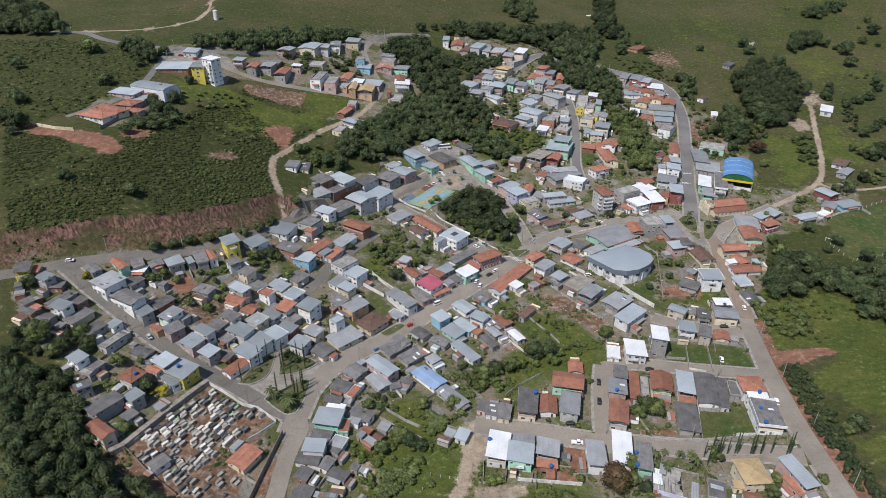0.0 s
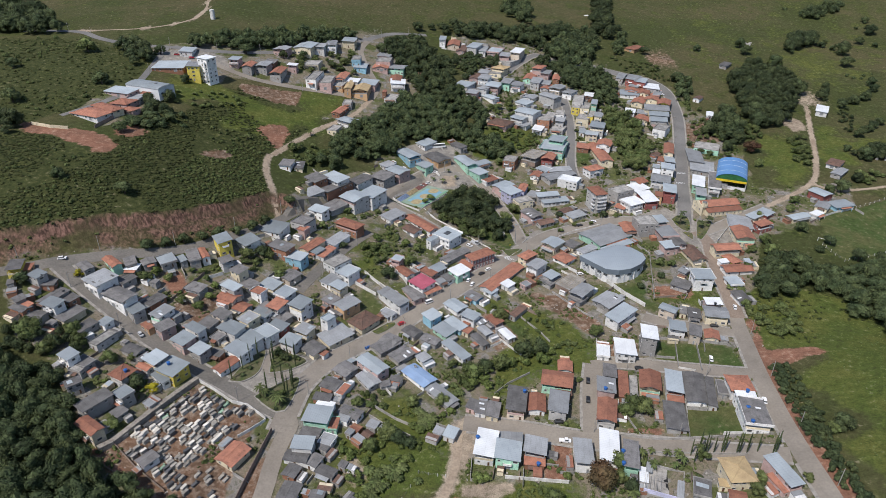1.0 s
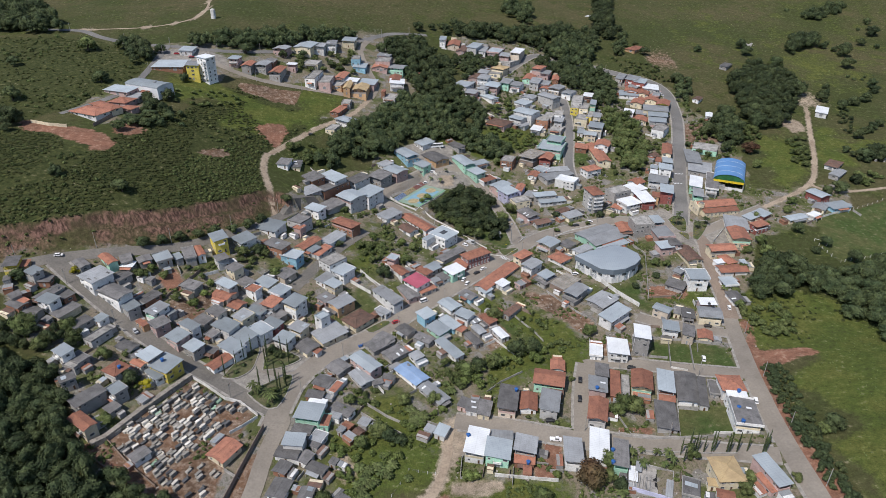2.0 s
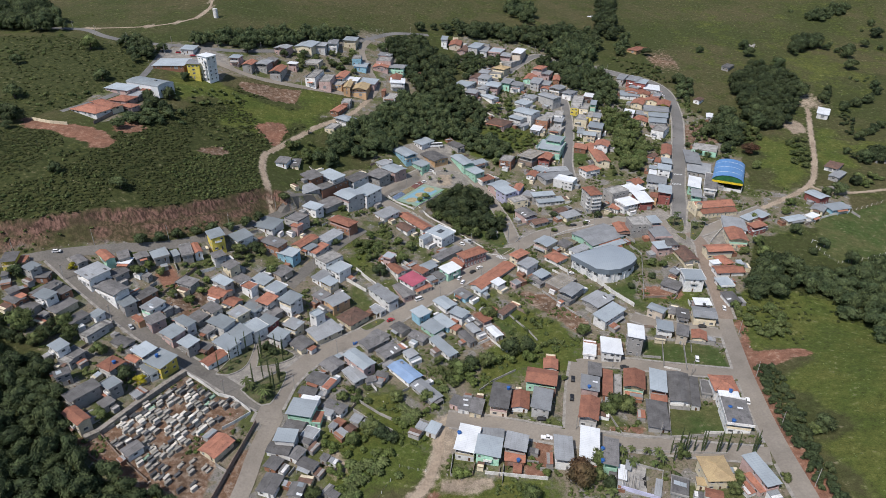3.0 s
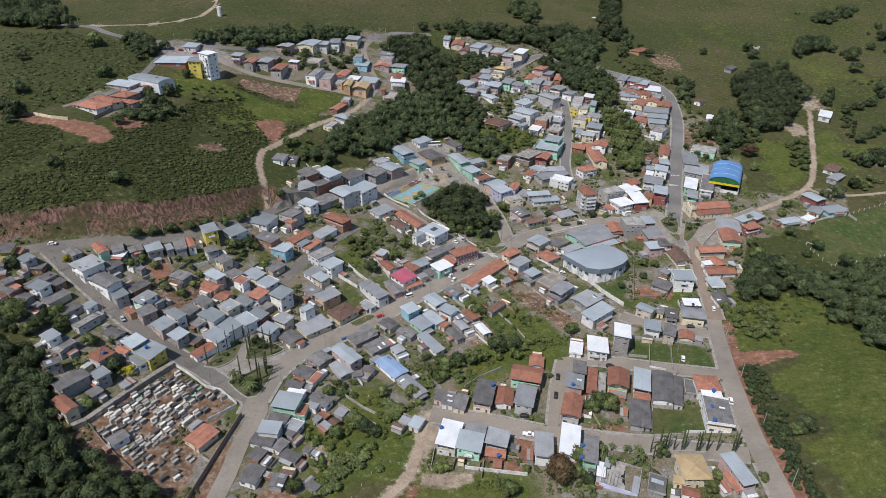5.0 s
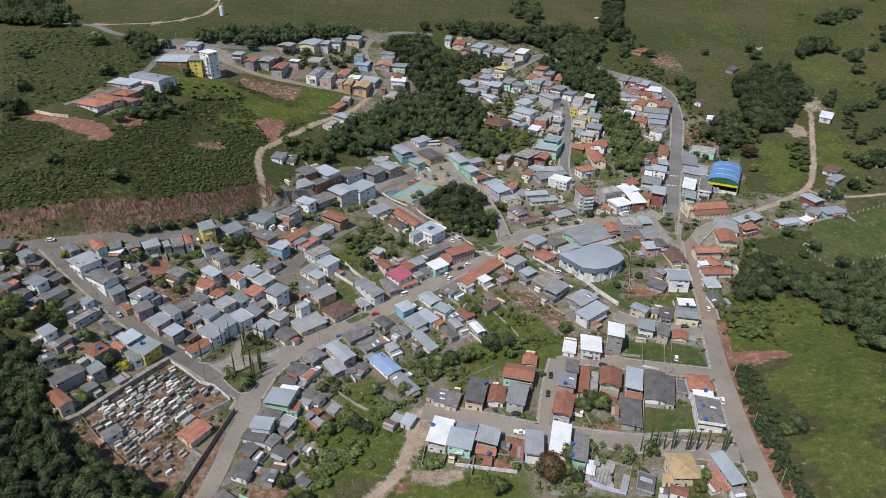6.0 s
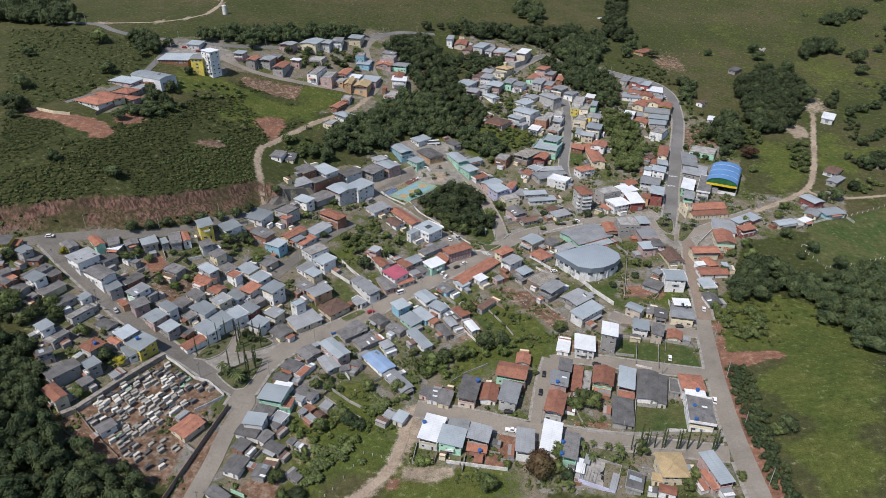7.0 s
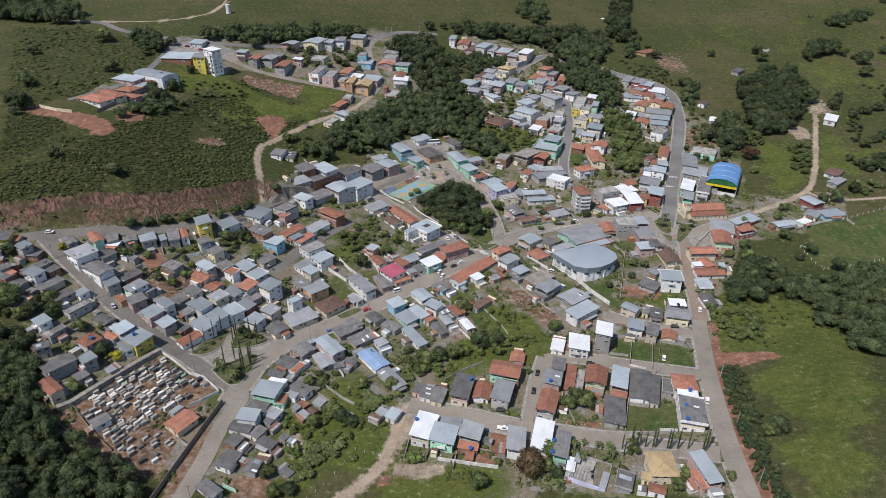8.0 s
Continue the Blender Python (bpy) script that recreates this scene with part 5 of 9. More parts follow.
house(-17.8, 322.2, 12.6, 6.6, -49, 1, "tile", "white", "gable")
house(-22.5, 330.2, 6.0, 7.0, -25, 2, "zinc", "white", "shed")
house(-22.7, 295.6, 20.1, 7.6, -47, 2, "fibre", "white", "shed")
house(-11.8, 303.1, 15.4, 8.1, -59, 1, "old_fibre", "white", "gable")
house(-24.6, 286.0, 8.6, 4.5, -39, 1, "fibre", "white", "shed")
house(-37.3, 278.7, 12.5, 14.2, -41, 1, "old_tile", "cream", "hip")
house(-47.1, 287.4, 9.9, 12.6, -43, 2, "fibre", "orange", "gable")
house(-56.3, 292.0, 7.9, 8.4, -35, 1, "old_fibre", "pink", "shed")
house(-53.1, 300.6, 9.4, 7.0, -40, 2, "zinc", "white", "shed")
house(-49.6, 313.1, 10.9, 10.4, -36, 2, "zinc", "white", "shed")
house(-56.5, 320.2, 10.3, 12.5, -41, 2, "slab", "white", "flat")
house(-58.6, 307.2, 7.8, 10.9, -31, 1, "fibre", "white", "shed")
house(-50.2, 265.3, 12.0, 16.0, -47, 1, "fibre", "cream", "shed")
house(-54.5, 271.3, 5.5, 5.7, -40, 3, "zinc", "white", "flat")
house(-65.3, 264.1, 8.9, 7.7, -31, 2, "fibre", "white", "shed")
house(-70.4, 254.6, 9.1, 8.4, -27, 2, "zinc", "white", "shed")
house(-59.4, 253.9, 10.6, 9.5, -39, 1, "old_fibre", "white", "gable")
house(-54.2, 251.1, 4.2, 4.3, -30, 1, "tile", "white", "shed")
house(-89.1, 251.6, 11.9, 8.7, -39, 2, "zinc", "white", "shed")
house(-82.8, 257.5, 10.8, 9.0, -39, 2, "zinc", "white", "shed")
house(-78.3, 263.5, 10.1, 7.4, -29, 2, "zinc", "red", "shed")
house(-99.2, 256.4, 12.8, 8.6, -30, 2, "zinc", "white", "shed")
house(-92.4, 242.7, 12.3, 8.4, -35, 2, "zinc", "white", "shed")
house(-93.1, 265.2, 8.9, 8.5, -34, 2, "fibre", "white", "shed")
house(-89.1, 273.1, 10.2, 7.0, -31, 1, "zinc", "white", "shed")
house(-82.0, 278.7, 8.1, 10.0, -24, 2, "tile", "white", "shed")
house(-79.0, 273.3, 9.2, 9.4, -34, 1, "old_fibre", "cement", "shed")
house(-70.0, 279.8, 9.9, 9.9, -32, 3, "zinc", "white", "shed")
house(-88.9, 294.7, 11.4, 8.4, -30, 1, "white", "white", "shed")
house(-79.7, 288.2, 8.6, 9.8, -30, 2, "zinc", "white", "shed")
house(-80.8, 304.5, 10.2, 10.3, -32, 1, "old_fibre", "white", "gable")
house(-99.2, 291.5, 10.9, 7.3, -36, 1, "fibre", "cream", "shed")
house(-92.9, 285.6, 7.9, 5.7, -28, 2, "tile", "white", "shed")
house(-105.5, 296.9, 8.3, 7.4, -36, 2, "fibre", "cream", "shed")
house(-87.5, 277.5, 9.6, 8.0, -36, 1, "old_fibre", "cement", "shed")
house(-1.8, 356.6, 4.2, 9.6, -38, 2, "zinc", "white", "shed", label="two-storey white wing of the institutional building", storey=3.1)
# below main street
house(39.4, 322.0, 9.0, 35.1, -38, 1, "tile", "white", "gable")
house(56.3, 341.5, 7.5, 11.5, -46, 2, "tile", "cream", "hip")
house(60.5, 330.5, 8.7, 11.7, -43, 2, "fibre", "white", "gable")
house(42.1, 314.1, 6.3, 7.5, -44, 1, "white", "white", "shed")
house(79.1, 342.5, 11.2, 10.9, -49, 1, "tile", "white", "hip")
house(74.3, 358.4, 11.1, 11.8, -44, 2, "zinc", "cream", "gable")
house(86.8, 359.9, 7.7, 9.5, -40, 1, "old_fibre", "white", "shed")
house(95.1, 353.1, 6.9, 13.4, -53, 1, "fibre", "white", "gable")
house(110.4, 371.4, 21.0, 28.9, -58, 1, "fibre", "mint", "gable")
house(114.6, 355.8, 5.3, 24.9, -59, 1, "zinc", "yellow", "shed")
house(67.4, 318.3, 7.2, 9.0, -46, 2, "zinc", "cement", "shed")
house(67.5, 318.3, 9.3, 13.1, -46, 1, "old_fibre", "cement", "gable")
house(82.6, 303.4, 8.8, 13.9, -41, 2, "fibre", "cement", "gable")
house(79.7, 300.0, 9.5, 7.6, -48, 1, "old_fibre", "cement", "shed")
house(22.0, 302.9, 10.2, 7.4, -45, 1, "old_fibre", "blue", "gable")
house(31.8, 307.8, 6.9, 6.9, -47, 1, "zinc", "white", "shed")
house(11.6, 294.2, 11.9, 8.7, -48, 1, "zinc", "white", "gable")
house(5.4, 273.6, 11.4, 8.6, -46, 1, "zinc", "mint", "shed")
house(11.6, 278.6, 12.8, 6.4, -49, 1, "zinc", "blue", "shed")
house(11.3, 258.5, 18.6, 5.8, -53, 1, "zinc", "white", "shed")
house(17.1, 274.0, 6.1, 5.3, -38, 1, "tile", "white", "shed")
house(19.5, 282.7, 9.3, 7.1, -37, 2, "zinc", "white", "shed")
house(24.3, 280.9, 6.0, 6.1, -53, 1, "fibre", "white", "gable")
house(26.8, 273.4, 8.6, 5.2, -57, 1, "fibre", "cement", "gable")
house(32.3, 282.3, 9.5, 6.1, -54, 1, "tile", "pink", "shed")
house(38.1, 270.5, 9.9, 5.2, -60, 1, "white", "white", "gable")
house(45.5, 289.2, 4.9, 12.6, -40, 1, "old_tile", "cement", "gable")
house(37.5, 288.1, 4.3, 6.0, -37, 1, "tile", "brick", "shed")
house(23.7, 266.2, 11.8, 4.6, -56, 1, "old_fibre", "cement", "gable")
house(-11.5, 271.9, 9.5, 7.3, -43, 1, "old_fibre", "white", "gable")
house(-1.5, 265.8, 10.3, 6.1, -35, 1, "old_fibre", "cement", "gable")
house(212.7, 721.5, 13.3, 22.8, -44, 1, "tile", "orange", "hip")
house(298.6, 681.2, 8.4, 18.3, -39, 1, "old_fibre", "cement", "shed")
house(242.1, 593.7, 6.9, 11.4, -39, 1, "old_tile", "white", "gable")
house(-56.6, 156.3, 5.5, 10.3, 59, 1, "old_fibre", "white", "gable")
house(-46.6, 150.2, 3.9, 8.5, 65, 1, "old_fibre", "cement", "gable")
house(-29.1, 167.5, 4.7, 3.5, -32, 1, "old_fibre", "cement", "shed")
house(-38.6, 208.8, 5.3, 3.7, -19, 1, "fibre", "white", "shed")
house(-44.2, 192.4, 4.0, 3.5, -27, 1, "old_fibre", "cement", "shed")
house(-1.2, 282.0, 8.3, 8.6, -48, 2, "zinc", "blue", "shed")
house(-17.4, 235.6, 6.4, 3.8, -18, 1, "old_fibre", "cement", "shed")
house(-22.3, 231.9, 5.3, 4.1, 20, 1, "old_fibre", "cement", "shed")
house(-27.3, 200.8, 4.5, 4.1, -40, 1, "old_tile", "brick", "gable")
house(-35.5, 184.7, 3.5, 3.7, -21, 1, "old_fibre", "cement", "shed")
house(-34.9, 201.3, 3.0, 3.5, -30, 1, "fibre", "cement", "shed")
house(-175.6, 241.2, 4.5, 3.7, -22, 1, "old_fibre", "cement", "shed")
house(-143.2, 278.7, 4.5, 4.0, -16, 1, "old_fibre", "cement", "shed")
house(-101.9, 240.4, 6.6, 4.5, -22, 1, "old_fibre", "brick", "shed")
house(52.3, 313.6, 4.8, 5.4, -51, 1, "fibre", "pink", "shed")

# ---- large buildings of their own kind ----
def balconies(h, side, w, d, offset, storeys, storey, wide=2.6, first=1):
    """A slab and a parapet on each storey of one side."""
    length, depth = (w, d) if side % 2 == 0 else (d, w)
    bm = bmesh.new()
    box(bm, -wide / 2, -1.3, 0, wide / 2, 0, 0.15)
    box(bm, -wide / 2, -1.3, 0.15, wide / 2, -1.2, 1.05)
    box(bm, -wide / 2, -1.2, 0.15, -wide / 2 + 0.1, 0, 1.05)
    box(bm, wide / 2 - 0.1, -1.2, 0.15, wide / 2, 0, 1.05)
    bmesh.ops.remove_doubles(bm, verts=bm.verts, dist=0.001)
    me = mesh("balcony", bm, WALL["white"])
    for k in range(first, storeys):
        part("balcony", me, None, h, at=pose(0, 0, 0, 0, 0, 90 * side) @ Matrix.Translation((offset, -depth / 2 + 0.3, k * storey)))


tower = house(-176.4, 497.2, 10.6, 11.0, -26, 6, "white", "white", "shed", label="six-storey pale grey apartment tower with a white roof", storey=3.05)
balconies(tower, 3, 11.0, 10.6, 2.5, 6, 3.05)
flats = house(112.6, 413.8, 15.5, 9.7, -74, 5, "tile", "grey", "hip", label="five-storey pale grey apartment block with balconies and a tile roof")
balconies(flats, 1, 15.5, 9.7, 0.0, 5, 2.7, 6.5)
balconies(flats, 0, 15.5, 9.7, 5.0, 5, 2.7, 3.5)
house(27.1, 339.2, 9.0, 17.8, -55, 2, "tile", "rose", "hip", label="long two-storey rose and white colonial building with a tile roof", storey=3.4, dense=True)
town_hospital = house(7.4, 363.1, 14.2, 14.0, 52, 2, "zinc", "white", "shed", label="two-storey white institutional building with a pale sloping roof", storey=3.1)
bm = bmesh.new()
for u in (-2.2, 0.2):
    box(bm, u, -1.6, 0, u + 2.1, 1.6, 0.3)
part("roof_light", bm, GLASS, town_hospital, "dark glazed roof light", at=pose(0.5, 0.5, 6.95, 4))


def vaulted_hall(x, y, w, d, yaw, eave, rise):
    base = ground(x, y)
    footprint(x, y, w, d, math.cos(radians(yaw)), math.sin(radians(yaw)))
    h = thing("warehouse", at=pose(x, y, base, 0, 0, yaw), label="large white sheet-clad hall with a pale vaulted metal roof", category="hall", group="buildings of the town")
    n = 12
    arc = [(-d / 2 * math.cos(math.pi * k / n), eave + rise * math.sin(math.pi * k / n)) for k in range(n + 1)]
    bm = bmesh.new()
    box(bm, -w / 2 + 0.3, -d / 2 + 0.3, -3, w / 2 - 0.3, d / 2 - 0.3, eave)
    for e in (-1, 1):
        poly(bm, [(e * (w / 2 - 0.3), a * 0.96, b - 0.08) for a, b in arc][::e])
    part("wall", bm, ROOF["white"], h)
    bm = bmesh.new()
    for (ya, za), (yb, zb) in zip(arc, arc[1:]):
        bm.faces.new([bm.verts.new(p) for p in ((-w / 2, ya, za), (w / 2, ya, za), (w / 2, yb, zb), (-w / 2, yb, zb))])
    bmesh.ops.remove_doubles(bm, verts=bm.verts, dist=0.001)
    bmesh.ops.solidify(bm, geom=bm.faces[:], thickness=0.15)
    part("roof", bm, ROOF["dull_zinc"], h)
    bm = bmesh.new()
    box(bm, -0.9, -0.9, 0, 0.9, 0.9, 0.7)
    part("ridge_vent", bm, METAL, h, at=pose(w * 0.2, 0, eave + rise - 0.1))
    for k in range(3):
        part("window", WINDOWS[0], None, h, at=pose(0, 0, 0, 0, 0, 90) @ Matrix.Translation((-d * 0.3 + k * d * 0.3, -w / 2 + 0.27, 1.6)))


vaulted_hall(-206.9, 460.1, 32.7, 14.9, -26, 5.2, 1.7)
chapel = house(-80.0, 185.8, 9.8, 11.6, -28, 1, "tile", "cream", "gable", label="cemetery chapel with a wide orange tile roof")
house(-111.0, 179.3, 6.2, 7.5, -37, 1, "old_fibre", "white", "gable", label="low white cemetery store with a grey stained roof")

PALE_BLUE_STEEL = material("pale_blue_steel_cladding", (0.29, 0.33, 0.36), 0.5, (0.25, 0.285, 0.315), 0.05, 2, 0.15, sheets=(1.2, 50.0), spec=0.5)
SLATE_STEEL = material("slate_blue_fascia_sheet", (0.165, 0.20, 0.235), 0.5, (0.14, 0.17, 0.2), 0.1, 2, 0.12, spec=0.5)
BLUE_ROOF = material("blue_sheet_roofing", (0.11, 0.25, 0.48), 0.5, (0.085, 0.20, 0.40), 0.1, 2, 0.15, sheets=(50.0, 1.0), spec=0.5)
GREEN_PANEL = material("green_panel", (0.03, 0.14, 0.05), 0.6)
YELLOW_PANEL = material("yellow_panel", (0.68, 0.50, 0.03), 0.6)


def round_gymnasium():
    """A hall with one straight front and a rounded back, under a shallow metal roof with a deep fascia."""
    plan = [Vector((*p, 0)) for p in [(86.2, 333.5), (92.3, 325.7), (98.5, 317.8), (105.7, 316.2), (113.3, 318.4), (120.3, 323.7), (124.9, 330.0), (124.6, 336.4), (119.6, 343.5), (112.5, 346.9), (102.5, 342.2)]]
    mid = sum(plan, Vector()) / len(plan)
    z = ground(mid.x, mid.y)
    g = thing("gymnasium", at=pose(mid.x, mid.y, z), label="round-backed white gymnasium with a shallow grey-blue metal roof", category="gymnasium")
    pts = [p - mid for p in plan]
    if sum(a.x * b.y - b.x * a.y for a, b in zip(pts, pts[1:] + pts[:1])) < 0:
        pts.reverse()
    n = len(pts)

    def ring(bm, f, h):
        return [bm.verts.new((p.x * f, p.y * f, h)) for p in pts]

    bm = bmesh.new()
    lo, hi = ring(bm, 0.95, -1.5), ring(bm, 0.95, 6.6)
    for i in range(n):
        bm.faces.new((lo[i], lo[(i + 1) % n], hi[(i + 1) % n], hi[i]))
    part("wall", bm, WALL["white"], g)
    bm = bmesh.new()
    b = ring(bm, 1.0, 8.8)
    c, e, top = ring(bm, 0.9, 9.15), ring(bm, 0.5, 9.8), bm.verts.new((0, 0, 10.0))
    for i in range(n):
        j = (i + 1) % n
        bm.faces.new((b[i], b[j], c[j], c[i]))
        bm.faces.new((c[i], c[j], e[j], e[i]))
        bm.faces.new((e[i], e[j], top))
    part("roof", bm, PALE_BLUE_STEEL, g)
    bm = bmesh.new()
    a, b, back = ring(bm, 0.985, 5.6), ring(bm, 1.004, 8.86), ring(bm, 0.95, 5.6)
    for i in range(n):
        j = (i + 1) % n
        bm.faces.new((a[i], a[j], b[j], b[i]))
        bm.faces.new((back[i], back[j], a[j], a[i]))
    part("fascia", bm, SLATE_STEEL, g)
    # pilasters round the wall, a dark strip of windows between them
    for i in range(n):
        p, q = pts[i] * 0.955, pts[(i + 1) % n] * 0.955
        length = (q - p).length
        ang = math.degrees(math.atan2(q.y - p.y, q.x - p.x))
        for k in range(max(int(length / 4.5), 1)):
            u = (k + 0.5) / max(int(length / 4.5), 1)
            c = p.lerp(q, u)
            bm = bmesh.new()
            box(bm, -0.3, -0.35, -1.5, 0.3, 0.2, 6.3)
            part("pilaster", bm, WALL["white"], g, at=pose(c.x, c.y, 0, 0, 0, ang))
            c = p.lerp(q, min(u + 0.5 / max(int(length / 4.5), 1), 0.97))
            bm = bmesh.new()
            box(bm, -1.3, -0.06, 3.9, 1.3, 0.06, 5.4)
            part("window", bm, GLASS, g, at=pose(c.x, c.y, 0, 0, 0, ang))


    # raised frames on the straight front
    p, q = pts[0] * 0.955, pts[2] * 0.955
    ang = math.degrees(math.atan2(q.y - p.y, q.x - p.x))
    for u in (0.22, 0.75):
        at = p.lerp(q, u)
        for size in (2.4, 1.6, 0.8):
            bm = bmesh.new()
            box(bm, -size, -0.42, 1.2 + size * 1.5, size, -0.36, 1.4 + size * 1.5)
            box(bm, size - 0.2, -0.42, 1.0, size, -0.36, 1.2 + size * 1.5)
            box(bm, -size, -0.42, 1.0, -size + 0.2, -0.36, 1.2 + size * 1.5)
            part("wall_moulding", bm, SLATE_STEEL, g, at=pose(at.x, at.y, 0, 0, 0, ang))


round_gymnasium()


def arched_gymnasium(x, y, w, d, yaw):
    z = ground(x, y)
    g = thing("sports_hall", at=pose(x, y, z, 0, 0, yaw), label="sports hall with an arched bright blue roof and green gable", category="sports hall")
    n, eave, rise = 16, 6.2, 4.6
    arc = [(-w / 2 * math.cos(math.pi * k / n), eave + rise * math.sin(math.pi * k / n)) for k in range(n + 1)]
    bm = bmesh.new()
    for (xa, za), (xb, zb) in zip(arc, arc[1:]):
        vs = [bm.verts.new(p) for p in ((xa, -d / 2, za), (xb, -d / 2, zb), (xb, d / 2, zb), (xa, d / 2, za))]
        bm.faces.new(vs)
    bmesh.ops.remove_doubles(bm, verts=bm.verts, dist=0.001)
    bmesh.ops.solidify(bm, geom=bm.faces[:], thickness=0.15)
    roof = part("roof", bm, BLUE_ROOF, g)
    for f in (-0.28, 0.02, 0.3):
        bm = bmesh.new()
        for (xa, za), (xb, zb) in zip(arc, arc[1:]):
            box_pts = [(xa, f * d - 0.25, za + 0.03), (xb, f * d - 0.25, zb + 0.03), (xb, f * d + 0.25, zb + 0.03), (xa, f * d + 0.25, za + 0.03)]
            poly(bm, box_pts)
        bmesh.ops.remove_doubles(bm, verts=bm.verts, dist=0.001)
        part("skylight", bm, ROOF["white"], roof)
    for e in (-1, 1):
        bm = bmesh.new()
        pts = [(a * 0.985, e * (d / 2 - 0.4), b - 0.1) for a, b in arc]
        f = poly(bm, pts[::-e])
        part("gable_panel", bm, GREEN_PANEL, g)
        bm = bmesh.new()
        box(bm, -w / 2 + 0.3, e * d / 2 - 0.45, eave - 1.5, w / 2 - 0.3, e * d / 2 - 0.2, eave + 0.05)
        part("beam", bm, YELLOW_PANEL, g)
        bm = bmesh.new()
        box(bm, -w / 2 + 0.3, e * d / 2 - 0.35, -1.5, w / 2 - 0.3, e * d / 2 - 0.1, 1.4)
        part("wall", bm, WALL["white"], g)
    for e in (-1, 1):
        bm = bmesh.new()
        box(bm, e * (w / 2 - 0.35) - 0.12, -d / 2 + 0.4, -1.5, e * (w / 2 - 0.35) + 0.12, d / 2 - 0.5, 3.2)
        part("side_wall", bm, WALL["white"], g)
        for k in range(7):
            yy = -d / 2 + 0.6 + k * (d - 1.2) / 6
            bm = bmesh.new()
            box(bm, e * (w / 2 - 0.2) - 0.25, yy - 0.25, -1.5, e * (w / 2 - 0.2) + 0.25, yy + 0.25, eave)
            part("column", bm, CONCRETE, g)


arched_gymnasium(221.4, 450.4, 21.4, 36.8, -23)


def church(x, y, w, d, yaw):
    z = ground(x, y) - 0.3
    c = thing("church", at=pose(x, y, z, 0, 0, yaw), label="cream church with tile roofs and a small bell turret", category="church")
    bm = bmesh.new()
    box(bm, -w / 2, -d / 2 + 4.5, -1.5, w / 2, d / 2, 7.6)
    for e in (-1, 1):
        poly(bm, [(e * w / 2, -d / 2 + 4.5, 7.6), (e * w / 2, d / 2, 7.6), (e * w / 2, 2.25, 10.4)][::e])
    part("nave_wall", bm, WALL["cream"], c)
    bm = bmesh.new()
    box(bm, -w / 2 + 2.5, -d / 2, -1.5, w / 2 - 0.5, -d / 2 + 4.4, 4.4)
    part("aisle_wall", bm, WALL["cream"], c)
    bm = bmesh.new()
    m = Matrix.Translation((0, 2.25, 0))
    gable_roof(bm, w - 0.4, d - 4.5, 7.6, 0.5, 2.8, 0.16)
    bmesh.ops.translate(bm, verts=bm.verts, vec=(0, 2.25, 0))
    part("nave_roof", bm, ROOF["tile"], c)
    bm = bmesh.new()
    m = Matrix.Translation((0, -d / 2 - 0.4, 4.35)) @ pose(0, 0, 0, 22)
    box(bm, -w / 2 + 2.2, 0, 0, w / 2 - 0.2, 5.3, 0.16, 0, m)
    part("aisle_roof", bm, ROOF["tile"], c)
    # facade screen with the turret
    bm = bmesh.new()
    poly_pts = [(-w / 2 - 0.5, -d / 2 + 3.5, -1.5), (-w / 2 - 0.5, d / 2 + 0.6, -1.5), (-w / 2 - 0.5, d / 2 + 0.6, 8.6), (-w / 2 - 0.5, 4.5, 9.8), (-w / 2 - 0.5, 2.25, 11.8), (-w / 2 - 0.5, 0, 9.8), (-w / 2 - 0.5, -d / 2 + 3.5, 8.6)]
    f = poly(bm, poly_pts[::-1])
    r = bmesh.ops.extrude_face_region(bm, geom=[f])
    bmesh.ops.translate(bm, verts=[v for v in r["geom"] if isinstance(v, bmesh.types.BMVert)], vec=(0.48, 0, 0))
    part("facade", bm, WALL["cream"], c)
    bm = bmesh.new()
    box(bm, -w / 2 + 0.2, -d / 2 + 3.4, 7.6, -w / 2 + 3.0, -d / 2 + 6.2, 12.2)
    turret = part("bell_turret", bm, WALL["cream"], c)
    bm = bmesh.new()
    tube(bm, (-w / 2 + 1.6, -d / 2 + 4.8, 12.2), (-w / 2 + 1.6, -d / 2 + 4.8, 13.6), 2.0, 0.08, 4)
    part("spire", bm, ROOF["old_fibre"], turret)
    me = recessed(0.9, 2.0, 0.08, 0.1, [FRAME, GLASS], "window", 0.05)
    for k in range(8):
        part("window", me, None, c, at=pose(-w / 2 + 5 + k * (w - 8) / 7, -d / 2 - 0.03, 1.4))
    for k in range(3):
        part("window", me, None, c, at=pose(-w / 2 - 0.53, -1 + k * 3.2, 3.2, 0, 0, -90))
    c.scale = (1, 1, 0.72)
    footprint(x, y, w + 2, d + 2, math.cos(radians(yaw)), math.sin(radians(yaw)))


church(193.9, 401.0, 28.3, 14.5, 11)


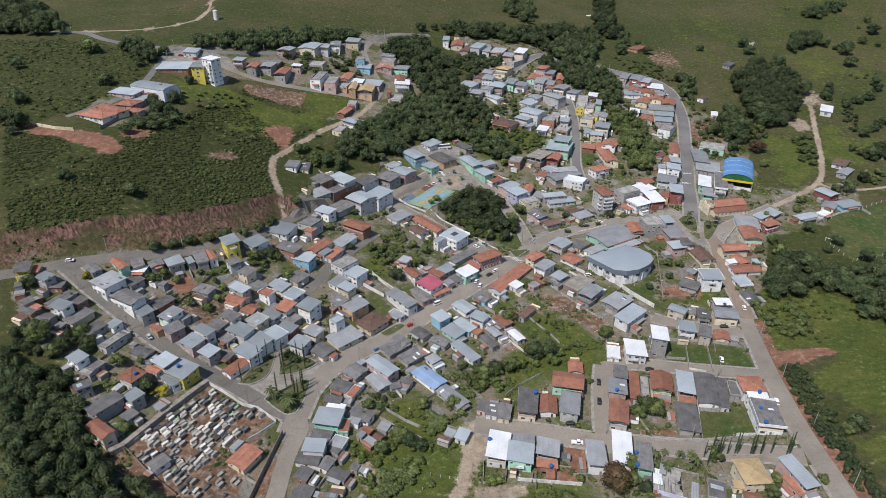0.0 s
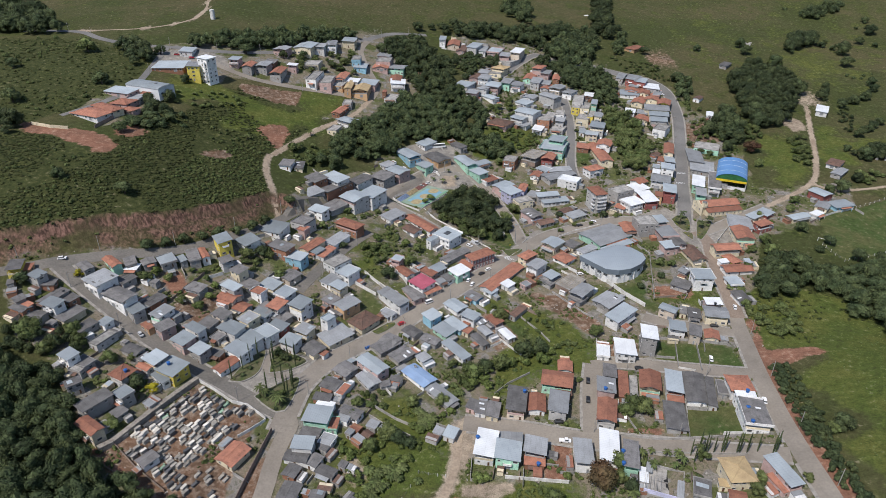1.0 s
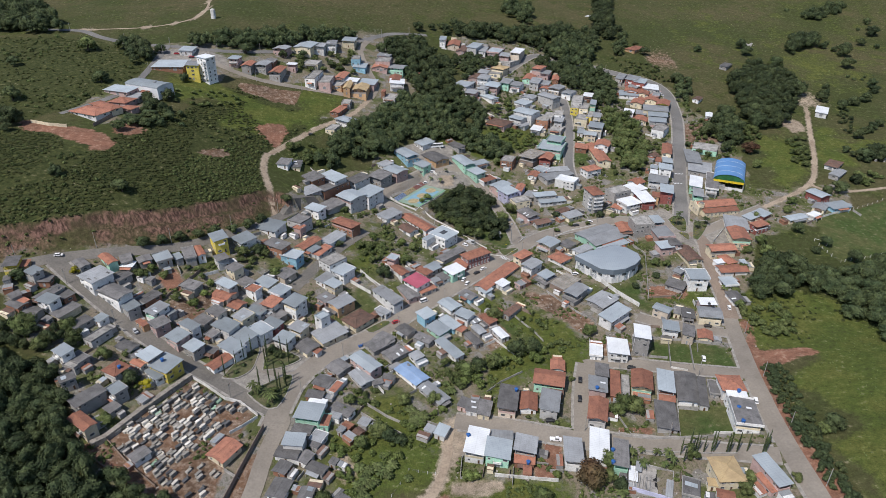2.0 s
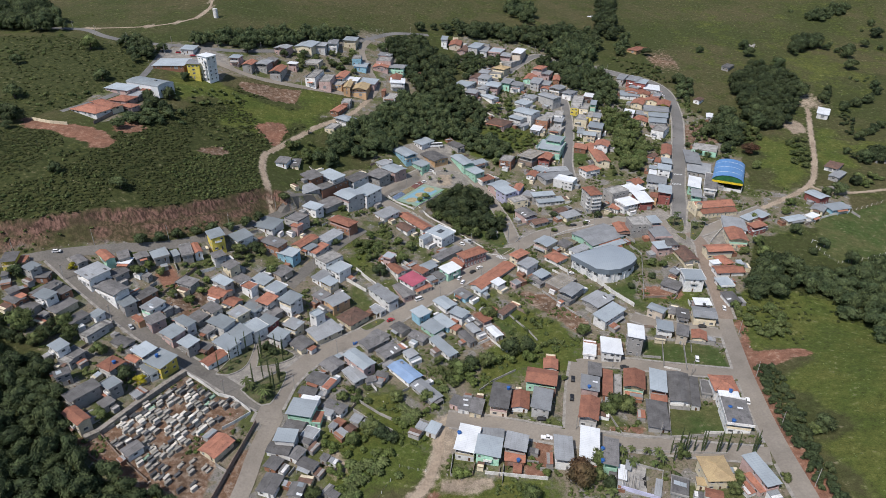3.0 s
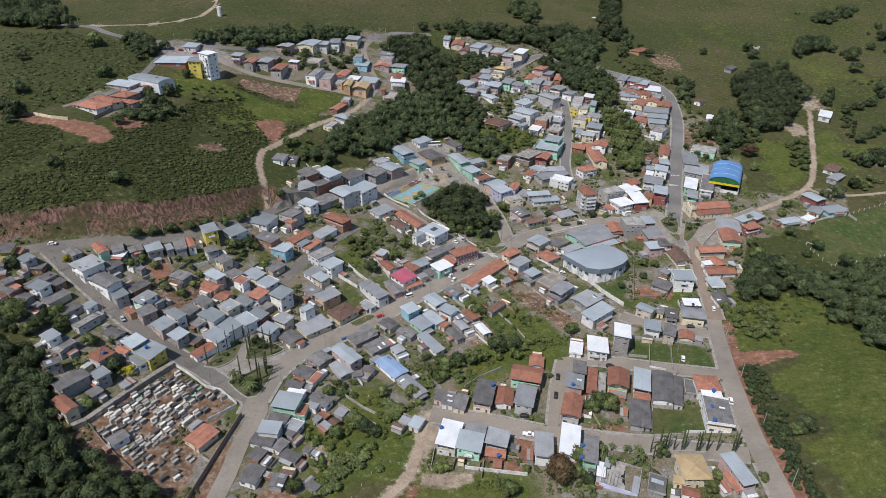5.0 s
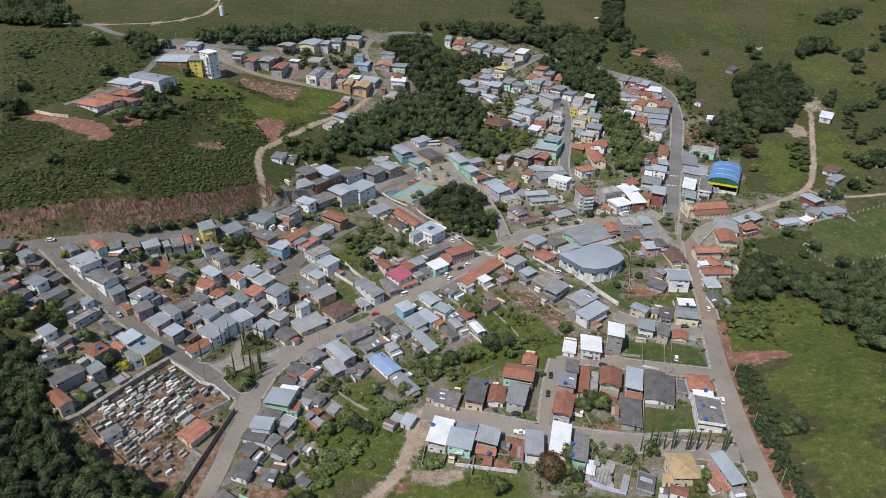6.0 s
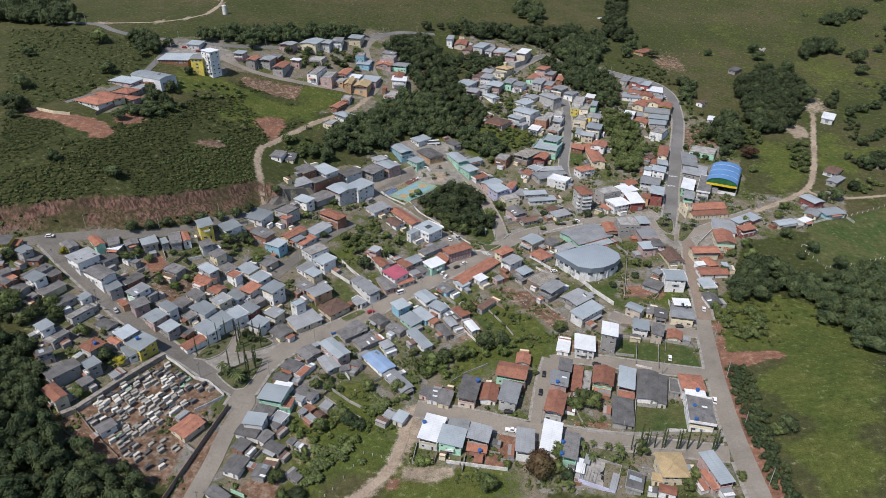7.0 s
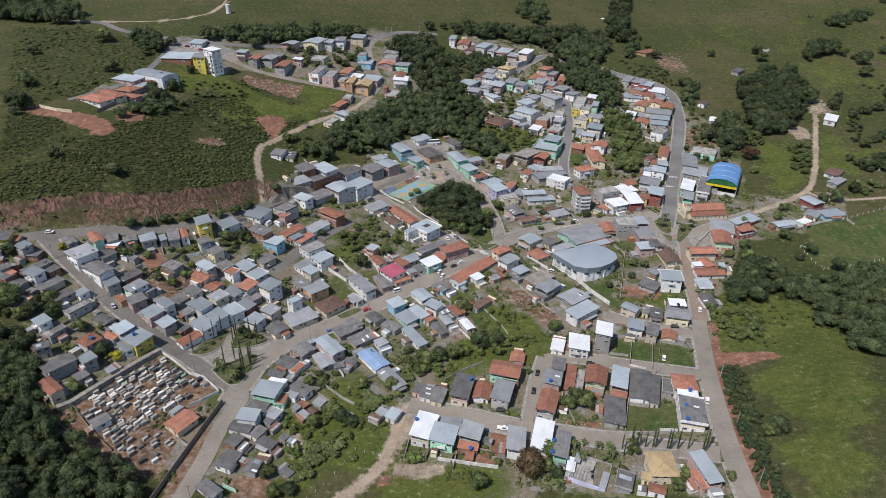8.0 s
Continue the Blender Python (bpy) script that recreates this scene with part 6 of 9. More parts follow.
def unfinished_frame(x, y, w, d, yaw, storeys, brick=True):
    """Concrete columns and beams with open bays and rows of bare rafters."""
    z = ground(x, y)
    h = thing("building_frame", at=pose(x, y, z, 0, 0, yaw), label="unfinished brick and concrete building frame with bare rafters", category="unfinished building")
    for k in range(storeys):
        bm = bmesh.new()
        box(bm, -w / 2, -d / 2, k * 3.0 + 2.75, w / 2, d / 2, k * 3.0 + 2.95)
        part("slab", bm, CONCRETE, h)
    bm = bmesh.new()
    box(bm, -w / 2 + 0.2, -d / 2 + 0.2, -1.0, w / 2 - 0.2, d / 2 - 0.2, 2.75)
    part("ground_storey_wall", bm, BRICKWORK, h)
    for i in range(4):
        for j in range(3):
            bm = bmesh.new()
            box(bm, -0.15, -0.15, 2.95, 0.15, 0.15, storeys * 3.0 + 0.6)
            part("column", bm, CONCRETE, h, at=pose(-w / 2 + 0.2 + i * (w - 0.4) / 3, -d / 2 + 0.2 + j * (d - 0.4) / 2, 0))
    for i in range(9):
        bm = bmesh.new()
        box(bm, -0.08, -d / 2 - 0.3, 0, 0.08, d / 2 + 0.3, 0.18)
        part("rafter", bm, material("pale_rafter", (0.42, 0.34, 0.22), 0.9) if i == 0 else bpy.data.materials["pale_rafter"], h, at=pose(-w / 2 + i * w / 8, 0, storeys * 3.0 + 0.62))
    footprint(x, y, w, d, math.cos(radians(yaw)), math.sin(radians(yaw)))


unfinished_frame(76.7, 484.6, 13.6, 19.4, -37, 2)
unfinished_frame(78.5, 315.3, 10.7, 16.3, -45, 1)


# ---- yard and garden walls ----
def wall_run(line, height=2.0, mat=CONCRETE, label="grey weathered yard wall", thick=0.2):
    pts = smooth_line(line, 2000.0) if len(line) == 2 else line
    mid = (sum(p[0] for p in line) / len(line), sum(p[1] for p in line) / len(line))
    w = thing("yard_wall", label=label, category="wall", at=pose(*mid, 0), group="yard walls")
    for (ax, ay), (bx, by) in zip(line, line[1:]):
        length = math.hypot(bx - ax, by - ay)
        if length < 0.5:
            continue
        n = max(int(length / 5), 1)
        ang = math.atan2(by - ay, bx - ax)
        bm = bmesh.new()
        for k in range(n + 1):
            px, py = ax + (bx - ax) * k / n, ay + (by - ay) * k / n
            gz = ground(px, py)
            ox, oy = -math.sin(ang) * thick / 2, math.cos(ang) * thick / 2
            row = [bm.verts.new((px + e * ox - mid[0], py + e * oy - mid[1], gz + h)) for e, h in ((1, -0.6), (1, height), (-1, height), (-1, -0.6))]
            if k:
                for i in range(3):
                    bm.faces.new((last[i], row[i], row[i + 1], last[i + 1]))
            else:
                bm.faces.new(row[::-1])
            last = row
        bm.faces.new(last)
        bmesh.ops.recalc_face_normals(bm, faces=bm.faces)
        part("panel", bm, mat, w)


NICHE = material("soot_stained_plaster", (0.27, 0.245, 0.21), 0.95, (0.17, 0.15, 0.13), 0.5, 3, 0.4, stains=0.6)
wall_run([(-131, 182), (-127, 186), (-119, 201), (-106, 224)], 2.3, NICHE, "long thick grey-brown cemetery niche wall with dark stains", thick=2.4)
wall_run([(-106, 224), (-98, 220), (-88, 214), (-81, 213), (-72, 207)], 1.8, WHITEWASH, "low whitewashed cemetery wall")
wall_run([(-68, 201), (-72, 179), (-75, 161), (-77, 145)], 2.6, BRICKWORK, "dark stained cemetery boundary wall")
wall_run([(-133, 179), (-117, 171), (-98, 161), (-85, 155)], 1.2, BRICKWORK, "low reddish cemetery retaining wall")
wall_run([(-127, 186), (-114, 176), (-101, 168)], 1.2, BRICKWORK, "low reddish cemetery retaining wall")
wall_run([(-81, 196), (-77, 200), (-72, 206)], 1.6, WHITEWASH, "low whitewashed cemetery wall")
wall_run([(100, 318), (107, 306), (116, 294)], 2.6, WHITEWASH, "white wall round the gymnasium lawn")
wall_run([(128, 359), (133, 348), (123, 301)], 1.8, label="grey wall beside the gymnasium lawn")
wall_run([(-27, 328), (-19, 319), (-16, 313)], 2.6, WHITEWASH, "whitewashed garden wall")
wall_run([(-21, 338), (-11, 329), (-9, 324)], 2.6, WHITEWASH, "whitewashed garden wall")
wall_run([(-255, 391), (-242, 388), (-231, 388)], 2.0, WALL["cream"], "cream retaining wall below the school")
wall_run([(-217, 393), (-214, 404), (-211, 419)], 2.2, BRICKWORK, "bare block wall of the school yard")
wall_run([(-53, 160), (-47, 158)], 2.0, WALL["mint"], "green painted yard wall")
wall_run([(-32, 171), (-27, 167), (-24, 166)], 1.2, WHITEWASH, "pale garden wall")
wall_run([(-41, 320), (-35, 314), (-27, 307)], 2.2, WHITEWASH, "stained pale garden wall")
wall_run([(-46, 310), (-33, 302)], 2.2, WHITEWASH, "stained pale garden wall")
wall_run([(-31, 413), (-24, 406), (-12, 398)], 1.2, WHITEWASH, "low white wall round the court")
wall_run([(-12, 398), (-0, 413), (7, 424)], 1.0, WHITEWASH, "low white wall round the court")
wall_run([(-9, 400), (13, 383), (35, 358)], 0.9, WHITEWASH, "low white wall of the square")
wall_run([(-28, 213), (-19, 207), (-9, 202)], 2.0, label="grey garden wall in the gully")
wall_run([(-26, 219), (-16, 212), (-8, 208)], 1.6, label="grey garden wall in the gully")
wall_run([(16, 180), (21, 179)], 1.6, label="grey yard wall")
wall_run([(30, 181), (43, 179), (55, 177)], 1.8, WHITEWASH, "pale yard wall at the pasture")
wall_run([(16, 180), (17, 191)], 1.6, label="grey yard wall")
wall_run([(123, 264), (118, 242)], 1.8, label="grey plot wall")
wall_run([(133, 262), (128, 239)], 1.8, label="grey plot wall")
wall_run([(113, 266), (134, 262), (147, 258)], 1.6, label="grey plot wall")
wall_run([(118, 242), (125, 239)], 1.2, WHITEWASH, "pale plot wall")
wall_run([(81, 200), (96, 196), (110, 195), (128, 194)], 1.5, label="grey wall along the street")
wall_run([(87, 190), (104, 187), (126, 183)], 1.2, label="low grey wall along the street")
wall_run([(113, 217), (108, 196)], 1.6, label="grey plot wall")
wall_run([(84, 219), (89, 198)], 1.2, label="grey plot wall")
wall_run([(250, 386), (275, 399), (289, 404)], 1.4, WHITEWASH, "pale wall along the football field")
wall_run([(111, 390), (93, 384), (81, 376)], 0.8, WHITEWASH, "low white wall of a street garden")
wall_run([(56, 367), (62, 376)], 0.8, WHITEWASH, "low white wall of the square")
wall_run([(37, 350), (46, 348), (55, 359)], 0.5, WHITEWASH, "low white wall of the square")
wall_run([(32, 272), (42, 259), (46, 254)], 1.4, WHITEWASH, "pale garden wall")
wall_run([(47, 287), (56, 274), (60, 266)], 1.2, label="slatted grey garden fence")
wall_run([(89, 292), (96, 285)], 2.2, label="grey yard wall")
wall_run([(-130, 280), (-125, 289), (-123, 294)], 1.8, BRICKWORK, "bare block garden wall")
wall_run([(-143, 294), (-134, 302)], 1.6, label="grey yard wall")
wall_run([(35, 250), (49, 257), (55, 259)], 1.2, label="grey garden wall in the gully")
wall_run([(29, 229), (36, 236), (47, 243)], 1.2, label="grey garden wall in the gully")
wall_run([(-46, 219), (-45, 223), (-37, 233)], 1.5, label="grey yard wall")
wall_run([(67, 309), (81, 290), (86, 285)], 1.2, label="grey garden wall")
wall_run([(154, 315), (139, 303), (123, 302)], 1.2, BRICKWORK, "bare block plot wall")
wall_run([(197, 383), (186, 369), (179, 360)], 1.8, WHITEWASH, "white wall beside the church lane")

# ---- cemetery ----
TOMB_STONE = [material("pale_tomb_stone", (0.56, 0.535, 0.48), 0.8, (0.42, 0.39, 0.335), 0.8, 4, 0.3, per_object=0.35, stains=0.4),
              material("grey_tomb_stone", (0.31, 0.29, 0.255), 0.85, (0.21, 0.195, 0.17), 0.8, 4, 0.4, per_object=0.3, stains=0.5),
              material("dark_granite", (0.07, 0.072, 0.075), 0.4, (0.1, 0.1, 0.1), 0.8, 4, 0.3, per_object=0.3),
              material("green_tiled_tomb", (0.25, 0.36, 0.27), 0.5, (0.2, 0.3, 0.22), 0.8, 4, 0.3, per_object=0.3),
              material("ochre_tomb", (0.5, 0.33, 0.08), 0.8)]


def tomb_model(mat, tall, headed):
    """The chest on its footing, the cover slab with a raised end, and for some a headstone."""
    g = thing("tomb", label="", category="tomb", group="tombs of the cemetery")
    bm = bmesh.new()
    box(bm, -0.68, -1.4, -0.6, 0.68, 1.4, 0.18)
    box(bm, -0.58, -1.28, 0.18, 0.58, 1.28, tall)
    part("chest", bm, mat, g)
    bm = bmesh.new()
    box(bm, -0.65, -1.35, tall, 0.65, 1.35, tall + 0.14)
    bmesh.ops.bevel(bm, geom=bm.edges[:], offset=0.03, segments=1)
    part("cover", bm, mat, g)
    if headed:
        bm = bmesh.new()
        box(bm, -0.5, 0.95, tall + 0.14, 0.5, 1.28, tall + 0.85)
        part("headstone", bm, mat, g)
    return g


TOMB_WORDS = ["white painted tomb with a flat cover", "weathered grey cement tomb with a flat cover", "dark granite tomb with a flat cover", "green tiled tomb with a flat cover", "ochre painted tomb with a flat cover"]
tombs = []
for mat, words in zip(TOMB_STONE, TOMB_WORDS):
    for tall, headed in ((0.65, True), (1.5, False)):
        g = tomb_model(mat, tall, headed)
        g["label"] = words.replace("flat cover", "headstone") if headed else words.replace("tomb", "raised tomb", 1)
        tombs.append(g)
GRAVES = [(-126, 187), (-104, 220), (-96, 215), (-78, 210), (-84, 199), (-90, 192), (-94, 180), (-98, 170), (-102, 169)]
GRAVES_LOW = [(-98, 168), (-91, 181), (-85, 183), (-78, 180), (-83, 162), (-91, 163)]
axis = math.atan2(37, 21)
gc, gs = math.cos(axis), math.sin(axis)
first = dict.fromkeys(range(10), True)
for zone, gap_u, gap_v, keep in ((GRAVES, 3.3, 1.5, 0.82), (GRAVES_LOW, 4.0, 1.8, 0.5)):
    us = [x * gc + y * gs for x, y in zone]
    vs = [-x * gs + y * gc for x, y in zone]
    u = min(us)
    while u < max(us):
        v = min(vs) + luck.uniform(0, 1)
        while v < max(vs):
            ju, jv = u + luck.uniform(-0.8, 0.8), v + luck.uniform(-0.12, 0.12)
            x, y = ju * gc - jv * gs, ju * gs + jv * gc
            if inside(zone, x, y) and not near_house(x, y, 1.0) and luck.random() < keep and noise.noise((x * 0.13, y * 0.13, 4.0)) > -0.22:
                k = luck.choice((1, 1, 0, 1, 3, 3, 2, 3, 3, 5, 4, 2, 2, 4, 3, 5, 3, 2, 1, 8 if luck.random() < 0.06 else 1, 6 if luck.random() < 0.5 else 5))
                m = pose(x, y, ground(x, y), 0, 0, math.degrees(axis) - 90 + luck.uniform(-5, 5))
                if first[k]:
                    tombs[k].matrix_basis = m
                    first[k] = False
                else:
                    copy_thing(tombs[k], m)
            v += gap_v * luck.uniform(0.9, 1.25)
        u += gap_u
for k, unused in first.items():
    if unused:
        for o in (*tombs[k].children_recursive, tombs[k]):
            bpy.data.objects.remove(o)


# ---- sports court with coloured steps ----
def court(x, y, w, d, yaw):
    z = ground(x, y) + 0.15
    c = thing("sports_court", at=pose(x, y, z, 0, 0, yaw), label="open sports court painted turquoise and yellow with coloured steps", category="sports court")
    d -= 4.0
    bm = bmesh.new()
    box(bm, -w / 2, -d / 2, -6.0, w / 2, d / 2, 0)
    part("floor", bm, material("worn_green_court_paint", (0.20, 0.29, 0.22), 0.85, (0.26, 0.31, 0.25), 0.2, 2, 0.25, stains=0.3), c)
    bm = bmesh.new()
    box(bm, -w * 0.36, -d * 0.36, 0.002, w * 0.36, d * 0.36, 0.008)
    part("playing_area", bm, material("turquoise_court_paint", (0.16, 0.31, 0.40), 0.8, (0.20, 0.34, 0.40), 0.2, 2, 0.2, stains=0.2), c)
    bm = bmesh.new()
    box(bm, -w / 2 + 1, -d / 2 + 0.8, 0.004, w / 2 - 1, -d / 2 + 1.6, 0.012)
    part("border_line", bm, material("green_court_paint", (0.12, 0.36, 0.20), 0.7), c)
    sand = material("ochre_court_paint", (0.40, 0.33, 0.19), 0.7)
    for e in (-0.62, 0, 0.62):
        bm = bmesh.new()
        r = 4.2
        poly(bm, [(min(max(e * w / 2 + r * math.cos(a * math.tau / 28), -w / 2), w / 2), r * 0.9 * math.sin(a * math.tau / 28), 0.014) for a in range(28)])
        part("court_circle", bm, sand, c)
    hues = [material("blue_step_paint", (0.19, 0.25, 0.36), 0.85, stains=0.4), material("yellow_step_paint", (0.36, 0.29, 0.17), 0.85, stains=0.5), material("red_step_paint", (0.25, 0.12, 0.105), 0.85, stains=0.4)]
    for k in range(4):
        for j in range(3):
            bm = bmesh.new()
            box(bm, -w / 2 + j * w / 3, d / 2 + k * 0.9, -1.0, -w / 2 + (j + 1) * w / 3 - 0.02, d / 2 + (k + 1) * 0.9, 0.35 * (k + 1))
            part("seating_step", bm, hues[j], c)
    footprint(x, y, w, d + 8, math.cos(radians(yaw)), math.sin(radians(yaw)))


court(-8.5, 420.5, 34.9, 22.5, 58)


# ---- the square, the street islands ----
def island(line, name, label):
    """A kerbed traffic island with a planted top."""
    ring = smooth_line(line + line[:1], 2.0)[:-1]
    cx, cy = sum(p[0] for p in ring) / len(ring), sum(p[1] for p in ring) / len(ring)
    t = thing(name, at=pose(cx, cy, 0), label=label, category="traffic island", kind="structure")
    for f0, f1, lift, mat, pname in ((1.0, 0.93, 0.42, KERB, "kerb"), (0.93, 0.0, 0.44, None, "planting")):
        bm = bmesh.new()
        outer = [bm.verts.new(((x - cx) * f0, (y - cy) * f0, ground(cx + (x - cx) * f0, cy + (y - cy) * f0) + lift)) for x, y in ring]
        if f1:
            inner = [bm.verts.new(((x - cx) * f1, (y - cy) * f1, ground(cx + (x - cx) * f1, cy + (y - cy) * f1) + lift)) for x, y in ring]
            low = [bm.verts.new(((x - cx) * f0, (y - cy) * f0, ground(cx + (x - cx) * f0, cy + (y - cy) * f0) - 0.3)) for x, y in ring]
            for i in range(len(ring)):
                j = (i + 1) % len(ring)
                bm.faces.new((outer[i], outer[j], inner[j], inner[i]))
                bm.faces.new((low[i], low[j], outer[j], outer[i]))
        else:
            top = bm.verts.new((0, 0, ground(cx, cy) + lift + 0.1))
            for i in range(len(ring)):
                bm.faces.new((outer[i], outer[(i + 1) % len(ring)], top))
        bmesh.ops.recalc_face_normals(bm, faces=bm.faces)
        part(pname, bm, mat or GRASS, t)


GRASS = material("worn_island_grass", (0.060, 0.078, 0.026), 1.0, (0.120, 0.108, 0.062), 0.22, 2.0, 0.6, bump=0.5, stains=0.4)
island([(-80.2, 219.4), (-75.8, 224.7), (-63.4, 235.4), (-62.4, 223.8), (-65, 212.5), (-68.5, 211), (-76, 215.4)], "traffic_island", "triangular planted traffic island with kerbs")
island([(-77.2, 234.8), (-78.2, 243.3), (-78.2, 252.5), (-71.7, 252), (-64.9, 249.6), (-61, 246.4), (-68.3, 239)], "traffic_island", "planted traffic island with kerbs and palms")
island([(-93.5, 226.1), (-88.5, 226.5), (-84.4, 229.9), (-81.6, 235.1), (-81.2, 243.8), (-82, 251.5), (-84.4, 249), (-87.7, 242.8), (-91, 235)], "traffic_island", "planted roadside strip with kerbs")
island([(159, 391), (165, 396), (171, 392), (167, 375), (163, 375), (160, 382)], "traffic_island", "planted island before the church")
island([(175, 387), (185, 387), (177, 372), (170, 363), (168, 365)], "traffic_island", "planted island beside the church")
island([(161, 374), (167, 372), (165, 364)], "traffic_island", "small planted island before the church")
island([(-33, 273), (-24, 281), (-20, 280), (-29, 271)], "flower_bed", "long kerbed flower bed on the main street")
island([(42, 357), (55, 359), (53, 352), (46, 348)], "flower_bed", "grassed corner of the square")


# ---- lean-tos and plot walls crowded between the houses ----
crowd = random.Random(23)
def taken(x, y, lw, ld, c, s):
    """Whether a plan rectangle meets a house, a street or a lawn."""
    for u in (-0.5, 0, 0.5):
        for v in (-0.5, 0, 0.5):
            px, py = x + u * lw * c - v * ld * s, y + u * lw * s + v * ld * c
            if near_house(px, py, -0.02) or near_road(px, py, 1.6):
                return True
    return inside(GRAVES, x, y) or any(inside(z, x, y) for z in LAWNS + PAVED)


built = 0
for hx, hy, w, d, c, s in sorted(FOOTPRINTS, key=lambda f: f[0] > -40) + list(FOOTPRINTS):
    for _ in range(4):
        side = crowd.randrange(4)
        lw, ld = crowd.uniform(2.8, 6.5), crowd.uniform(2.4, 4.6)
        reach = ((w if side % 2 else d) + ld) / 2 + 0.15
        slide = crowd.uniform(-0.3, 0.3) * (d if side % 2 else w)
        ox, oy = ((slide, -reach), (reach, slide), (slide, reach), (-reach, slide))[side]
        x, y = hx + ox * c - oy * s, hy + ox * s + oy * c
        turned = math.atan2(s, c) + side * math.pi / 2
        if built >= 290 or not inside(TOWN, x, y) or taken(x, y, lw, ld, math.cos(turned), math.sin(turned)):
            continue
        built += 1
        yaw = math.degrees(math.atan2(s, c)) + 90 * side
        z = ground(x, y)
        high = crowd.uniform(2.2, 2.7)
        roof = crowd.choice(("old_fibre", "old_fibre", "fibre", "fibre", "zinc", "tile", "old_tile"))
        t = thing("lean_to", at=pose(x, y, z, 0, 0, yaw), label=f"small lean-to beside a house with {ROOF_WORDS[roof]}", category="lean-to", group="lean-tos of the town")
        bm = bmesh.new()
        box(bm, -lw / 2 + 0.2, -ld / 2 + 0.2, -0.9, lw / 2 - 0.2, ld / 2, high - 0.1)
        part("wall", bm, WALL[crowd.choice(("cement", "white", "brick", "cement", "cream"))], t)
        bm = bmesh.new()
        box(bm, -lw / 2, 0, 0, lw / 2, ld, 0.09, 0, Matrix.Translation((0, -ld / 2, high - 0.35)) @ pose(0, 0, 0, 6))
        part("roof", bm, ROOF[roof], t)
        footprint(x, y, lw, ld, math.cos(radians(yaw)), math.sin(radians(yaw)))
        break
for hx, hy, w, d, c, s in list(FOOTPRINTS):
    if w * d < 30 or not inside(TOWN, hx, hy):
        continue
    a, b = crowd.choice((-1, 1)), crowd.choice((-1, 1))
    if crowd.random() < 0.5:
        p0, p1 = (a * w / 2, b * (d / 2 + 0.2)), (a * w / 2, b * (d / 2 + crowd.uniform(4, 9)))
    else:
        p0, p1 = (a * (w / 2 + 0.2), b * d / 2), (a * (w / 2 + crowd.uniform(4, 9)), b * d / 2)
    q = [(hx + u * c - v * s, hy + u * s + v * c) for u, v in (p0, p1)]
    m = ((q[0][0] + q[1][0]) / 2, (q[0][1] + q[1][1]) / 2)
    if near_road(*q[1], 0.8) or near_road(*m, 0.8) or near_house(*m, 0.1) or near_house(*q[1], 0.1) or inside(GRAVES, *m):
        continue
    wall_run(q, crowd.uniform(1.3, 2.1), crowd.choice((CONCRETE, CONCRETE, BRICKWORK, WHITEWASH)), "weathered masonry wall between two plots", 0.16)


# ---- a roofless building: floor, outer walls, stumps of inner ones, a burnt corner ----
def roofless_building(x, y, w, d, yaw):
    z = ground(x, y)
    r = thing("roofless_building", at=pose(x, y, z, 0, 0, yaw), label="roofless abandoned building with stained concrete floor and low walls", category="ruin")
    footprint(x, y, w, d, math.cos(radians(yaw)), math.sin(radians(yaw)))
    bm = bmesh.new()
    box(bm, -w / 2, -d / 2, -1.5, w / 2, d / 2, 0.25)
    part("floor", bm, CONCRETE, r)
    for x0, y0, x1, y1, high, mat in ((-w / 2, -d / 2, w / 2, -d / 2 + 0.25, 2.2, WALL["lilac"]), (-w / 2, d / 2 - 0.25, w / 2, d / 2, 1.6, CONCRETE),
                                      (-w / 2, -d / 2 + 0.25, -w / 2 + 0.25, d / 2 - 0.25, 2.0, WHITEWASH), (w / 2 - 0.25, -d / 2 + 0.25, w / 2, d / 2 - 0.25, 2.0, CONCRETE),
                                      (-w * 0.2, -d / 2 + 0.25, -w * 0.2 + 0.2, d * 0.1, 0.9, CONCRETE), (-w * 0.2 + 0.2, 0, w * 0.1, 0.2, 0.7, CONCRETE)):
        bm = bmesh.new()
        box(bm, x0, y0, 0.25, x1, y1, high)
        part("wall", bm, mat, r)
    for k in range(5):
        bm = bmesh.new()
        box(bm, -w * 0.45 + k * w * 0.09, -d * 0.42, 1.85, -w * 0.45 + k * w * 0.09 + 0.15, d * 0.05, 2.0)
        part("beam", bm, CONCRETE, r)
    bm = bmesh.new()
    box(bm, -w / 2, d * 0.12, 2.0, -w * 0.33, d / 2, 2.1)
    part("canopy", bm, ROOF["fibre"], r)
    bm = bmesh.new()
    box(bm, w * 0.33, -d / 2, 2.25, w / 2 + 0.2, d * 0.1, 2.33)
    part("canopy", bm, ROOF["fibre"], r)
    bm = bmesh.new()
    rng = random.Random(31)
    bm.faces.new([bm.verts.new((w * 0.16 + math.cos(k * math.tau / 18) * w * 0.15 * rng.uniform(0.7, 1.2), d * 0.08 + math.sin(k * math.tau / 18) * d * 0.3 * rng.uniform(0.8, 1.15), 0.256)) for k in range(18)])
    part("stain", bm, material("soot", (0.02, 0.02, 0.02), 1.0), r, "dark soot stain")


roofless_building(90.8, 173.5, 14.4, 14.4, -20)


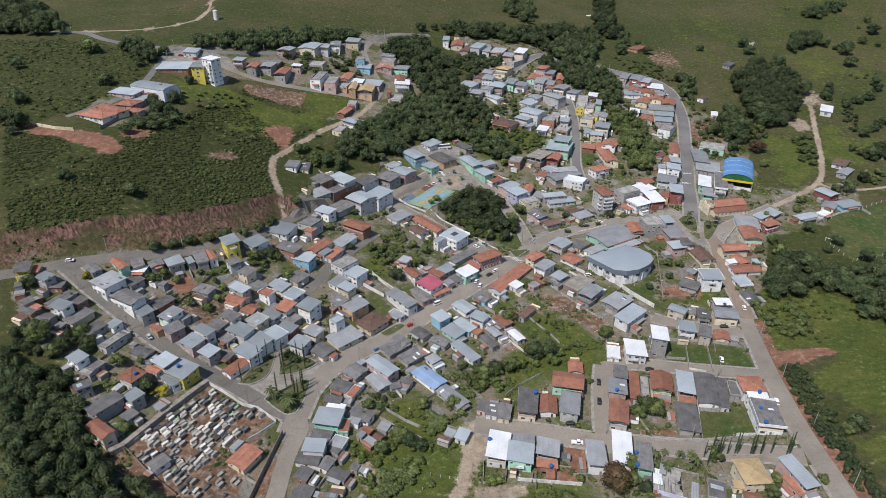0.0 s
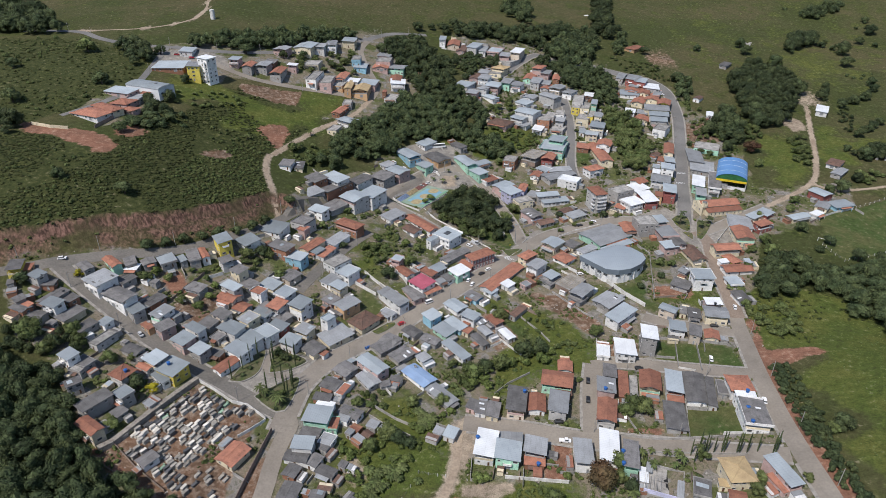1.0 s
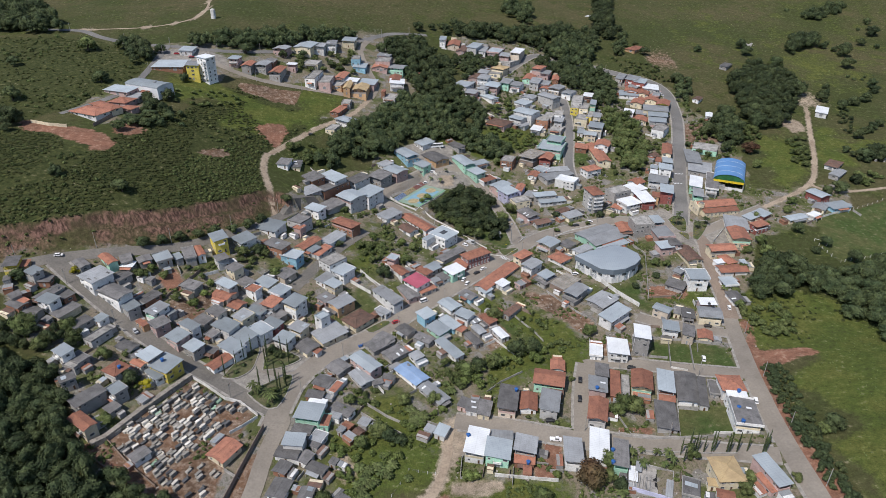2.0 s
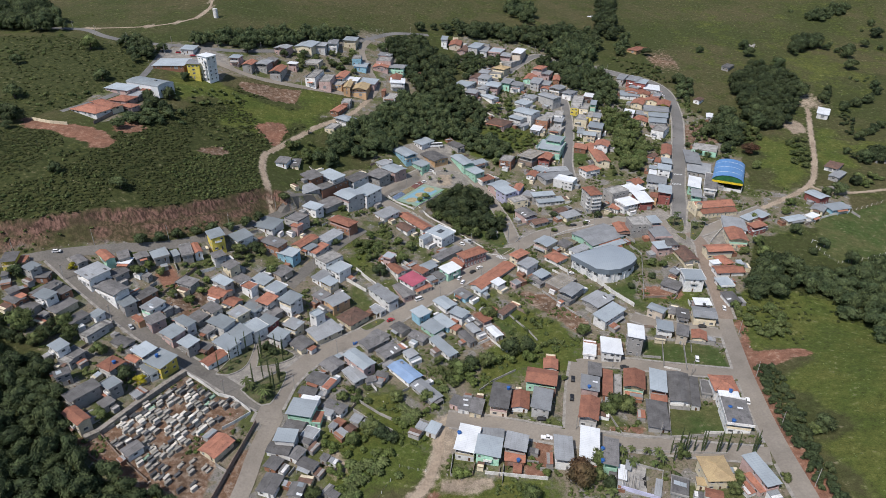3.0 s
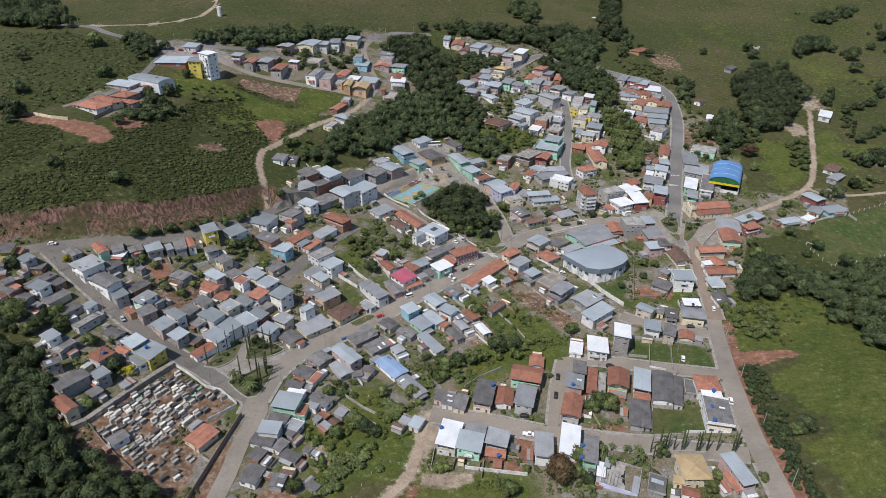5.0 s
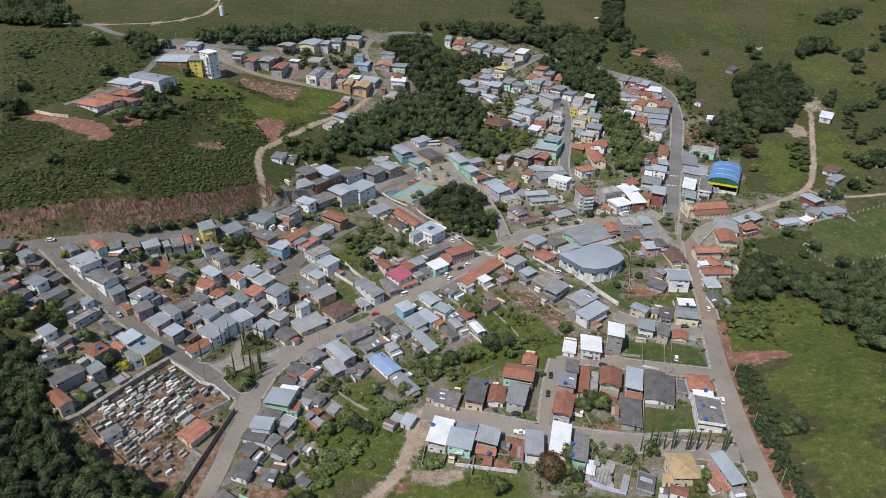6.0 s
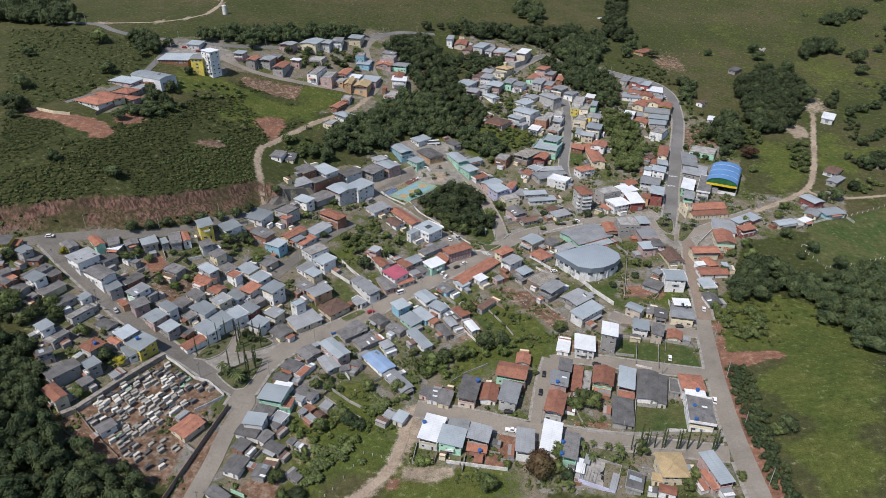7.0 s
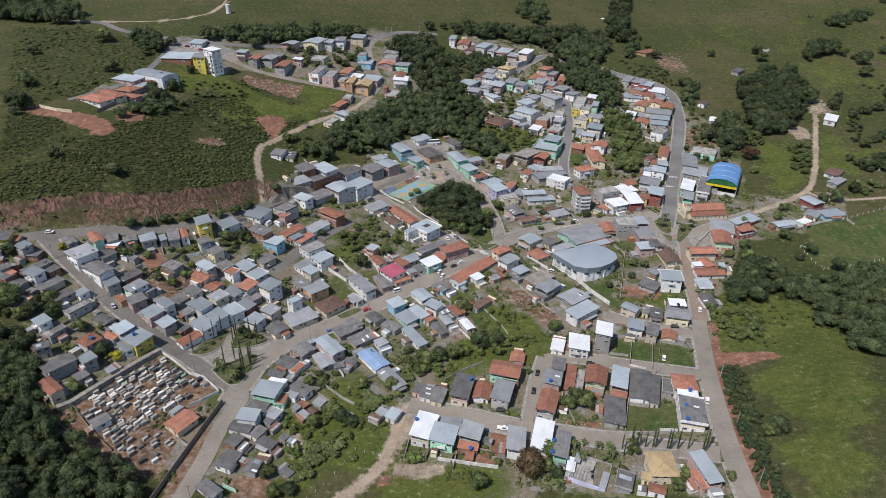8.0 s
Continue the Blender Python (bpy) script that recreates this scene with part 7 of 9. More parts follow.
# ---- trees and shrubs ----
def lump(bm, centre, r, rng, leaves, size, mat=0):
    """An uneven mass of foliage: a rough core and small leaf clumps all over it."""
    made = bmesh.ops.create_icosphere(bm, subdivisions=1, radius=1.0)["verts"]
    for v in made:
        k = 0.66 + 0.24 * rng.random()
        v.co = Vector((v.co.x * r[0] * k, v.co.y * r[1] * k, v.co.z * r[2] * k)) + centre
    for _ in range(leaves):
        z = rng.uniform(-0.55, 1)
        a = rng.uniform(0, math.tau)
        s = math.sqrt(1 - z * z)
        n = Vector((s * math.cos(a), s * math.sin(a), z))
        p = Vector((n.x * r[0], n.y * r[1], n.z * r[2])) * rng.uniform(0.8, 1.1) + centre
        q = (n + Vector((rng.uniform(-0.6, 0.6), rng.uniform(-0.6, 0.6), rng.uniform(-0.15, 0.7)))).to_track_quat("Z", "Y").to_matrix()
        w, h = size * rng.uniform(0.7, 1.5), size * rng.uniform(0.6, 1.2)
        t = rng.uniform(0, math.tau)
        c = [(-w, -h * 0.6, 0), (w, -h * 0.3, 0.12 * size), (-w * 0.1, h, 0)]
        f = bm.faces.new([bm.verts.new(p + q @ Vector((x * math.cos(t) - y * math.sin(t), x * math.sin(t) + y * math.cos(t), zz))) for x, y, zz in c])
        f.material_index = mat


def crown_mesh(seed, leaf, lobes, spread, leaves, size, flat=0.75):
    """A crown of unit radius about its own base, of several uneven lobes."""
    rng = random.Random(seed)
    bm = bmesh.new()
    lump(bm, Vector((0, 0, 0.95)), (0.62, 0.62, 0.6 * flat + 0.1), rng, leaves, size)
    for k in range(lobes):
        a = k * math.tau / lobes + rng.uniform(-0.5, 0.5)
        d = spread * rng.uniform(0.7, 1.15)
        r = rng.uniform(0.32, 0.5)
        lump(bm, Vector((d * math.cos(a), d * math.sin(a), 0.62 + rng.uniform(-0.22, 0.42))), (r, r, r * flat), rng, leaves, size)
    return mesh("crown", bm, leaf)


def trunk_mesh(seed):
    rng = random.Random(seed)
    bm = bmesh.new()
    tube(bm, (0, 0, -0.15), (0.02, 0.01, 0.45), 0.085, 0.06)
    for k in range(4):
        a = k * math.tau / 4 + rng.uniform(-0.4, 0.4)
        tube(bm, (0.02, 0.01, 0.4), (0.36 * math.cos(a), 0.36 * math.sin(a), 0.8), 0.045, 0.02, 5)
    return mesh("trunk", bm, BARK)


TRUNKS = [trunk_mesh(k) for k in range(2)]
CROWNS = {
    "dark": [crown_mesh(20 + k, LEAF_DARK, 8, 0.58, 110, 0.075) for k in range(3)],
    "mid": [crown_mesh(30 + k, LEAF_MID, 7, 0.57, 110, 0.075) for k in range(3)],
    "light": [crown_mesh(40 + k, LEAF_LIGHT, 6, 0.52, 100, 0.08) for k in range(2)],
    "red": [crown_mesh(50, LEAF_RED, 9, 0.58, 150, 0.07)],
    "yellow": [crown_mesh(55, LEAF_YELLOW, 5, 0.5, 60, 0.09)],
}
TREE_WORDS = {"dark": "dense dark green broadleaf tree in full leaf", "mid": "mid-green broadleaf tree among the houses", "light": "light green leafy tree in a garden", "red": "broad tree with dark leaves and red blossom", "yellow": "small garden tree with yellow blossom"}
wild = random.Random(5)


def tree(x, y, r, kind="dark", tall=1.0):
    """A tree of crown radius r."""
    t = thing("tree", at=pose(x, y, ground(x, y), 0, 0, wild.uniform(0, 360)), label=TREE_WORDS[kind], category="tree", group="trees of the town")
    t.scale = (r, r * wild.uniform(0.88, 1.12), r * tall * wild.uniform(0.9, 1.1))
    part("trunk", wild.choice(TRUNKS), None, t)
    part("crown", wild.choice(CROWNS[kind]), None, t)


def frond_plant(name, label, trunk_h, fronds, length, droop, leaf, width, seed, group):
    """A palm or banana: arched blades from the top of a stem."""
    rng = random.Random(seed)
    g = thing(name, label=label, category="palm" if trunk_h > 2 else "banana plant", group=group)
    bm = bmesh.new()
    tube(bm, (0, 0, -0.4), (0.1, 0.05, trunk_h), 0.2, 0.13)
    part("trunk", bm, BARK, g)
    bm = bmesh.new()
    for k in range(fronds):
        a = k * math.tau / fronds + rng.uniform(-0.2, 0.2)
        up = rng.uniform(0.15, 0.9)
        last = None
        for i in range(6):
            u = i / 5
            o = length * u * math.cos(up * 0.7)
            z = trunk_h + length * (up * u * 0.9 - droop * u * u)
            wdt = width * (0.35 + 1.3 * u * (1 - u) * 2)
            side = Vector((-math.sin(a), math.cos(a), 0)) * wdt
            c = Vector((0.1 + o * math.cos(a), 0.05 + o * math.sin(a), z))
            row = (bm.verts.new(c - side - Vector((0, 0, wdt * 0.5))), bm.verts.new(c), bm.verts.new(c + side - Vector((0, 0, wdt * 0.5))))
            if last:
                bm.faces.new((last[0], last[1], row[1], row[0]))
                bm.faces.new((last[1], last[2], row[2], row[1]))
            last = row
    part("fronds", bm, leaf, g)
    return g


def column_tree(height, seed):
    """A slim columnar conifer, leaning a little."""
    rng = random.Random(seed)
    g = thing("columnar_tree", label="slim dark columnar conifer beside the street", category="conifer", group="columnar trees")
    bm = bmesh.new()
    tube(bm, (0, 0, -0.3), (0, 0, 1.2), 0.14, 0.1)
    part("trunk", bm, BARK, g)
    bm = bmesh.new()
    bend = rng.uniform(-0.3, 0.5)
    n = 9
    for k in range(n):
        u = k / (n - 1)
        r = 0.36 * math.sin(math.pi * (0.12 + 0.86 * u)) ** 0.6 + 0.07
        lump(bm, Vector((bend * u * u, 0.2 * bend * u, 0.9 + u * (height - 1.2))), (r, r, height / n * 0.8), rng, 16, 0.16)
    part("crown", bm, LEAF_DARK, g)
    return g


def place(model, spots, vary=0.2):
    """The model itself on the first spot, copies on the others."""
    for i, (x, y) in enumerate(spots):
        m = pose(x, y, ground(x, y), 0, 0, wild.uniform(0, 360))
        s = 1 + wild.uniform(-vary, vary)
        ob = model if i == 0 else copy_thing(model, m)
        ob.matrix_basis = m @ Matrix.Diagonal((s, s, s, 1))


palm = frond_plant("palm_tree", "feathery green palm on a slim trunk", 5.0, 13, 3.0, 0.75, LEAF_MID, 0.38, 3, "palms")
place(palm, [(-77, 220.6), (-67.7, 215.2), (-69.5, 217), (-75, 219)])
place(frond_plant("palm_tree", "small green palm in a garden", 3.2, 12, 2.4, 0.7, LEAF_MID, 0.34, 4, "palms"),
      [(86, 188), (90, 189), (96, 187), (100, 186), (85, 183), (89, 181), (-3, 443), (8, 455), (14, 448), (4, 440), (97, 180), (100, 182), (109, 187), (-134, 434), (-95, 462)])
place(frond_plant("palm_tree", "dark fan palm on the church island", 6.0, 16, 3.2, 0.5, LEAF_DARK, 0.45, 5, "palms"), [(162, 382), (166, 390), (174, 377), (181, 382)], 0.15)
place(frond_plant("banana_plant", "clump of broad green banana leaves", 2.0, 12, 2.7, 0.7, LEAF_MID, 0.55, 6, "banana plants"),
      [(-4, 211), (-1, 209), (-5, 209), (0, 213), (10, 228), (12, 231), (-16, 190), (-18, 184), (-21, 182), (-22, 179), (-23, 176), (-23, 172), (-24, 168), (-27, 167), (-20, 175), (-21, 169), (-2, 211), (-4, 208), (-0, 212), (-5, 206), (-4, 214), (-6, 216), (-2, 211), (10, 234), (13, 229), (15, 237), (-5, 179), (-16, 181), (-18, 177), (-14, 183), (-13, 180), (-25, 183), (168, 309), (171, 310), (173, 306), (78, 169), (-25, 175), (-22, 177), (-33, 184), (-12, 185), (17, 235), (20, 237)])
place(column_tree(10.0, 7), [(105, 186), (105, 182), (109, 188), (111, 187), (112, 187), (114, 186), (117, 186), (118, 186), (122, 184), (123, 184), (126, 184), (130, 184), (135, 182), (136, 182), (108, 183)], 0.22)
place(column_tree(11.0, 8), [(-72, 228), (-70, 231), (-67, 223), (-65, 221), (-65, 228), (-64, 227), (-75, 223), (-76, 238), (-70, 245), (-67, 246), (-76, 241), (-87, 241), (-84, 244), (-89, 235), (-92, 228), (-65, 231), (-77, 245), (-66, 242)], 0.25)


def spots_in(zone, gap, rng, road_gap=1.0, house_gap=1.0):
    x0, x1 = min(p[0] for p in zone), max(p[0] for p in zone)
    y0, y1 = min(p[1] for p in zone), max(p[1] for p in zone)
    y, out = y0, []
    while y < y1:
        x = x0
        while x < x1:
            px, py = x + rng.uniform(-0.48, 0.48) * gap, y + rng.uniform(-0.48, 0.48) * gap
            if inside(zone, px, py) and not near_road(px, py, road_gap) and not near_house(px, py, house_gap):
                out.append((px, py))
            x += gap
        y += gap
    return out


def template(me):
    v = np.empty(len(me.vertices) * 3)
    me.vertices.foreach_get("co", v)
    return v.reshape(-1, 3), [tuple(p.vertices) for p in me.polygons]


def stuff(name, label, category, leaf, models, spots):
    """Many alike plants in one mesh. spots: x, y, radius, height factor."""
    V, F, base = [], [], 0
    shapes = [template(m) for m in models]
    for x, y, r, tall in spots:
        v, f = wild.choice(shapes)
        a, k = wild.uniform(0, math.tau), wild.uniform(0.72, 1.35)
        c, s, vx, vy = math.cos(a) * r, math.sin(a) * r, v[:, 0] * k, v[:, 1] / k
        V.append(np.stack([vx * c - vy * s + x, vx * s + vy * c + y, v[:, 2] * r * tall + ground(x, y)], 1))
        F += [tuple(i + base for i in q) for q in f]
        base += len(v)
    me = bpy.data.meshes.new(name)
    me.from_pydata(np.concatenate(V).tolist(), [], F)
    me.materials.append(leaf)
    return tagged(new(name, me), label, category, kind="stuff")


WOOD_SHAPES = [crown_mesh(60 + k, LEAF_DARK, 6, 0.55, 96, 0.082) for k in range(4)]
BUSH_SHAPES = []
for k in range(4):
    bm = bmesh.new()
    rng = random.Random(80 + k)
    lump(bm, Vector((0, 0, 0.3)), (0.62, 0.55, 0.5), rng, 26, 0.19)
    lump(bm, Vector((rng.uniform(-0.5, 0.5), rng.uniform(-0.5, 0.5), 0.25)), (0.42, 0.45, 0.4), rng, 20, 0.19)
    BUSH_SHAPES.append(mesh("bush", bm, LEAF_MID))


def wood(zone, gap, r, label, leaf=LEAF_DARK, name="woodland", tall=1.25, gaps=0.0):
    spots = [(x, y, r * wild.uniform(0.7, 1.3), tall * wild.uniform(0.75, 1.2)) for x, y in spots_in(zone, gap, wild) if wild.random() >= gaps]
    if spots:
        stuff(name, label, "woodland", leaf, WOOD_SHAPES, spots)


wood([(-73, 470), (-59, 492), (-40, 530), (-27, 549), (-15, 561), (8, 563), (14, 526), (28, 508), (47, 503), (63, 495), (51, 480), (33, 484), (9, 498), (-15, 489), (-30, 473), (-48, 447), (-65, 447), (-74, 424), (-83, 430), (-79, 455)], 6.5, 5.2, "dense dark valley woodland between the houses")
wood([(-50, 663), (-22, 683), (-3, 647), (25, 640), (12, 610), (13, 560), (-17, 557), (-29, 590), (-40, 614), (-50, 641)], 7.0, 5.2, "dense dark woodland below the upper road")
wood([(-55, 694), (9, 732), (97, 744), (139, 769), (177, 744), (157, 677), (126, 658), (106, 697), (95, 713), (40, 711), (-12, 713)], 8.0, 6.0, "dark belt of tall trees along the valley edge")
wood([(106, 665), (154, 655), (172, 627), (167, 586), (147, 574), (140, 602), (124, 625)], 7.0, 5.0, "dark woodland patch above the houses")
wood([(147, 568), (165, 563), (176, 522), (165, 470), (145, 461), (144, 498), (145, 541)], 6.5, 4.6, "green tree patch between streets", LEAF_MID)
wood([(-211, 564), (-147, 613), (-81, 664), (-81, 646), (-114, 599), (-149, 576), (-203, 547)], 6.5, 5.2, "dark row of trees beside the highway")
wood([(-485, 673), (-416, 656), (-363, 622), (-320, 573), (-350, 569), (-427, 586)], 8, 7.5, "dark grove on the far slope")
wood([(-258, 537), (-245, 547), (-226, 517), (-234, 502)], 8, 6.5, "dark grove beside the lane")
wood([(69, 825), (98, 848), (113, 778), (96, 767), (78, 791)], 9, 6.0, "dark tree strip on the far pasture")
wood([(198, 885), (225, 920), (208, 821), (210, 781), (183, 740), (175, 771)], 9, 6.0, "dark tree strip on the far pasture")
wood([(-194, 221), (-161, 216), (-150, 205), (-140, 186), (-127, 177), (-109, 166), (-98, 163), (-86, 160), (-80, 153), (-73, 135), (-129, 117)], 5.6, 4.3, "dense dark woodland on the slope below the town")
wood([(288, 637), (307, 669), (333, 678), (354, 656), (345, 620), (322, 574), (300, 543), (276, 535), (273, 568)], 7, 5.6, "dark woodland patch on the eastern slope")
wood([(243, 546), (262, 559), (254, 520), (235, 485), (233, 507)], 7.5, 6.0, "dark group of trees beside the street")
wood([(189, 326), (210, 340), (219, 337), (210, 312), (192, 296), (182, 300)], 6.4, 5.2, "dark broad riverside trees", tall=1.15)
wood([(168, 292), (183, 294), (192, 283), (190, 267), (180, 262), (170, 266)], 4.6, 3.0, "green riverside thicket", LEAF_MID, "thicket", 0.9, 0.12)
wood([(209, 312), (216, 326), (228, 334), (236, 322), (256, 330), (281, 333), (262, 296), (244, 258), (229, 240), (221, 262), (220, 281), (226, 295), (215, 306)], 6.6, 5.2, "dark riverside woodland", tall=1.15, gaps=0.06)
wood([(243, 331), (255, 330), (250, 320), (236, 320)], 5.5, 3.4, "green riverside trees", LEAF_MID)
wood([(260, 333), (288, 340), (271, 306), (264, 316)], 6, 4.4, "dark trees beside the field")
wood([(160, 241), (155, 224), (153, 208), (151, 189), (149, 169), (150, 150), (156, 143), (156, 155), (157, 168), (160, 188), (163, 206), (166, 222), (168, 236)], 2.9, 2.0, "dark bushes on the roadside bank", name="thicket", tall=0.95)
wood([(-1, 405), (9, 422), (24, 431), (40, 431), (48, 411), (48, 378), (40, 368), (26, 380), (7, 392)], 8.0, 6.4, "broad dark shade trees of the square", tall=1.05)
wood([(0, 396), (10, 400), (24, 388), (38, 372), (34, 366), (18, 376)], 6.5, 4.0, "lighter green trees along the edge of the square", LEAF_MID, tall=1.0, gaps=0.2)
wood([(28, 303), (44, 306), (56, 293), (67, 274), (76, 255), (56, 256), (45, 267), (37, 276)], 4.5, 1.7, "green thicket in the gully", LEAF_MID, "thicket", 0.9, 0.55)
wood([(36, 258), (50, 267), (66, 264), (72, 255), (56, 249), (39, 245), (30, 233), (14, 229), (22, 245)], 5.0, 2.6, "green thicket in the gully", LEAF_LIGHT, "thicket", 1.0, 0.5)
wood([(-38, 197), (-30, 207), (-16, 193), (-8, 209), (4, 219), (12, 216), (-0, 208), (-6, 193), (-14, 181), (-24, 170), (-33, 172)], 4.4, 1.9, "green gardens and thicket in the gully", LEAF_LIGHT, "thicket", 0.95)
wood([(453, 850), (489, 874), (516, 886), (507, 860), (476, 845), (453, 829)], 8, 6.0, "dark trees on the far pasture")
wood([(397, 759), (418, 778), (436, 774), (426, 748), (399, 741), (380, 717), (381, 733)], 7.5, 5.6, "dark trees on the far pasture")
wood([(372, 589), (391, 596), (415, 615), (408, 601), (387, 589), (371, 582)], 7, 4.0, "dark hedge on the eastern slope", name="thicket", tall=1.0)
wood([(333, 478), (353, 496), (365, 500), (363, 477), (345, 468), (333, 469)], 7, 4.2, "dark hedge on the eastern slope", name="thicket", tall=1.0)
wood([(291, 520), (313, 522), (297, 479), (278, 461)], 7, 3.6, "green thicket on the eastern slope", LEAF_MID, "thicket", 1.0)
wood([(-112, 316), (-99, 325), (-90, 314), (-100, 303), (-109, 304)], 6, 2.8, "green back gardens", LEAF_MID, "thicket", 0.9)
wood([(-133, 294), (-121, 303), (-113, 298), (-124, 285)], 5.5, 2.8, "green back gardens", LEAF_MID, "thicket", 0.9)
wood([(-46, 345), (-33, 353), (-22, 346), (-32, 331), (-41, 325)], 5.5, 2.6, "green back gardens", LEAF_MID, "thicket", 0.9)
wood([(-59, 381), (-35, 401), (-37, 387), (-54, 373)], 6, 2.4, "green back gardens", LEAF_MID, "thicket", 0.9)
wood([(-43, 223), (-34, 228), (-20, 226), (-21, 217), (-32, 219)], 5.5, 2.6, "green back gardens", LEAF_MID, "thicket", 0.9)
wood([(-202, 421), (-178, 438), (-168, 419), (-189, 406), (-203, 389)], 7, 4.0, "dark bushes on the hillside", name="thicket", tall=0.9)
wood([(-284, 403), (-264, 398), (-255, 378), (-263, 368)], 8, 5.0, "dark trees on the hillside")
wood([(-106, 434), (-95, 450), (-78, 450), (-82, 427), (-96, 418)], 6.5, 3.6, "green gardens below the track", LEAF_MID, "thicket", 0.95)
wood([(33, 501), (61, 516), (75, 505), (60, 482), (37, 477)], 6.0, 1.9, "light green bushes on the slope between houses", LEAF_LIGHT, "thicket", 0.8, 0.4)
wood([(11, 641), (39, 665), (57, 661), (28, 629)], 7, 3.0, "green slope between houses", LEAF_MID, "thicket", 0.9)
wood([(49, 576), (67, 587), (68, 560), (53, 556)], 6.5, 3.4, "green gardens between houses", LEAF_MID, "thicket", 0.9)
wood([(537, 920), (586, 930), (577, 912), (535, 897)], 8, 6.0, "dark trees on the far pasture")
wood([(346, 693), (366, 705), (360, 684), (342, 680)], 7, 4.5, "green trees on the far pasture", LEAF_MID)
wood([(362, 574), (375, 579), (362, 538), (348, 527)], 6, 2.2, "dark scrub strip on the eastern slope", name="thicket", tall=0.9, gaps=0.2)
wood([(357, 530), (376, 541), (395, 557), (390, 547), (371, 532), (354, 521)], 6.5, 3.4, "dark hedge on the eastern slope", name="thicket", tall=1.0)
wood([(363, 615), (376, 623), (367, 597), (356, 592)], 6, 3.6, "dark trees beside the track")
wood([(250, 561), (266, 570), (256, 533), (241, 519)], 7, 5.0, "dark group of trees beside the street")
wood([(411, 661), (447, 664), (445, 652), (410, 646)], 6, 1.8, "low dark hedge on the eastern slope", name="thicket", tall=0.8, gaps=0.3)
wood([(262, 544), (277, 552), (273, 521), (258, 512)], 6, 3.2, "green bushes on the slope", LEAF_MID, "thicket", 1.0)
wood([(31, 630), (67, 643), (120, 613), (108, 498), (60, 494), (38, 515), (36, 562)], 5.0, 2.1, "green gardens between the upper houses", LEAF_MID, "thicket", 1.0, 0.55)
wood([(127, 626), (157, 642), (171, 569), (207, 571), (177, 442), (112, 463)], 5.5, 2.2, "green gardens between the upper houses", LEAF_MID, "thicket", 1.0, 0.6)
wood([(222, 595), (242, 585), (259, 542), (234, 480), (206, 499)], 6.5, 2.6, "green bushes beside the avenue", LEAF_MID, "thicket", 1.0, 0.6)
wood([(-208, 465), (-155, 492), (-146, 474), (-186, 437)], 6.0, 1.9, "green bushes below the tower block", LEAF_MID, "thicket", 0.9, 0.45)
wood([(-138, 571), (-113, 595), (-74, 612), (-70, 579), (-87, 561), (-115, 554)], 6, 2.8, "green trees between the upper houses", LEAF_MID, "thicket", 1.0, 0.35)
wood([(-29, 423), (-32, 411), (-59, 380), (-72, 373), (-61, 393)], 5, 2.2, "green back gardens", LEAF_MID, "thicket", 0.9, 0.4)
wood([(-52, 373), (-21, 375), (-3, 361), (-11, 342), (-38, 341)], 4.6, 2.0, "green back gardens", LEAF_MID, "thicket", 0.9, 0.45)
wood([(10, 682), (51, 684), (71, 657), (51, 618), (29, 593), (18, 637)], 6.2, 3.6, "dark trees above the upper houses", gaps=0.2)
wood([(35, 552), (63, 546), (92, 524), (86, 493), (46, 490)], 5.6, 2.0, "light green bushes on the slope between houses", LEAF_LIGHT, "thicket", 0.8, 0.45)
wood([(236, 654), (248, 635), (235, 584), (225, 589)], 6.5, 4.0, "dark trees beside the avenue")
wood([(213, 782), (214, 753), (188, 687), (182, 703)], 7, 4.6, "dark trees beside the far house")
wood([(-195, 237), (-182, 239), (-168, 238), (-159, 235), (-161, 228), (-173, 224), (-189, 222)], 4.6, 2.8, "dark trees behind the last houses", gaps=0.1)
wood([(-158, 287), (-143, 296), (-137, 281), (-145, 273), (-153, 277)], 4.4, 1.9, "green back gardens", LEAF_MID, "thicket", 0.9, 0.3)
wood([(6, 248), (19, 254), (21, 225), (12, 228)], 5.0, 2.8, "green trees in the gully", LEAF_MID, gaps=0.15)
wood([(-34, 233), (-22, 234), (-17, 222), (-30, 224)], 4.2, 1.8, "green back gardens", LEAF_MID, "thicket", 0.9, 0.25)
wood([(12, 589), (36, 573), (46, 540), (38, 515), (18, 508), (11, 544)], 5.8, 4.2, "dark trees on the valley slope", gaps=0.1)
wood([(181, 695), (222, 678), (228, 632), (207, 641), (183, 660)], 5.0, 2.0, "green plants beside the avenue", LEAF_MID, "thicket", 0.9, 0.35)
wood([(119, 521), (137, 516), (137, 505), (118, 505)], 4.6, 1.8, "green back gardens", LEAF_MID, "thicket", 0.9, 0.4)
wood([(-208, 435), (-196, 448), (-183, 434), (-190, 419)], 6, 3.6, "dark trees behind the school")
wood([(312, 451), (330, 463), (340, 458), (335, 442), (313, 438)], 5.5, 2.6, "green bushes beside the farm houses", LEAF_MID, "thicket", 1.0, 0.3)
wood([(138, 751), (160, 690), (148, 655), (126, 664), (119, 690)], 7.0, 6.0, "dark trees over the bend of the avenue", tall=1.3)
wood([(95, 672), (119, 677), (140, 645), (137, 605), (120, 614), (112, 640)], 6.2, 4.8, "dark trees above the hillside street", tall=1.2, gaps=0.1)
tree(514.8, 818.3, 5.0, "dark", 1.3)
tree(438.2, 755.5, 3.4, "dark")
tree(495.7, 799.5, 2.6, "dark")
tree(486.8, 740.5, 3.6, "dark", 1.15)
tree(442.0, 872.3, 3.4, "dark")
tree(-37.3, 167.4, 3.6, "mid", 1.0)
tree(-32.4, 158.4, 3.4, "mid", 1.0)
tree(-26.8, 160.6, 3.6, "dark", 1.0)
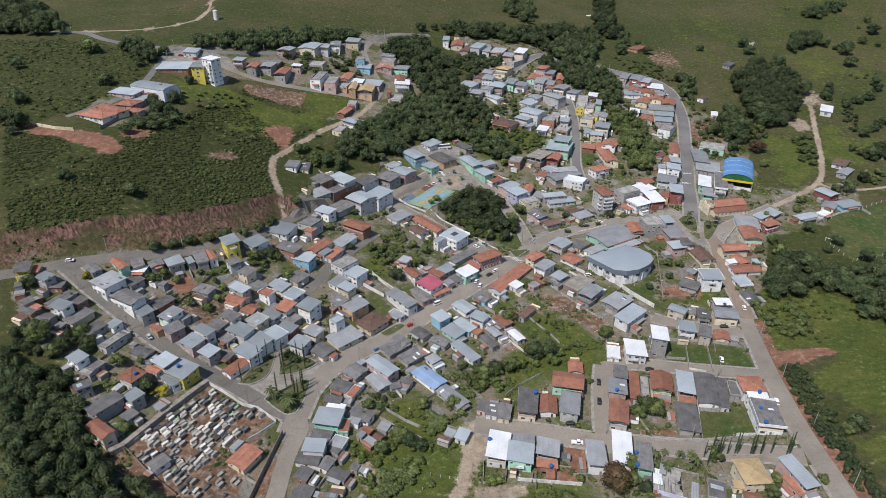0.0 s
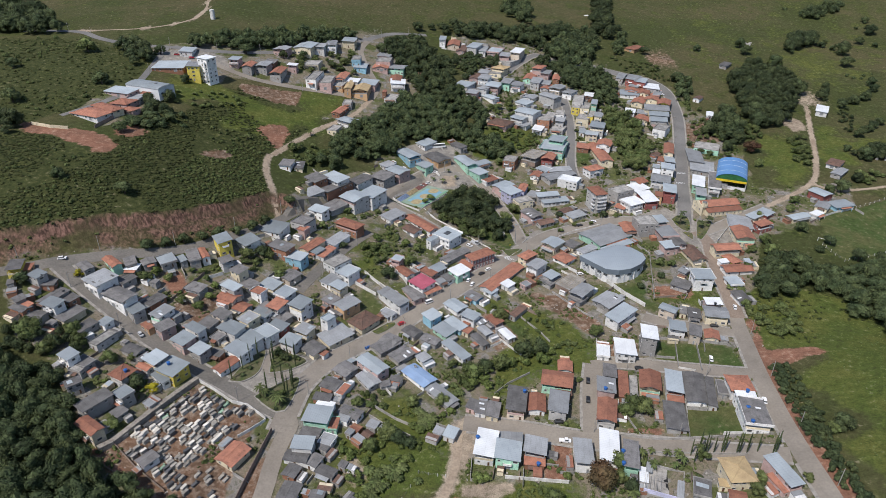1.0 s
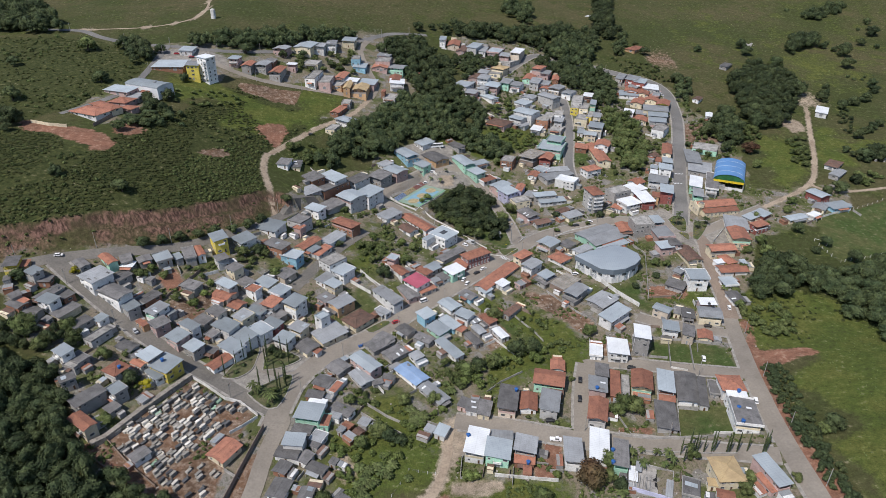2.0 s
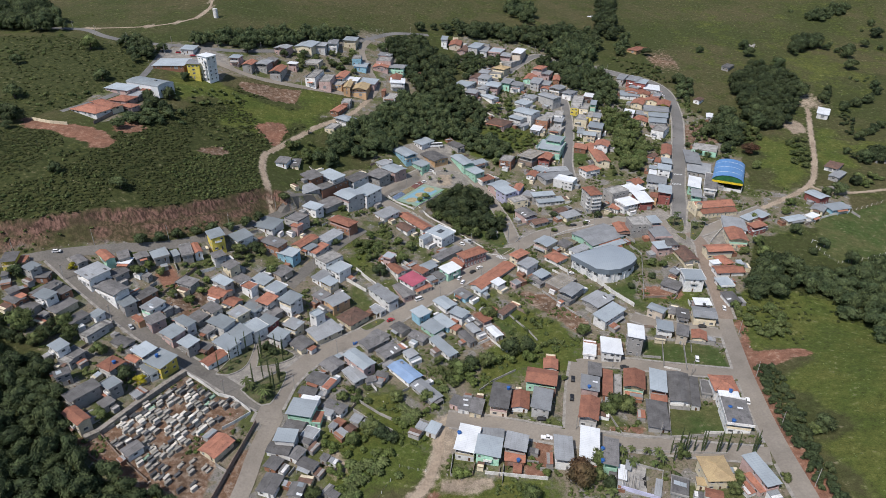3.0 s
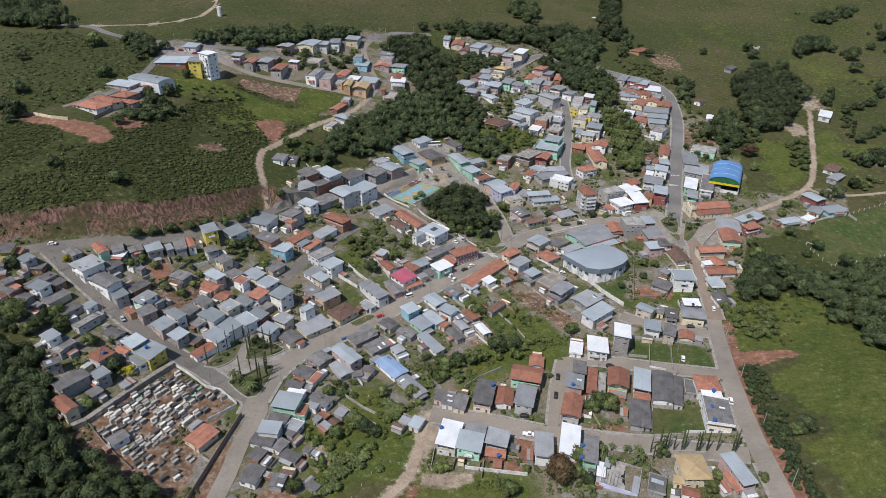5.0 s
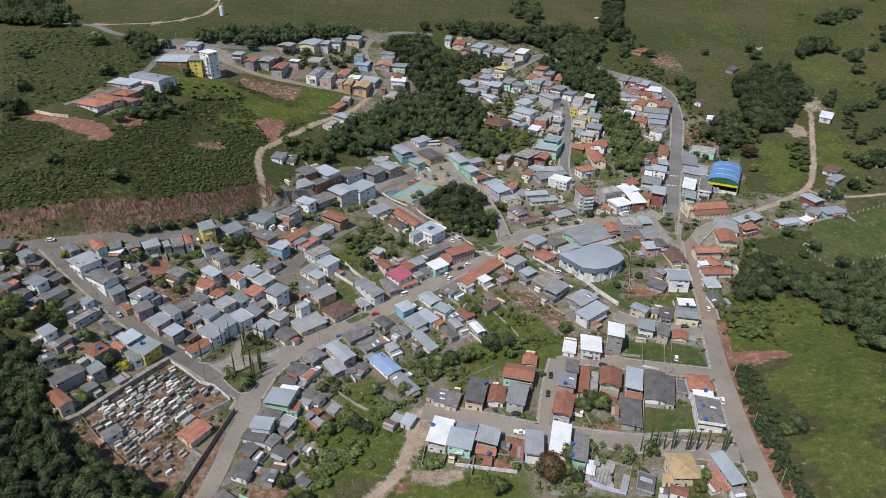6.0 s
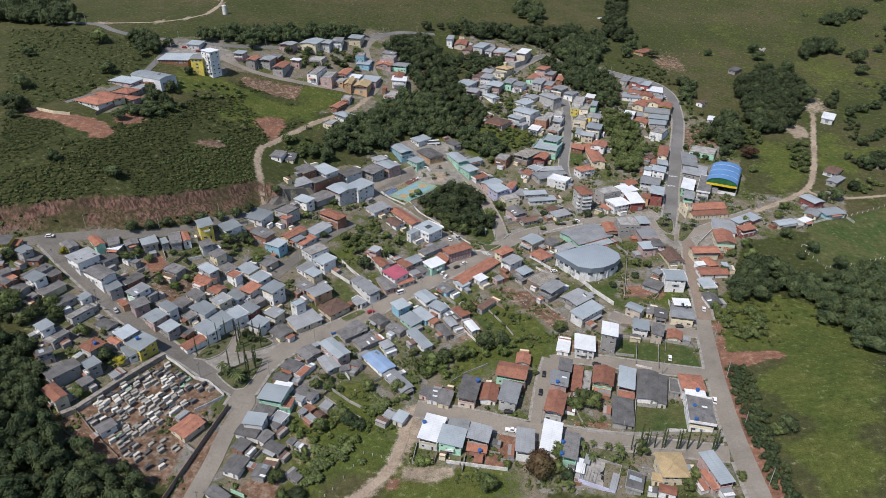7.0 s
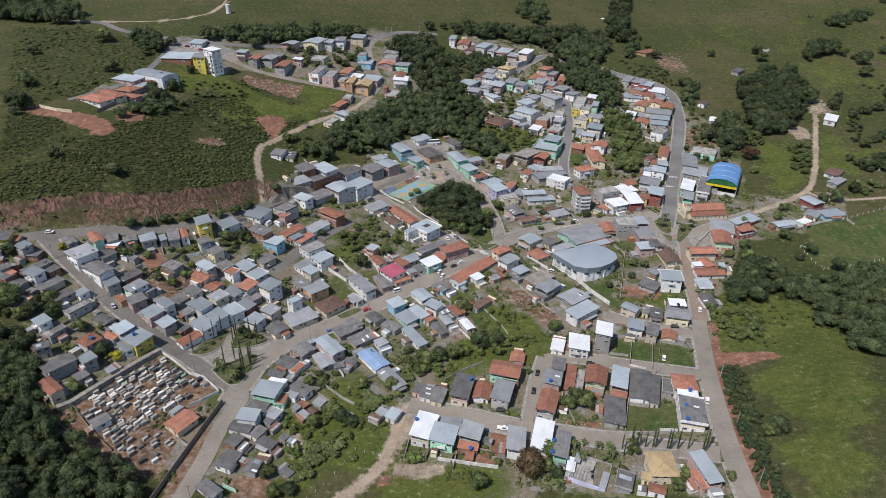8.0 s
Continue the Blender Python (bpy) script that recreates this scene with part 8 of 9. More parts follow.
tree(-9.5, 197.6, 3.6, "dark", 1.0)
tree(-33.6, 191.9, 2.2, "light", 1.0)
tree(-50.3, 171.7, 1.8, "light", 1.0)
tree(19.0, 181.3, 2.8, "light", 0.9)

for x, y in ((-153.9, 300.4), (-145.8, 305.6), (-138.4, 311.0), (-130.0, 317.0), (-123.3, 322.4), (-114.9, 329.2), (-108.0, 336.9), (-102.9, 345.2), (-91.5, 366.5)):
    tree(x, y, wild.uniform(3.5, 4.2), "dark", 1.05)
tree(-110.3, 326.1, 2.0, "mid")
tree(-75.5, 248.5, 2.8, "dark", 1.2)
tree(-72.0, 246.0, 2.4, "dark", 1.2)
tree(-68.0, 222.0, 2.0, "mid", 1.2)
tree(258.5, 569.2, 6.5, "dark", 1.1)
tree(277.7, 542.8, 8.2, "dark", 1.1)
tree(229.4, 525.7, 7.8, "dark", 1.1)
tree(334, 719.7, 6.8, "dark", 1.1)
tree(335.1, 690.2, 5.4, "dark", 1.1)
tree(352.9, 686.2, 6.6, "dark", 1.1)
tree(396.2, 737, 9, "dark", 1.1)
tree(412, 746, 7.8, "dark", 1.1)
tree(427.8, 742.5, 4.8, "dark", 1.1)
tree(435.6, 732.7, 3.6, "dark", 1.1)
tree(450.9, 737.5, 6, "dark", 1.1)
tree(426, 683.8, 7.4, "dark", 1.1)
tree(474.2, 750.9, 5, "dark", 1.1)
tree(371, 581.2, 4.6, "dark", 1.1)
tree(385.5, 590.1, 5.6, "dark", 1.1)
tree(400.7, 597.8, 5.2, "dark", 1.1)
tree(419.4, 617.8, 5.2, "dark", 1.1)
tree(384.3, 544, 4.4, "dark", 1.1)
tree(369.4, 530.9, 3.8, "dark", 1.1)
tree(354, 520.1, 5, "dark", 1.1)
tree(360.1, 598.7, 5, "dark", 1.1)
tree(330.8, 493.9, 3.6, "dark", 1.1)
tree(335.9, 477.8, 6.6, "dark", 1.1)
tree(355.4, 494.2, 4.6, "dark", 1.1)
tree(293.6, 430.1, 6.2, "dark", 1.1)
tree(284.2, 427.1, 4, "dark", 1.1)
tree(332.4, 485.6, 3, "dark", 1.1)
tree(67.3, 175.3, 6.5, "red", 1.15)
tree(74.9, 176.2, 3.4, "mid")
tree(35.6, 285.7, 5.0, "mid", 1.15)
tree(-27.0, 317.7, 5.0, "dark", 1.15)
tree(-15.1, 333.0, 4.2, "mid", 1.15)
tree(82.2, 507.6, 3.4, "light")
tree(80.9, 521.5, 2.6, "dark")
tree(254.2, 494.5, 6.5, "red", 1.15)
tree(336.3, 742.0, 7.0, "dark", 1.15)
tree(342.6, 610.5, 9.0, "dark", 1.15)
tree(311.8, 442.9, 5.0, "dark", 1.15)
tree(248.8, 356.6, 4.0, "dark", 1.15)
tree(237.8, 347.8, 3.2, "dark")
tree(238.1, 373.0, 4.0, "dark", 1.15)
tree(166.0, 191.4, 4.5, "dark", 1.15)
tree(162.4, 190.4, 3.0, "mid")
tree(256.1, 337.4, 5.0, "dark", 1.15)
tree(118.4, 311.9, 2.6, "dark")
tree(136.0, 336.1, 3.2, "mid")
tree(142.5, 334.8, 3.0, "mid")
tree(132.8, 322.5, 2.6, "dark")
tree(89.6, 215.1, 5.0, "mid", 1.15)
tree(94.1, 212.7, 4.6, "mid", 1.15)
tree(85.4, 212.4, 4.0, "mid", 1.15)
tree(84.1, 271.1, 4.0, "mid", 1.15)
tree(77.2, 300.8, 2.0, "mid")
tree(69.6, 236.1, 1.8, "mid")
tree(47.8, 316.9, 3.2, "mid")
tree(61.0, 317.0, 2.4, "dark")
tree(-19.3, 201.7, 4.5, "mid", 1.15)
tree(-25.6, 194.9, 4.0, "mid", 1.15)
tree(-14.0, 198.9, 4.2, "dark", 1.15)
tree(-35.0, 213.4, 2.6, "mid")
tree(-9.0, 221.5, 3.4, "mid")
tree(4.1, 222.4, 3.8, "mid")
tree(33.4, 247.1, 5.0, "mid", 1.15)
tree(44.9, 255.7, 6.0, "dark", 1.15)
tree(53.6, 257.8, 5.0, "dark", 1.15)
tree(19.5, 240.7, 5.0, "mid", 1.15)
tree(25.0, 244.9, 4.4, "dark", 1.15)
tree(-128.2, 214.9, 4.5, "dark", 1.15)
tree(-121.9, 214.6, 3.4, "yellow")
tree(-144.6, 226.7, 4.0, "mid", 1.15)
tree(-136.3, 230.8, 3.0, "mid")
tree(-130.6, 193.6, 3.4, "mid")
tree(-165.6, 239.2, 4.0, "mid", 1.15)
tree(-160.3, 233.4, 4.0, "mid", 1.15)
tree(-182.1, 234.3, 6.0, "mid", 1.15)
tree(-171.9, 226.6, 4.0, "mid", 1.15)
tree(-198.9, 262.3, 4.0, "dark", 1.15)
tree(-177.4, 273.6, 2.6, "yellow")
tree(-148.3, 280.5, 3.6, "mid")
tree(-144.6, 286.0, 3.2, "light")
tree(-138.3, 284.3, 3.0, "mid")
tree(-116.0, 277.8, 3.4, "light")
tree(-119.3, 270.3, 3.4, "light")
tree(-115.7, 286.2, 2.6, "light")
tree(-128.1, 271.5, 3.0, "mid")
tree(-85.8, 303.9, 3.4, "mid")
tree(-98.5, 317.5, 4.0, "dark", 1.15)
tree(-105.0, 312.3, 4.3, "mid")
tree(-70.9, 357.5, 3.4, "mid")
tree(-55.8, 341.4, 2.8, "dark")
tree(-81.3, 348.7, 2.6, "mid")
tree(-36.8, 354.7, 3.0, "light")
tree(-11.2, 348.3, 4.0, "mid", 1.15)
tree(-18.8, 353.4, 3.4, "light")
tree(-25.9, 388.1, 2.4, "mid")
tree(-4.3, 413.8, 3.6, "light")
tree(-8.0, 409.0, 2.8, "light")
tree(47.8, 398.0, 5.0, "mid", 1.15)
tree(54.3, 410.1, 4.4, "mid", 1.15)
tree(85.7, 403.2, 3.4, "dark")
tree(115.2, 400.1, 3.2, "dark")
tree(123.9, 398.8, 2.2, "mid")
tree(93.8, 390.6, 2.2, "mid")
tree(105.4, 391.0, 2.0, "mid")
tree(83.4, 382.9, 2.4, "mid")
tree(139.0, 407.2, 2.6, "dark")
tree(78.6, 435.1, 3.0, "mid")
tree(48.3, 475.4, 3.6, "mid")
tree(64.4, 482.4, 3.4, "dark")
tree(249.9, 470.3, 4.0, "mid", 1.15)
tree(218.3, 390.4, 3.0, "mid")
tree(195.9, 348.1, 3.4, "mid")
tree(185.8, 329.1, 3.0, "mid")
tree(208.2, 358.0, 4.0, "mid", 1.15)
tree(206.6, 344.8, 4.6, "mid", 1.15)
tree(214.0, 325.7, 7.0, "dark", 1.15)
tree(210.4, 328.8, 6.0, "dark", 1.15)
tree(242.7, 399.4, 3.4, "mid")
tree(251.9, 412.2, 3.8, "mid")
tree(273.5, 332.2, 6.0, "dark", 1.15)
tree(-317.9, 485.4, 5.0, "dark", 1.15)
tree(-242.6, 463.3, 6.0, "dark", 1.15)
tree(-280.9, 525.9, 8.0, "mid", 1.15)
tree(-283.6, 422.5, 6.0, "dark", 1.15)
tree(-236.3, 524.6, 8.0, "dark", 1.15)
tree(-224.9, 530.6, 5.0, "dark", 1.15)
tree(-191.0, 451.3, 5.0, "dark", 1.15)
tree(-201.2, 441.8, 4.6, "dark", 1.15)
tree(-190.9, 485.7, 4.0, "dark", 1.15)
tree(-172.8, 327.4, 5.0, "dark", 1.15)
tree(-208.9, 329.6, 4.0, "dark", 1.15)
tree(209.9, 582.2, 3.0, "dark")
tree(227.7, 600.9, 6.0, "dark", 1.15)
tree(233.2, 632.8, 7.0, "dark", 1.15)
tree(216.1, 734.4, 4.0, "dark", 1.15)
tree(219.6, 708.0, 6.0, "dark", 1.15)
tree(283.2, 727.9, 4.5, "dark", 1.15)
tree(213.4, 494.1, 3.4, "dark")
tree(207.7, 506.5, 3.0, "dark")
tree(218.8, 489.4, 3.0, "dark")
tree(119.8, 685.2, 6.0, "dark", 1.15)
tree(136.9, 703.1, 6.0, "dark", 1.15)
tree(-120.0, 579.9, 4.0, "dark", 1.15)
tree(-94.3, 575.3, 4.0, "dark", 1.15)
tree(-86.2, 588.0, 4.0, "mid", 1.15)
tree(-99.7, 563.6, 3.4, "mid")
tree(-135.2, 570.2, 4.0, "dark", 1.15)
tree(-164.3, 560.5, 6.0, "dark", 1.15)
tree(-55.2, 634.7, 6.0, "dark", 1.15)
tree(-45.0, 643.9, 5.0, "dark", 1.15)
tree(-82.0, 612.6, 3.4, "mid")
tree(-7.5, 371.5, 2.2, "mid")
tree(333.9, 650.8, 8.0, "dark", 1.15)
tree(286.7, 572.4, 7.0, "dark", 1.15)
tree(295.4, 561.7, 8.0, "dark", 1.15)
tree(502.4, 780.2, 8.0, "dark", 1.15)
tree(438.2, 718.1, 9.0, "dark", 1.15)
tree(424.3, 631.4, 5.0, "dark", 1.15)
tree(103.8, 172.5, 2.2, "dark")
tree(109.0, 183.4, 3.0, "mid")
tree(125.3, 168.7, 2.8, "mid")
tree(121.5, 163.6, 3.2, "mid")
tree(140.3, 166.2, 2.4, "mid")
tree(19.5, 179.4, 2.8, "light")
tree(22.5, 180.0, 2.6, "light")
tree(54.8, 179.3, 2.2, "light")
tree(46.6, 212.2, 1.2, "mid")
tree(75.7, 183.5, 4.6, "mid", 1.15)
tree(78.1, 171.8, 3.6, "dark")
tree(47.3, 168.1, 4.0, "mid", 1.15)

for x, y in ((-78, 219), (-74, 218), (-69, 213), (-66, 218), (-64, 224), (-65, 232), (-70, 222), (-76, 237), (-77, 243), (-77, 249), (-73, 247), (-72, 249), (-70, 242), (-66, 247), (-91, 228), (-88, 231), (-86, 236), (-84, 241), (-83, 246), (161, 387), (167, 385), (166, 378), (173, 370), (180, 380), (178, 383)):
    tree(x, y, wild.uniform(0.7, 1.5), wild.choice(("mid", "dark", "light")), 0.9)
for x, y in ((170, 369), (173, 375), (176, 380), (163, 373), (164, 369), (172, 372), (175, 377), (179, 384), (182, 385), (171, 366), (178, 376), (161, 389), (163, 393), (167, 393), (169, 389), (168, 381), (164, 380), (161, 384), (-31, 273), (-28, 275), (-25, 278), (-23, 280), (48, 364), (51, 354), (44, 352)):
    tree(x, y, wild.uniform(0.5, 0.8), "yellow", 0.7)

LOW_BUSH = []
for k in range(3):
    bm = bmesh.new()
    rng = random.Random(90 + k)
    lump(bm, Vector((0, 0, 0.3)), (0.85, 0.7, 0.55), rng, 26, 0.26)
    LOW_BUSH.append(mesh("bush", bm, LEAF_MID))
SLOPE = BANK_ROAD[1:]


def on_rows(x, y, gap):
    """Shifts a spot onto the nearest of the rows that run along the slope above the bank."""
    d = along(SLOPE, x, y)[0]
    e = 0.5
    gxx, gyy = along(SLOPE, x + e, y)[0] - d, along(SLOPE, x, y + e)[0] - d
    n = math.hypot(gxx, gyy) or 1
    k = round(d / gap) * gap - d
    return x + gxx / n * k, y + gyy / n * k


def bare(x, y):
    return bank(x, y)[1] > 0.2 or any(inside(z, x, y) for z in REDS + BROWN)


GRAZED = [(-166, 497), (-145, 490), (-110, 497), (-78, 503), (-91, 474), (-124, 449), (-139, 430), (-156, 440), (-170, 470)]
bushes = []
for x, y in spots_in(SCRUB[0], 2.05, wild, 1.0, 0.5):
    if noise.noise((x * 0.03, y * 0.03, 2.0)) + 0.4 * noise.noise((x * 0.11, y * 0.11, 5.0)) > (0.2 if inside(GRAZED, x, y) else -0.34) and not bare(x, y):
        px, py = on_rows(x, y, 2.5)
        if not bare(px, py) and not near_road(px, py, 1.0):
            bushes.append((px + wild.uniform(-0.75, 0.75), py + wild.uniform(-0.75, 0.75), wild.uniform(0.7, 1.6), wild.uniform(0.35, 0.7)))
for zone, gap, r0, r1 in ((SCRUB[1], 4.2, 0.4, 1.3), (SCRUB[3], 4.5, 0.5, 1.6)):
    bushes += [(x, y, wild.uniform(r0, r1), wild.uniform(0.6, 1.1)) for x, y in spots_in(zone, gap, wild, 1.0, 0.5) if noise.noise((x * 0.05, y * 0.05, 2.0)) > -0.3 and not bare(x, y)]
stuff("hillside_scrub", "low dark scrub in rows along the hillside", "shrubs", LEAF_SCRUB, LOW_BUSH, bushes)
thicket = [(x, y, wild.uniform(0.9, 2.4), wild.uniform(0.7, 1.2)) for x, y in spots_in(SCRUB[0], 4.4, wild, 1.5, 0.5) if noise.noise((x * 0.022, y * 0.022, 12.0)) + 0.4 * noise.noise((x * 0.1, y * 0.1, 14.0)) > 0.14 and not bare(x, y)]
thicket += [(x, y, wild.uniform(1.2, 3.2), wild.uniform(0.8, 1.2)) for x, y in spots_in(SCRUB[1], 9.0, wild, 1.5, 0.5) if noise.noise((x * 0.02, y * 0.02, 15.0)) > 0.12]
thicket += [(x, y, wild.uniform(1.0, 2.2), wild.uniform(0.7, 1.1)) for x, y in spots_in([(-165, 345), (-150, 400), (-135, 420), (-114, 400), (-100, 356), (-125, 335)], 2.9, wild, 1.5, 0.5) if not bare(x, y) and noise.noise((x * 0.03, y * 0.03, 22.0)) > -0.4]
thicket += [(x, y, wild.uniform(0.6, 1.6), wild.uniform(0.8, 1.2)) for x, y in spots_in([(-228, 308), (-104, 384), (-94, 347), (-140, 307), (-209, 269)], 4.2, wild, 0.8, 0.5) if noise.noise((x * 0.05, y * 0.05, 23.0)) > (0.12 if bank(x, y)[1] > 0.3 else 0.2)]
stuff("hillside_thicket", "patches of taller green bushes on the hillside", "shrubs", LEAF_MID, BUSH_SHAPES, thicket)
garden = [(x, y, wild.choice((0.6, 0.8, 1.1, 1.5, 1.9)) * wild.uniform(0.75, 1.25), wild.uniform(0.65, 1.15)) for x, y in spots_in(TOWN, 2.2, wild, 1.0, 0.7) if noise.noise((x * 0.085, y * 0.085, 6.0)) + 0.35 * noise.noise((x * 0.3, y * 0.3, 16.0)) > 0.13 and not inside(GRAVES, x, y) and not inside(GRAVES_LOW, x, y) and not any(inside(z, x, y) for z in LAWNS + PAVED + DUST)]
half = len(garden) // 2
wild.shuffle(garden)
stuff("garden_shrubs", "green shrubs and weeds in the yards between houses", "shrubs", LEAF_MID, BUSH_SHAPES, garden[:half])
stuff("garden_plants", "light green plants and weeds in the yards between houses", "shrubs", LEAF_LIGHT, BUSH_SHAPES, garden[half:])
# planks, blocks, drums and rubble lying about the yards
SCRAP = material("mixed_yard_scrap", (0.36, 0.34, 0.31), 0.9, (0.17, 0.13, 0.10), 0.5, 4, 0.4)
V, F = [], []
for x, y in spots_in(TOWN, 3.0, wild, 0.6, 0.2):
    if wild.random() < 0.72 or inside(GRAVES, x, y) or inside(GRAVES_LOW, x, y) or any(inside(z, x, y) for z in LAWNS + PAVED + LUSH):
        continue
    a, w, d, h = wild.uniform(0, math.tau), wild.uniform(0.12, 0.6), wild.uniform(0.08, 0.3), wild.uniform(0.08, 0.45)
    c, s, z, k = math.cos(a), math.sin(a), ground(x, y), len(V)
    V += [(x + u * c - v * s, y + u * s + v * c, z + t) for t in (-0.3, h) for u, v in ((-w, -d), (w, -d), (w, d), (-w, d))]
    F += [tuple(k + i for i in f) for f in ((0, 3, 2, 1), (4, 5, 6, 7), (0, 1, 5, 4), (1, 2, 6, 5), (2, 3, 7, 6), (3, 0, 4, 7))]
me = bpy.data.meshes.new("yard_scrap")
me.from_pydata(V, [], F)
me.materials.append(SCRAP)
tagged(new("yard_scrap", me), "planks, blocks and rubble lying about the yards", "building scrap", kind="stuff")
pasture = [(x, y, wild.uniform(0.4, 1.5), wild.uniform(0.6, 1.0)) for x, y in spots_in([(298, 936), (581, 921), (335, 442), (252, 470), (241, 662)], 13.0, wild) if noise.noise((x * 0.02, y * 0.02, 8.0)) > 0.05]
pasture += [(x, y, wild.uniform(0.25, 0.7), wild.uniform(0.5, 0.9)) for x, y in spots_in([(193, 283), (254, 294), (211, 204), (183, 136), (167, 137), (167, 199)], 4.0, wild) if noise.noise((x * 0.06, y * 0.06, 8.0)) > 0.0]
pasture += [(x, y, wild.uniform(0.4, 1.3), wild.uniform(0.6, 1.0)) for x, y in spots_in([(-457, 685), (-58, 787), (-62, 701), (-236, 572), (-322, 546)], 14.0, wild) if noise.noise((x * 0.03, y * 0.03, 8.0)) > 0.15]
stuff("pasture_shrubs", "small dark shrubs dotted over the pastures", "shrubs", LEAF_MID, BUSH_SHAPES, pasture)


# ---- vehicles ----
CAR_PAINT = {k: material(k + "_car_paint", c, 0.3, c, 1, 4, 0.05, spec=0.5) for k, c in {"white": (0.75, 0.75, 0.75), "red": (0.42, 0.02, 0.03), "black": (0.02, 0.02, 0.022), "silver": (0.42, 0.43, 0.44)}.items()}
RUBBER = material("tyre_rubber", (0.02, 0.02, 0.02), 0.9)


def vehicle(x, y, yaw, paint, length=4.1, width=1.7, height=1.48, name="car", cabin=(-0.42, 0.28)):
    z = ground(x, y) + 0.2
    c = thing(name, at=pose(x, y, z, 0, 0, yaw), label=f"{paint} parked {name.replace('_', ' ')} on the street" if name != "bus" else "white parked bus in a yard", category=name.replace("_", " "), group="parked vehicles")
    bm = bmesh.new()
    mid = height * 0.56 if name == "car" or name == "pickup_truck" else height * 0.5
    box(bm, -length / 2, -width / 2, 0.28, length / 2, width / 2, mid)
    bmesh.ops.bevel(bm, geom=bm.edges[:], offset=0.12, segments=2)
    part("body", bm, CAR_PAINT[paint], c)
    bm = bmesh.new()
    a, b = cabin[0] * length, cabin[1] * length
    rake = 0.35 if name == "car" else 0.15
    lo = [bm.verts.new(p) for p in ((a, -width / 2 + 0.06, mid - 0.02), (b, -width / 2 + 0.06, mid - 0.02), (b, width / 2 - 0.06, mid - 0.02), (a, width / 2 - 0.06, mid - 0.02))]
    hi = [bm.verts.new(p) for p in ((a + rake * 0.7, -width / 2 + 0.2, height - 0.06), (b - rake * 1.4, -width / 2 + 0.2, height - 0.06), (b - rake * 1.4, width / 2 - 0.2, height - 0.06), (a + rake * 0.7, width / 2 - 0.2, height - 0.06))]
    for i in range(4):
        j = (i + 1) % 4
        bm.faces.new((lo[i], lo[j], hi[j], hi[i]))
    bm.faces.new(hi)
    part("cabin_glass", bm, GLASS, c)
    bm = bmesh.new()
    box(bm, a + rake * 0.7, -width / 2 + 0.19, height - 0.06, b - rake * 1.4, width / 2 - 0.19, height)
    part("roof", bm, CAR_PAINT[paint], c)
    for sx in (-0.31, 0.31):
        for sy in (-1, 1):
            bm = bmesh.new()
            tube(bm, (0, -0.1, 0), (0, 0.1, 0), 0.31, 0.31, 12)
            part("wheel", bm, RUBBER, c, at=pose(sx * length, sy * (width / 2 - 0.08), 0.31))


vehicle(-188.4, 281.2, 12, "white")
vehicle(-138.8, 245.9, -48, "silver")
vehicle(-17.4, 280.2, 33, "red")
vehicle(19.5, 320.3, 70, "white")
vehicle(21.6, 316.5, 70, "white")
vehicle(27.6, 327.3, 40, "black")
vehicle(31.7, 332.0, 40, "white")
vehicle(73.6, 235.5, 80, "black")
vehicle(71.2, 222.7, 80, "black")
vehicle(56.0, 209.9, 2, "black")
vehicle(99.5, 242.9, -4, "black")
vehicle(135.3, 247.1, 75, "white")
vehicle(85.9, 326.3, 20, "white")
vehicle(107.3, 394.0, 10, "white")
vehicle(97.6, 390.3, 15, "black")
vehicle(211.3, 603.2, -60, "white")
vehicle(-9.3, 449.4, 28, "black")
vehicle(-6.7, 442.3, 28, "white")
vehicle(-11.9, 437.6, 25, "silver")
vehicle(-2.1, 451.9, 28, "white")
vehicle(146.7, 274.2, -4, "black")
vehicle(163.8, 290.5, 75, "white")
vehicle(146.1, 214.0, 75, "white")
vehicle(108.5, 578.6, 20, "red")
vehicle(21.4, 361.0, -40, "white")
vehicle(-212.6, 532.3, 15, "red")
vehicle(-206.1, 532.3, 15, "silver")
vehicle(-200.2, 529.8, 15, "red")
vehicle(-64.5, 598.6, 80, "black")
vehicle(-39.3, 411.5, -20, "white")
vehicle(-3.1, 298.6, 33, "white", 4.6, 1.85, 2.1, "van", (-0.48, 0.42))
vehicle(56.9, 198.8, -6, "white", 5.0, 1.8, 1.75, "pickup_truck", (-0.05, 0.28))
vehicle(0.7, 487.6, 14, "white", 10.5, 2.5, 3.2, "bus", (-0.49, 0.49))
vehicle(25.1, 364.7, -40, "silver", 6.0, 2.2, 2.6, "truck", (0.15, 0.48))

# ---- blue waste drums on the pavement ----
bm = bmesh.new()
tube(bm, (0, 0, -0.2), (0, 0, 0.95), 0.3, 0.33, 12)
DRUM_BODY = mesh("tub", bm, BLUE_PLASTIC)
bm = bmesh.new()
tube(bm, (0, 0, 0.95), (0, 0, 1.05), 0.36, 0.3, 12)
DRUM_LID = mesh("lid", bm, BLUE_PLASTIC)
for dx, dy in ((0, 0), (0.9, 0.5), (1.7, 1.2), (0.4, -0.7), (1.3, 0.1)):
    x, y = -34.6 + dx, 259.9 + dy
    g = thing("waste_drum", at=pose(x, y, ground(x, y) + 0.2), label="round blue plastic waste drum beside the street", category="waste drum", group="waste drums")
    part("tub", DRUM_BODY, None, g)
    part("lid", DRUM_LID, None, g)

# ---- utility poles along the streets ----
bm = bmesh.new()
tube(bm, (0, 0, -0.5), (0, 0, 9.0), 0.17, 0.11, 8)
pole_mesh = mesh("shaft", bm, CONCRETE)
bm = bmesh.new()
box(bm, -0.9, -0.05, 8.3, 0.9, 0.05, 8.42)
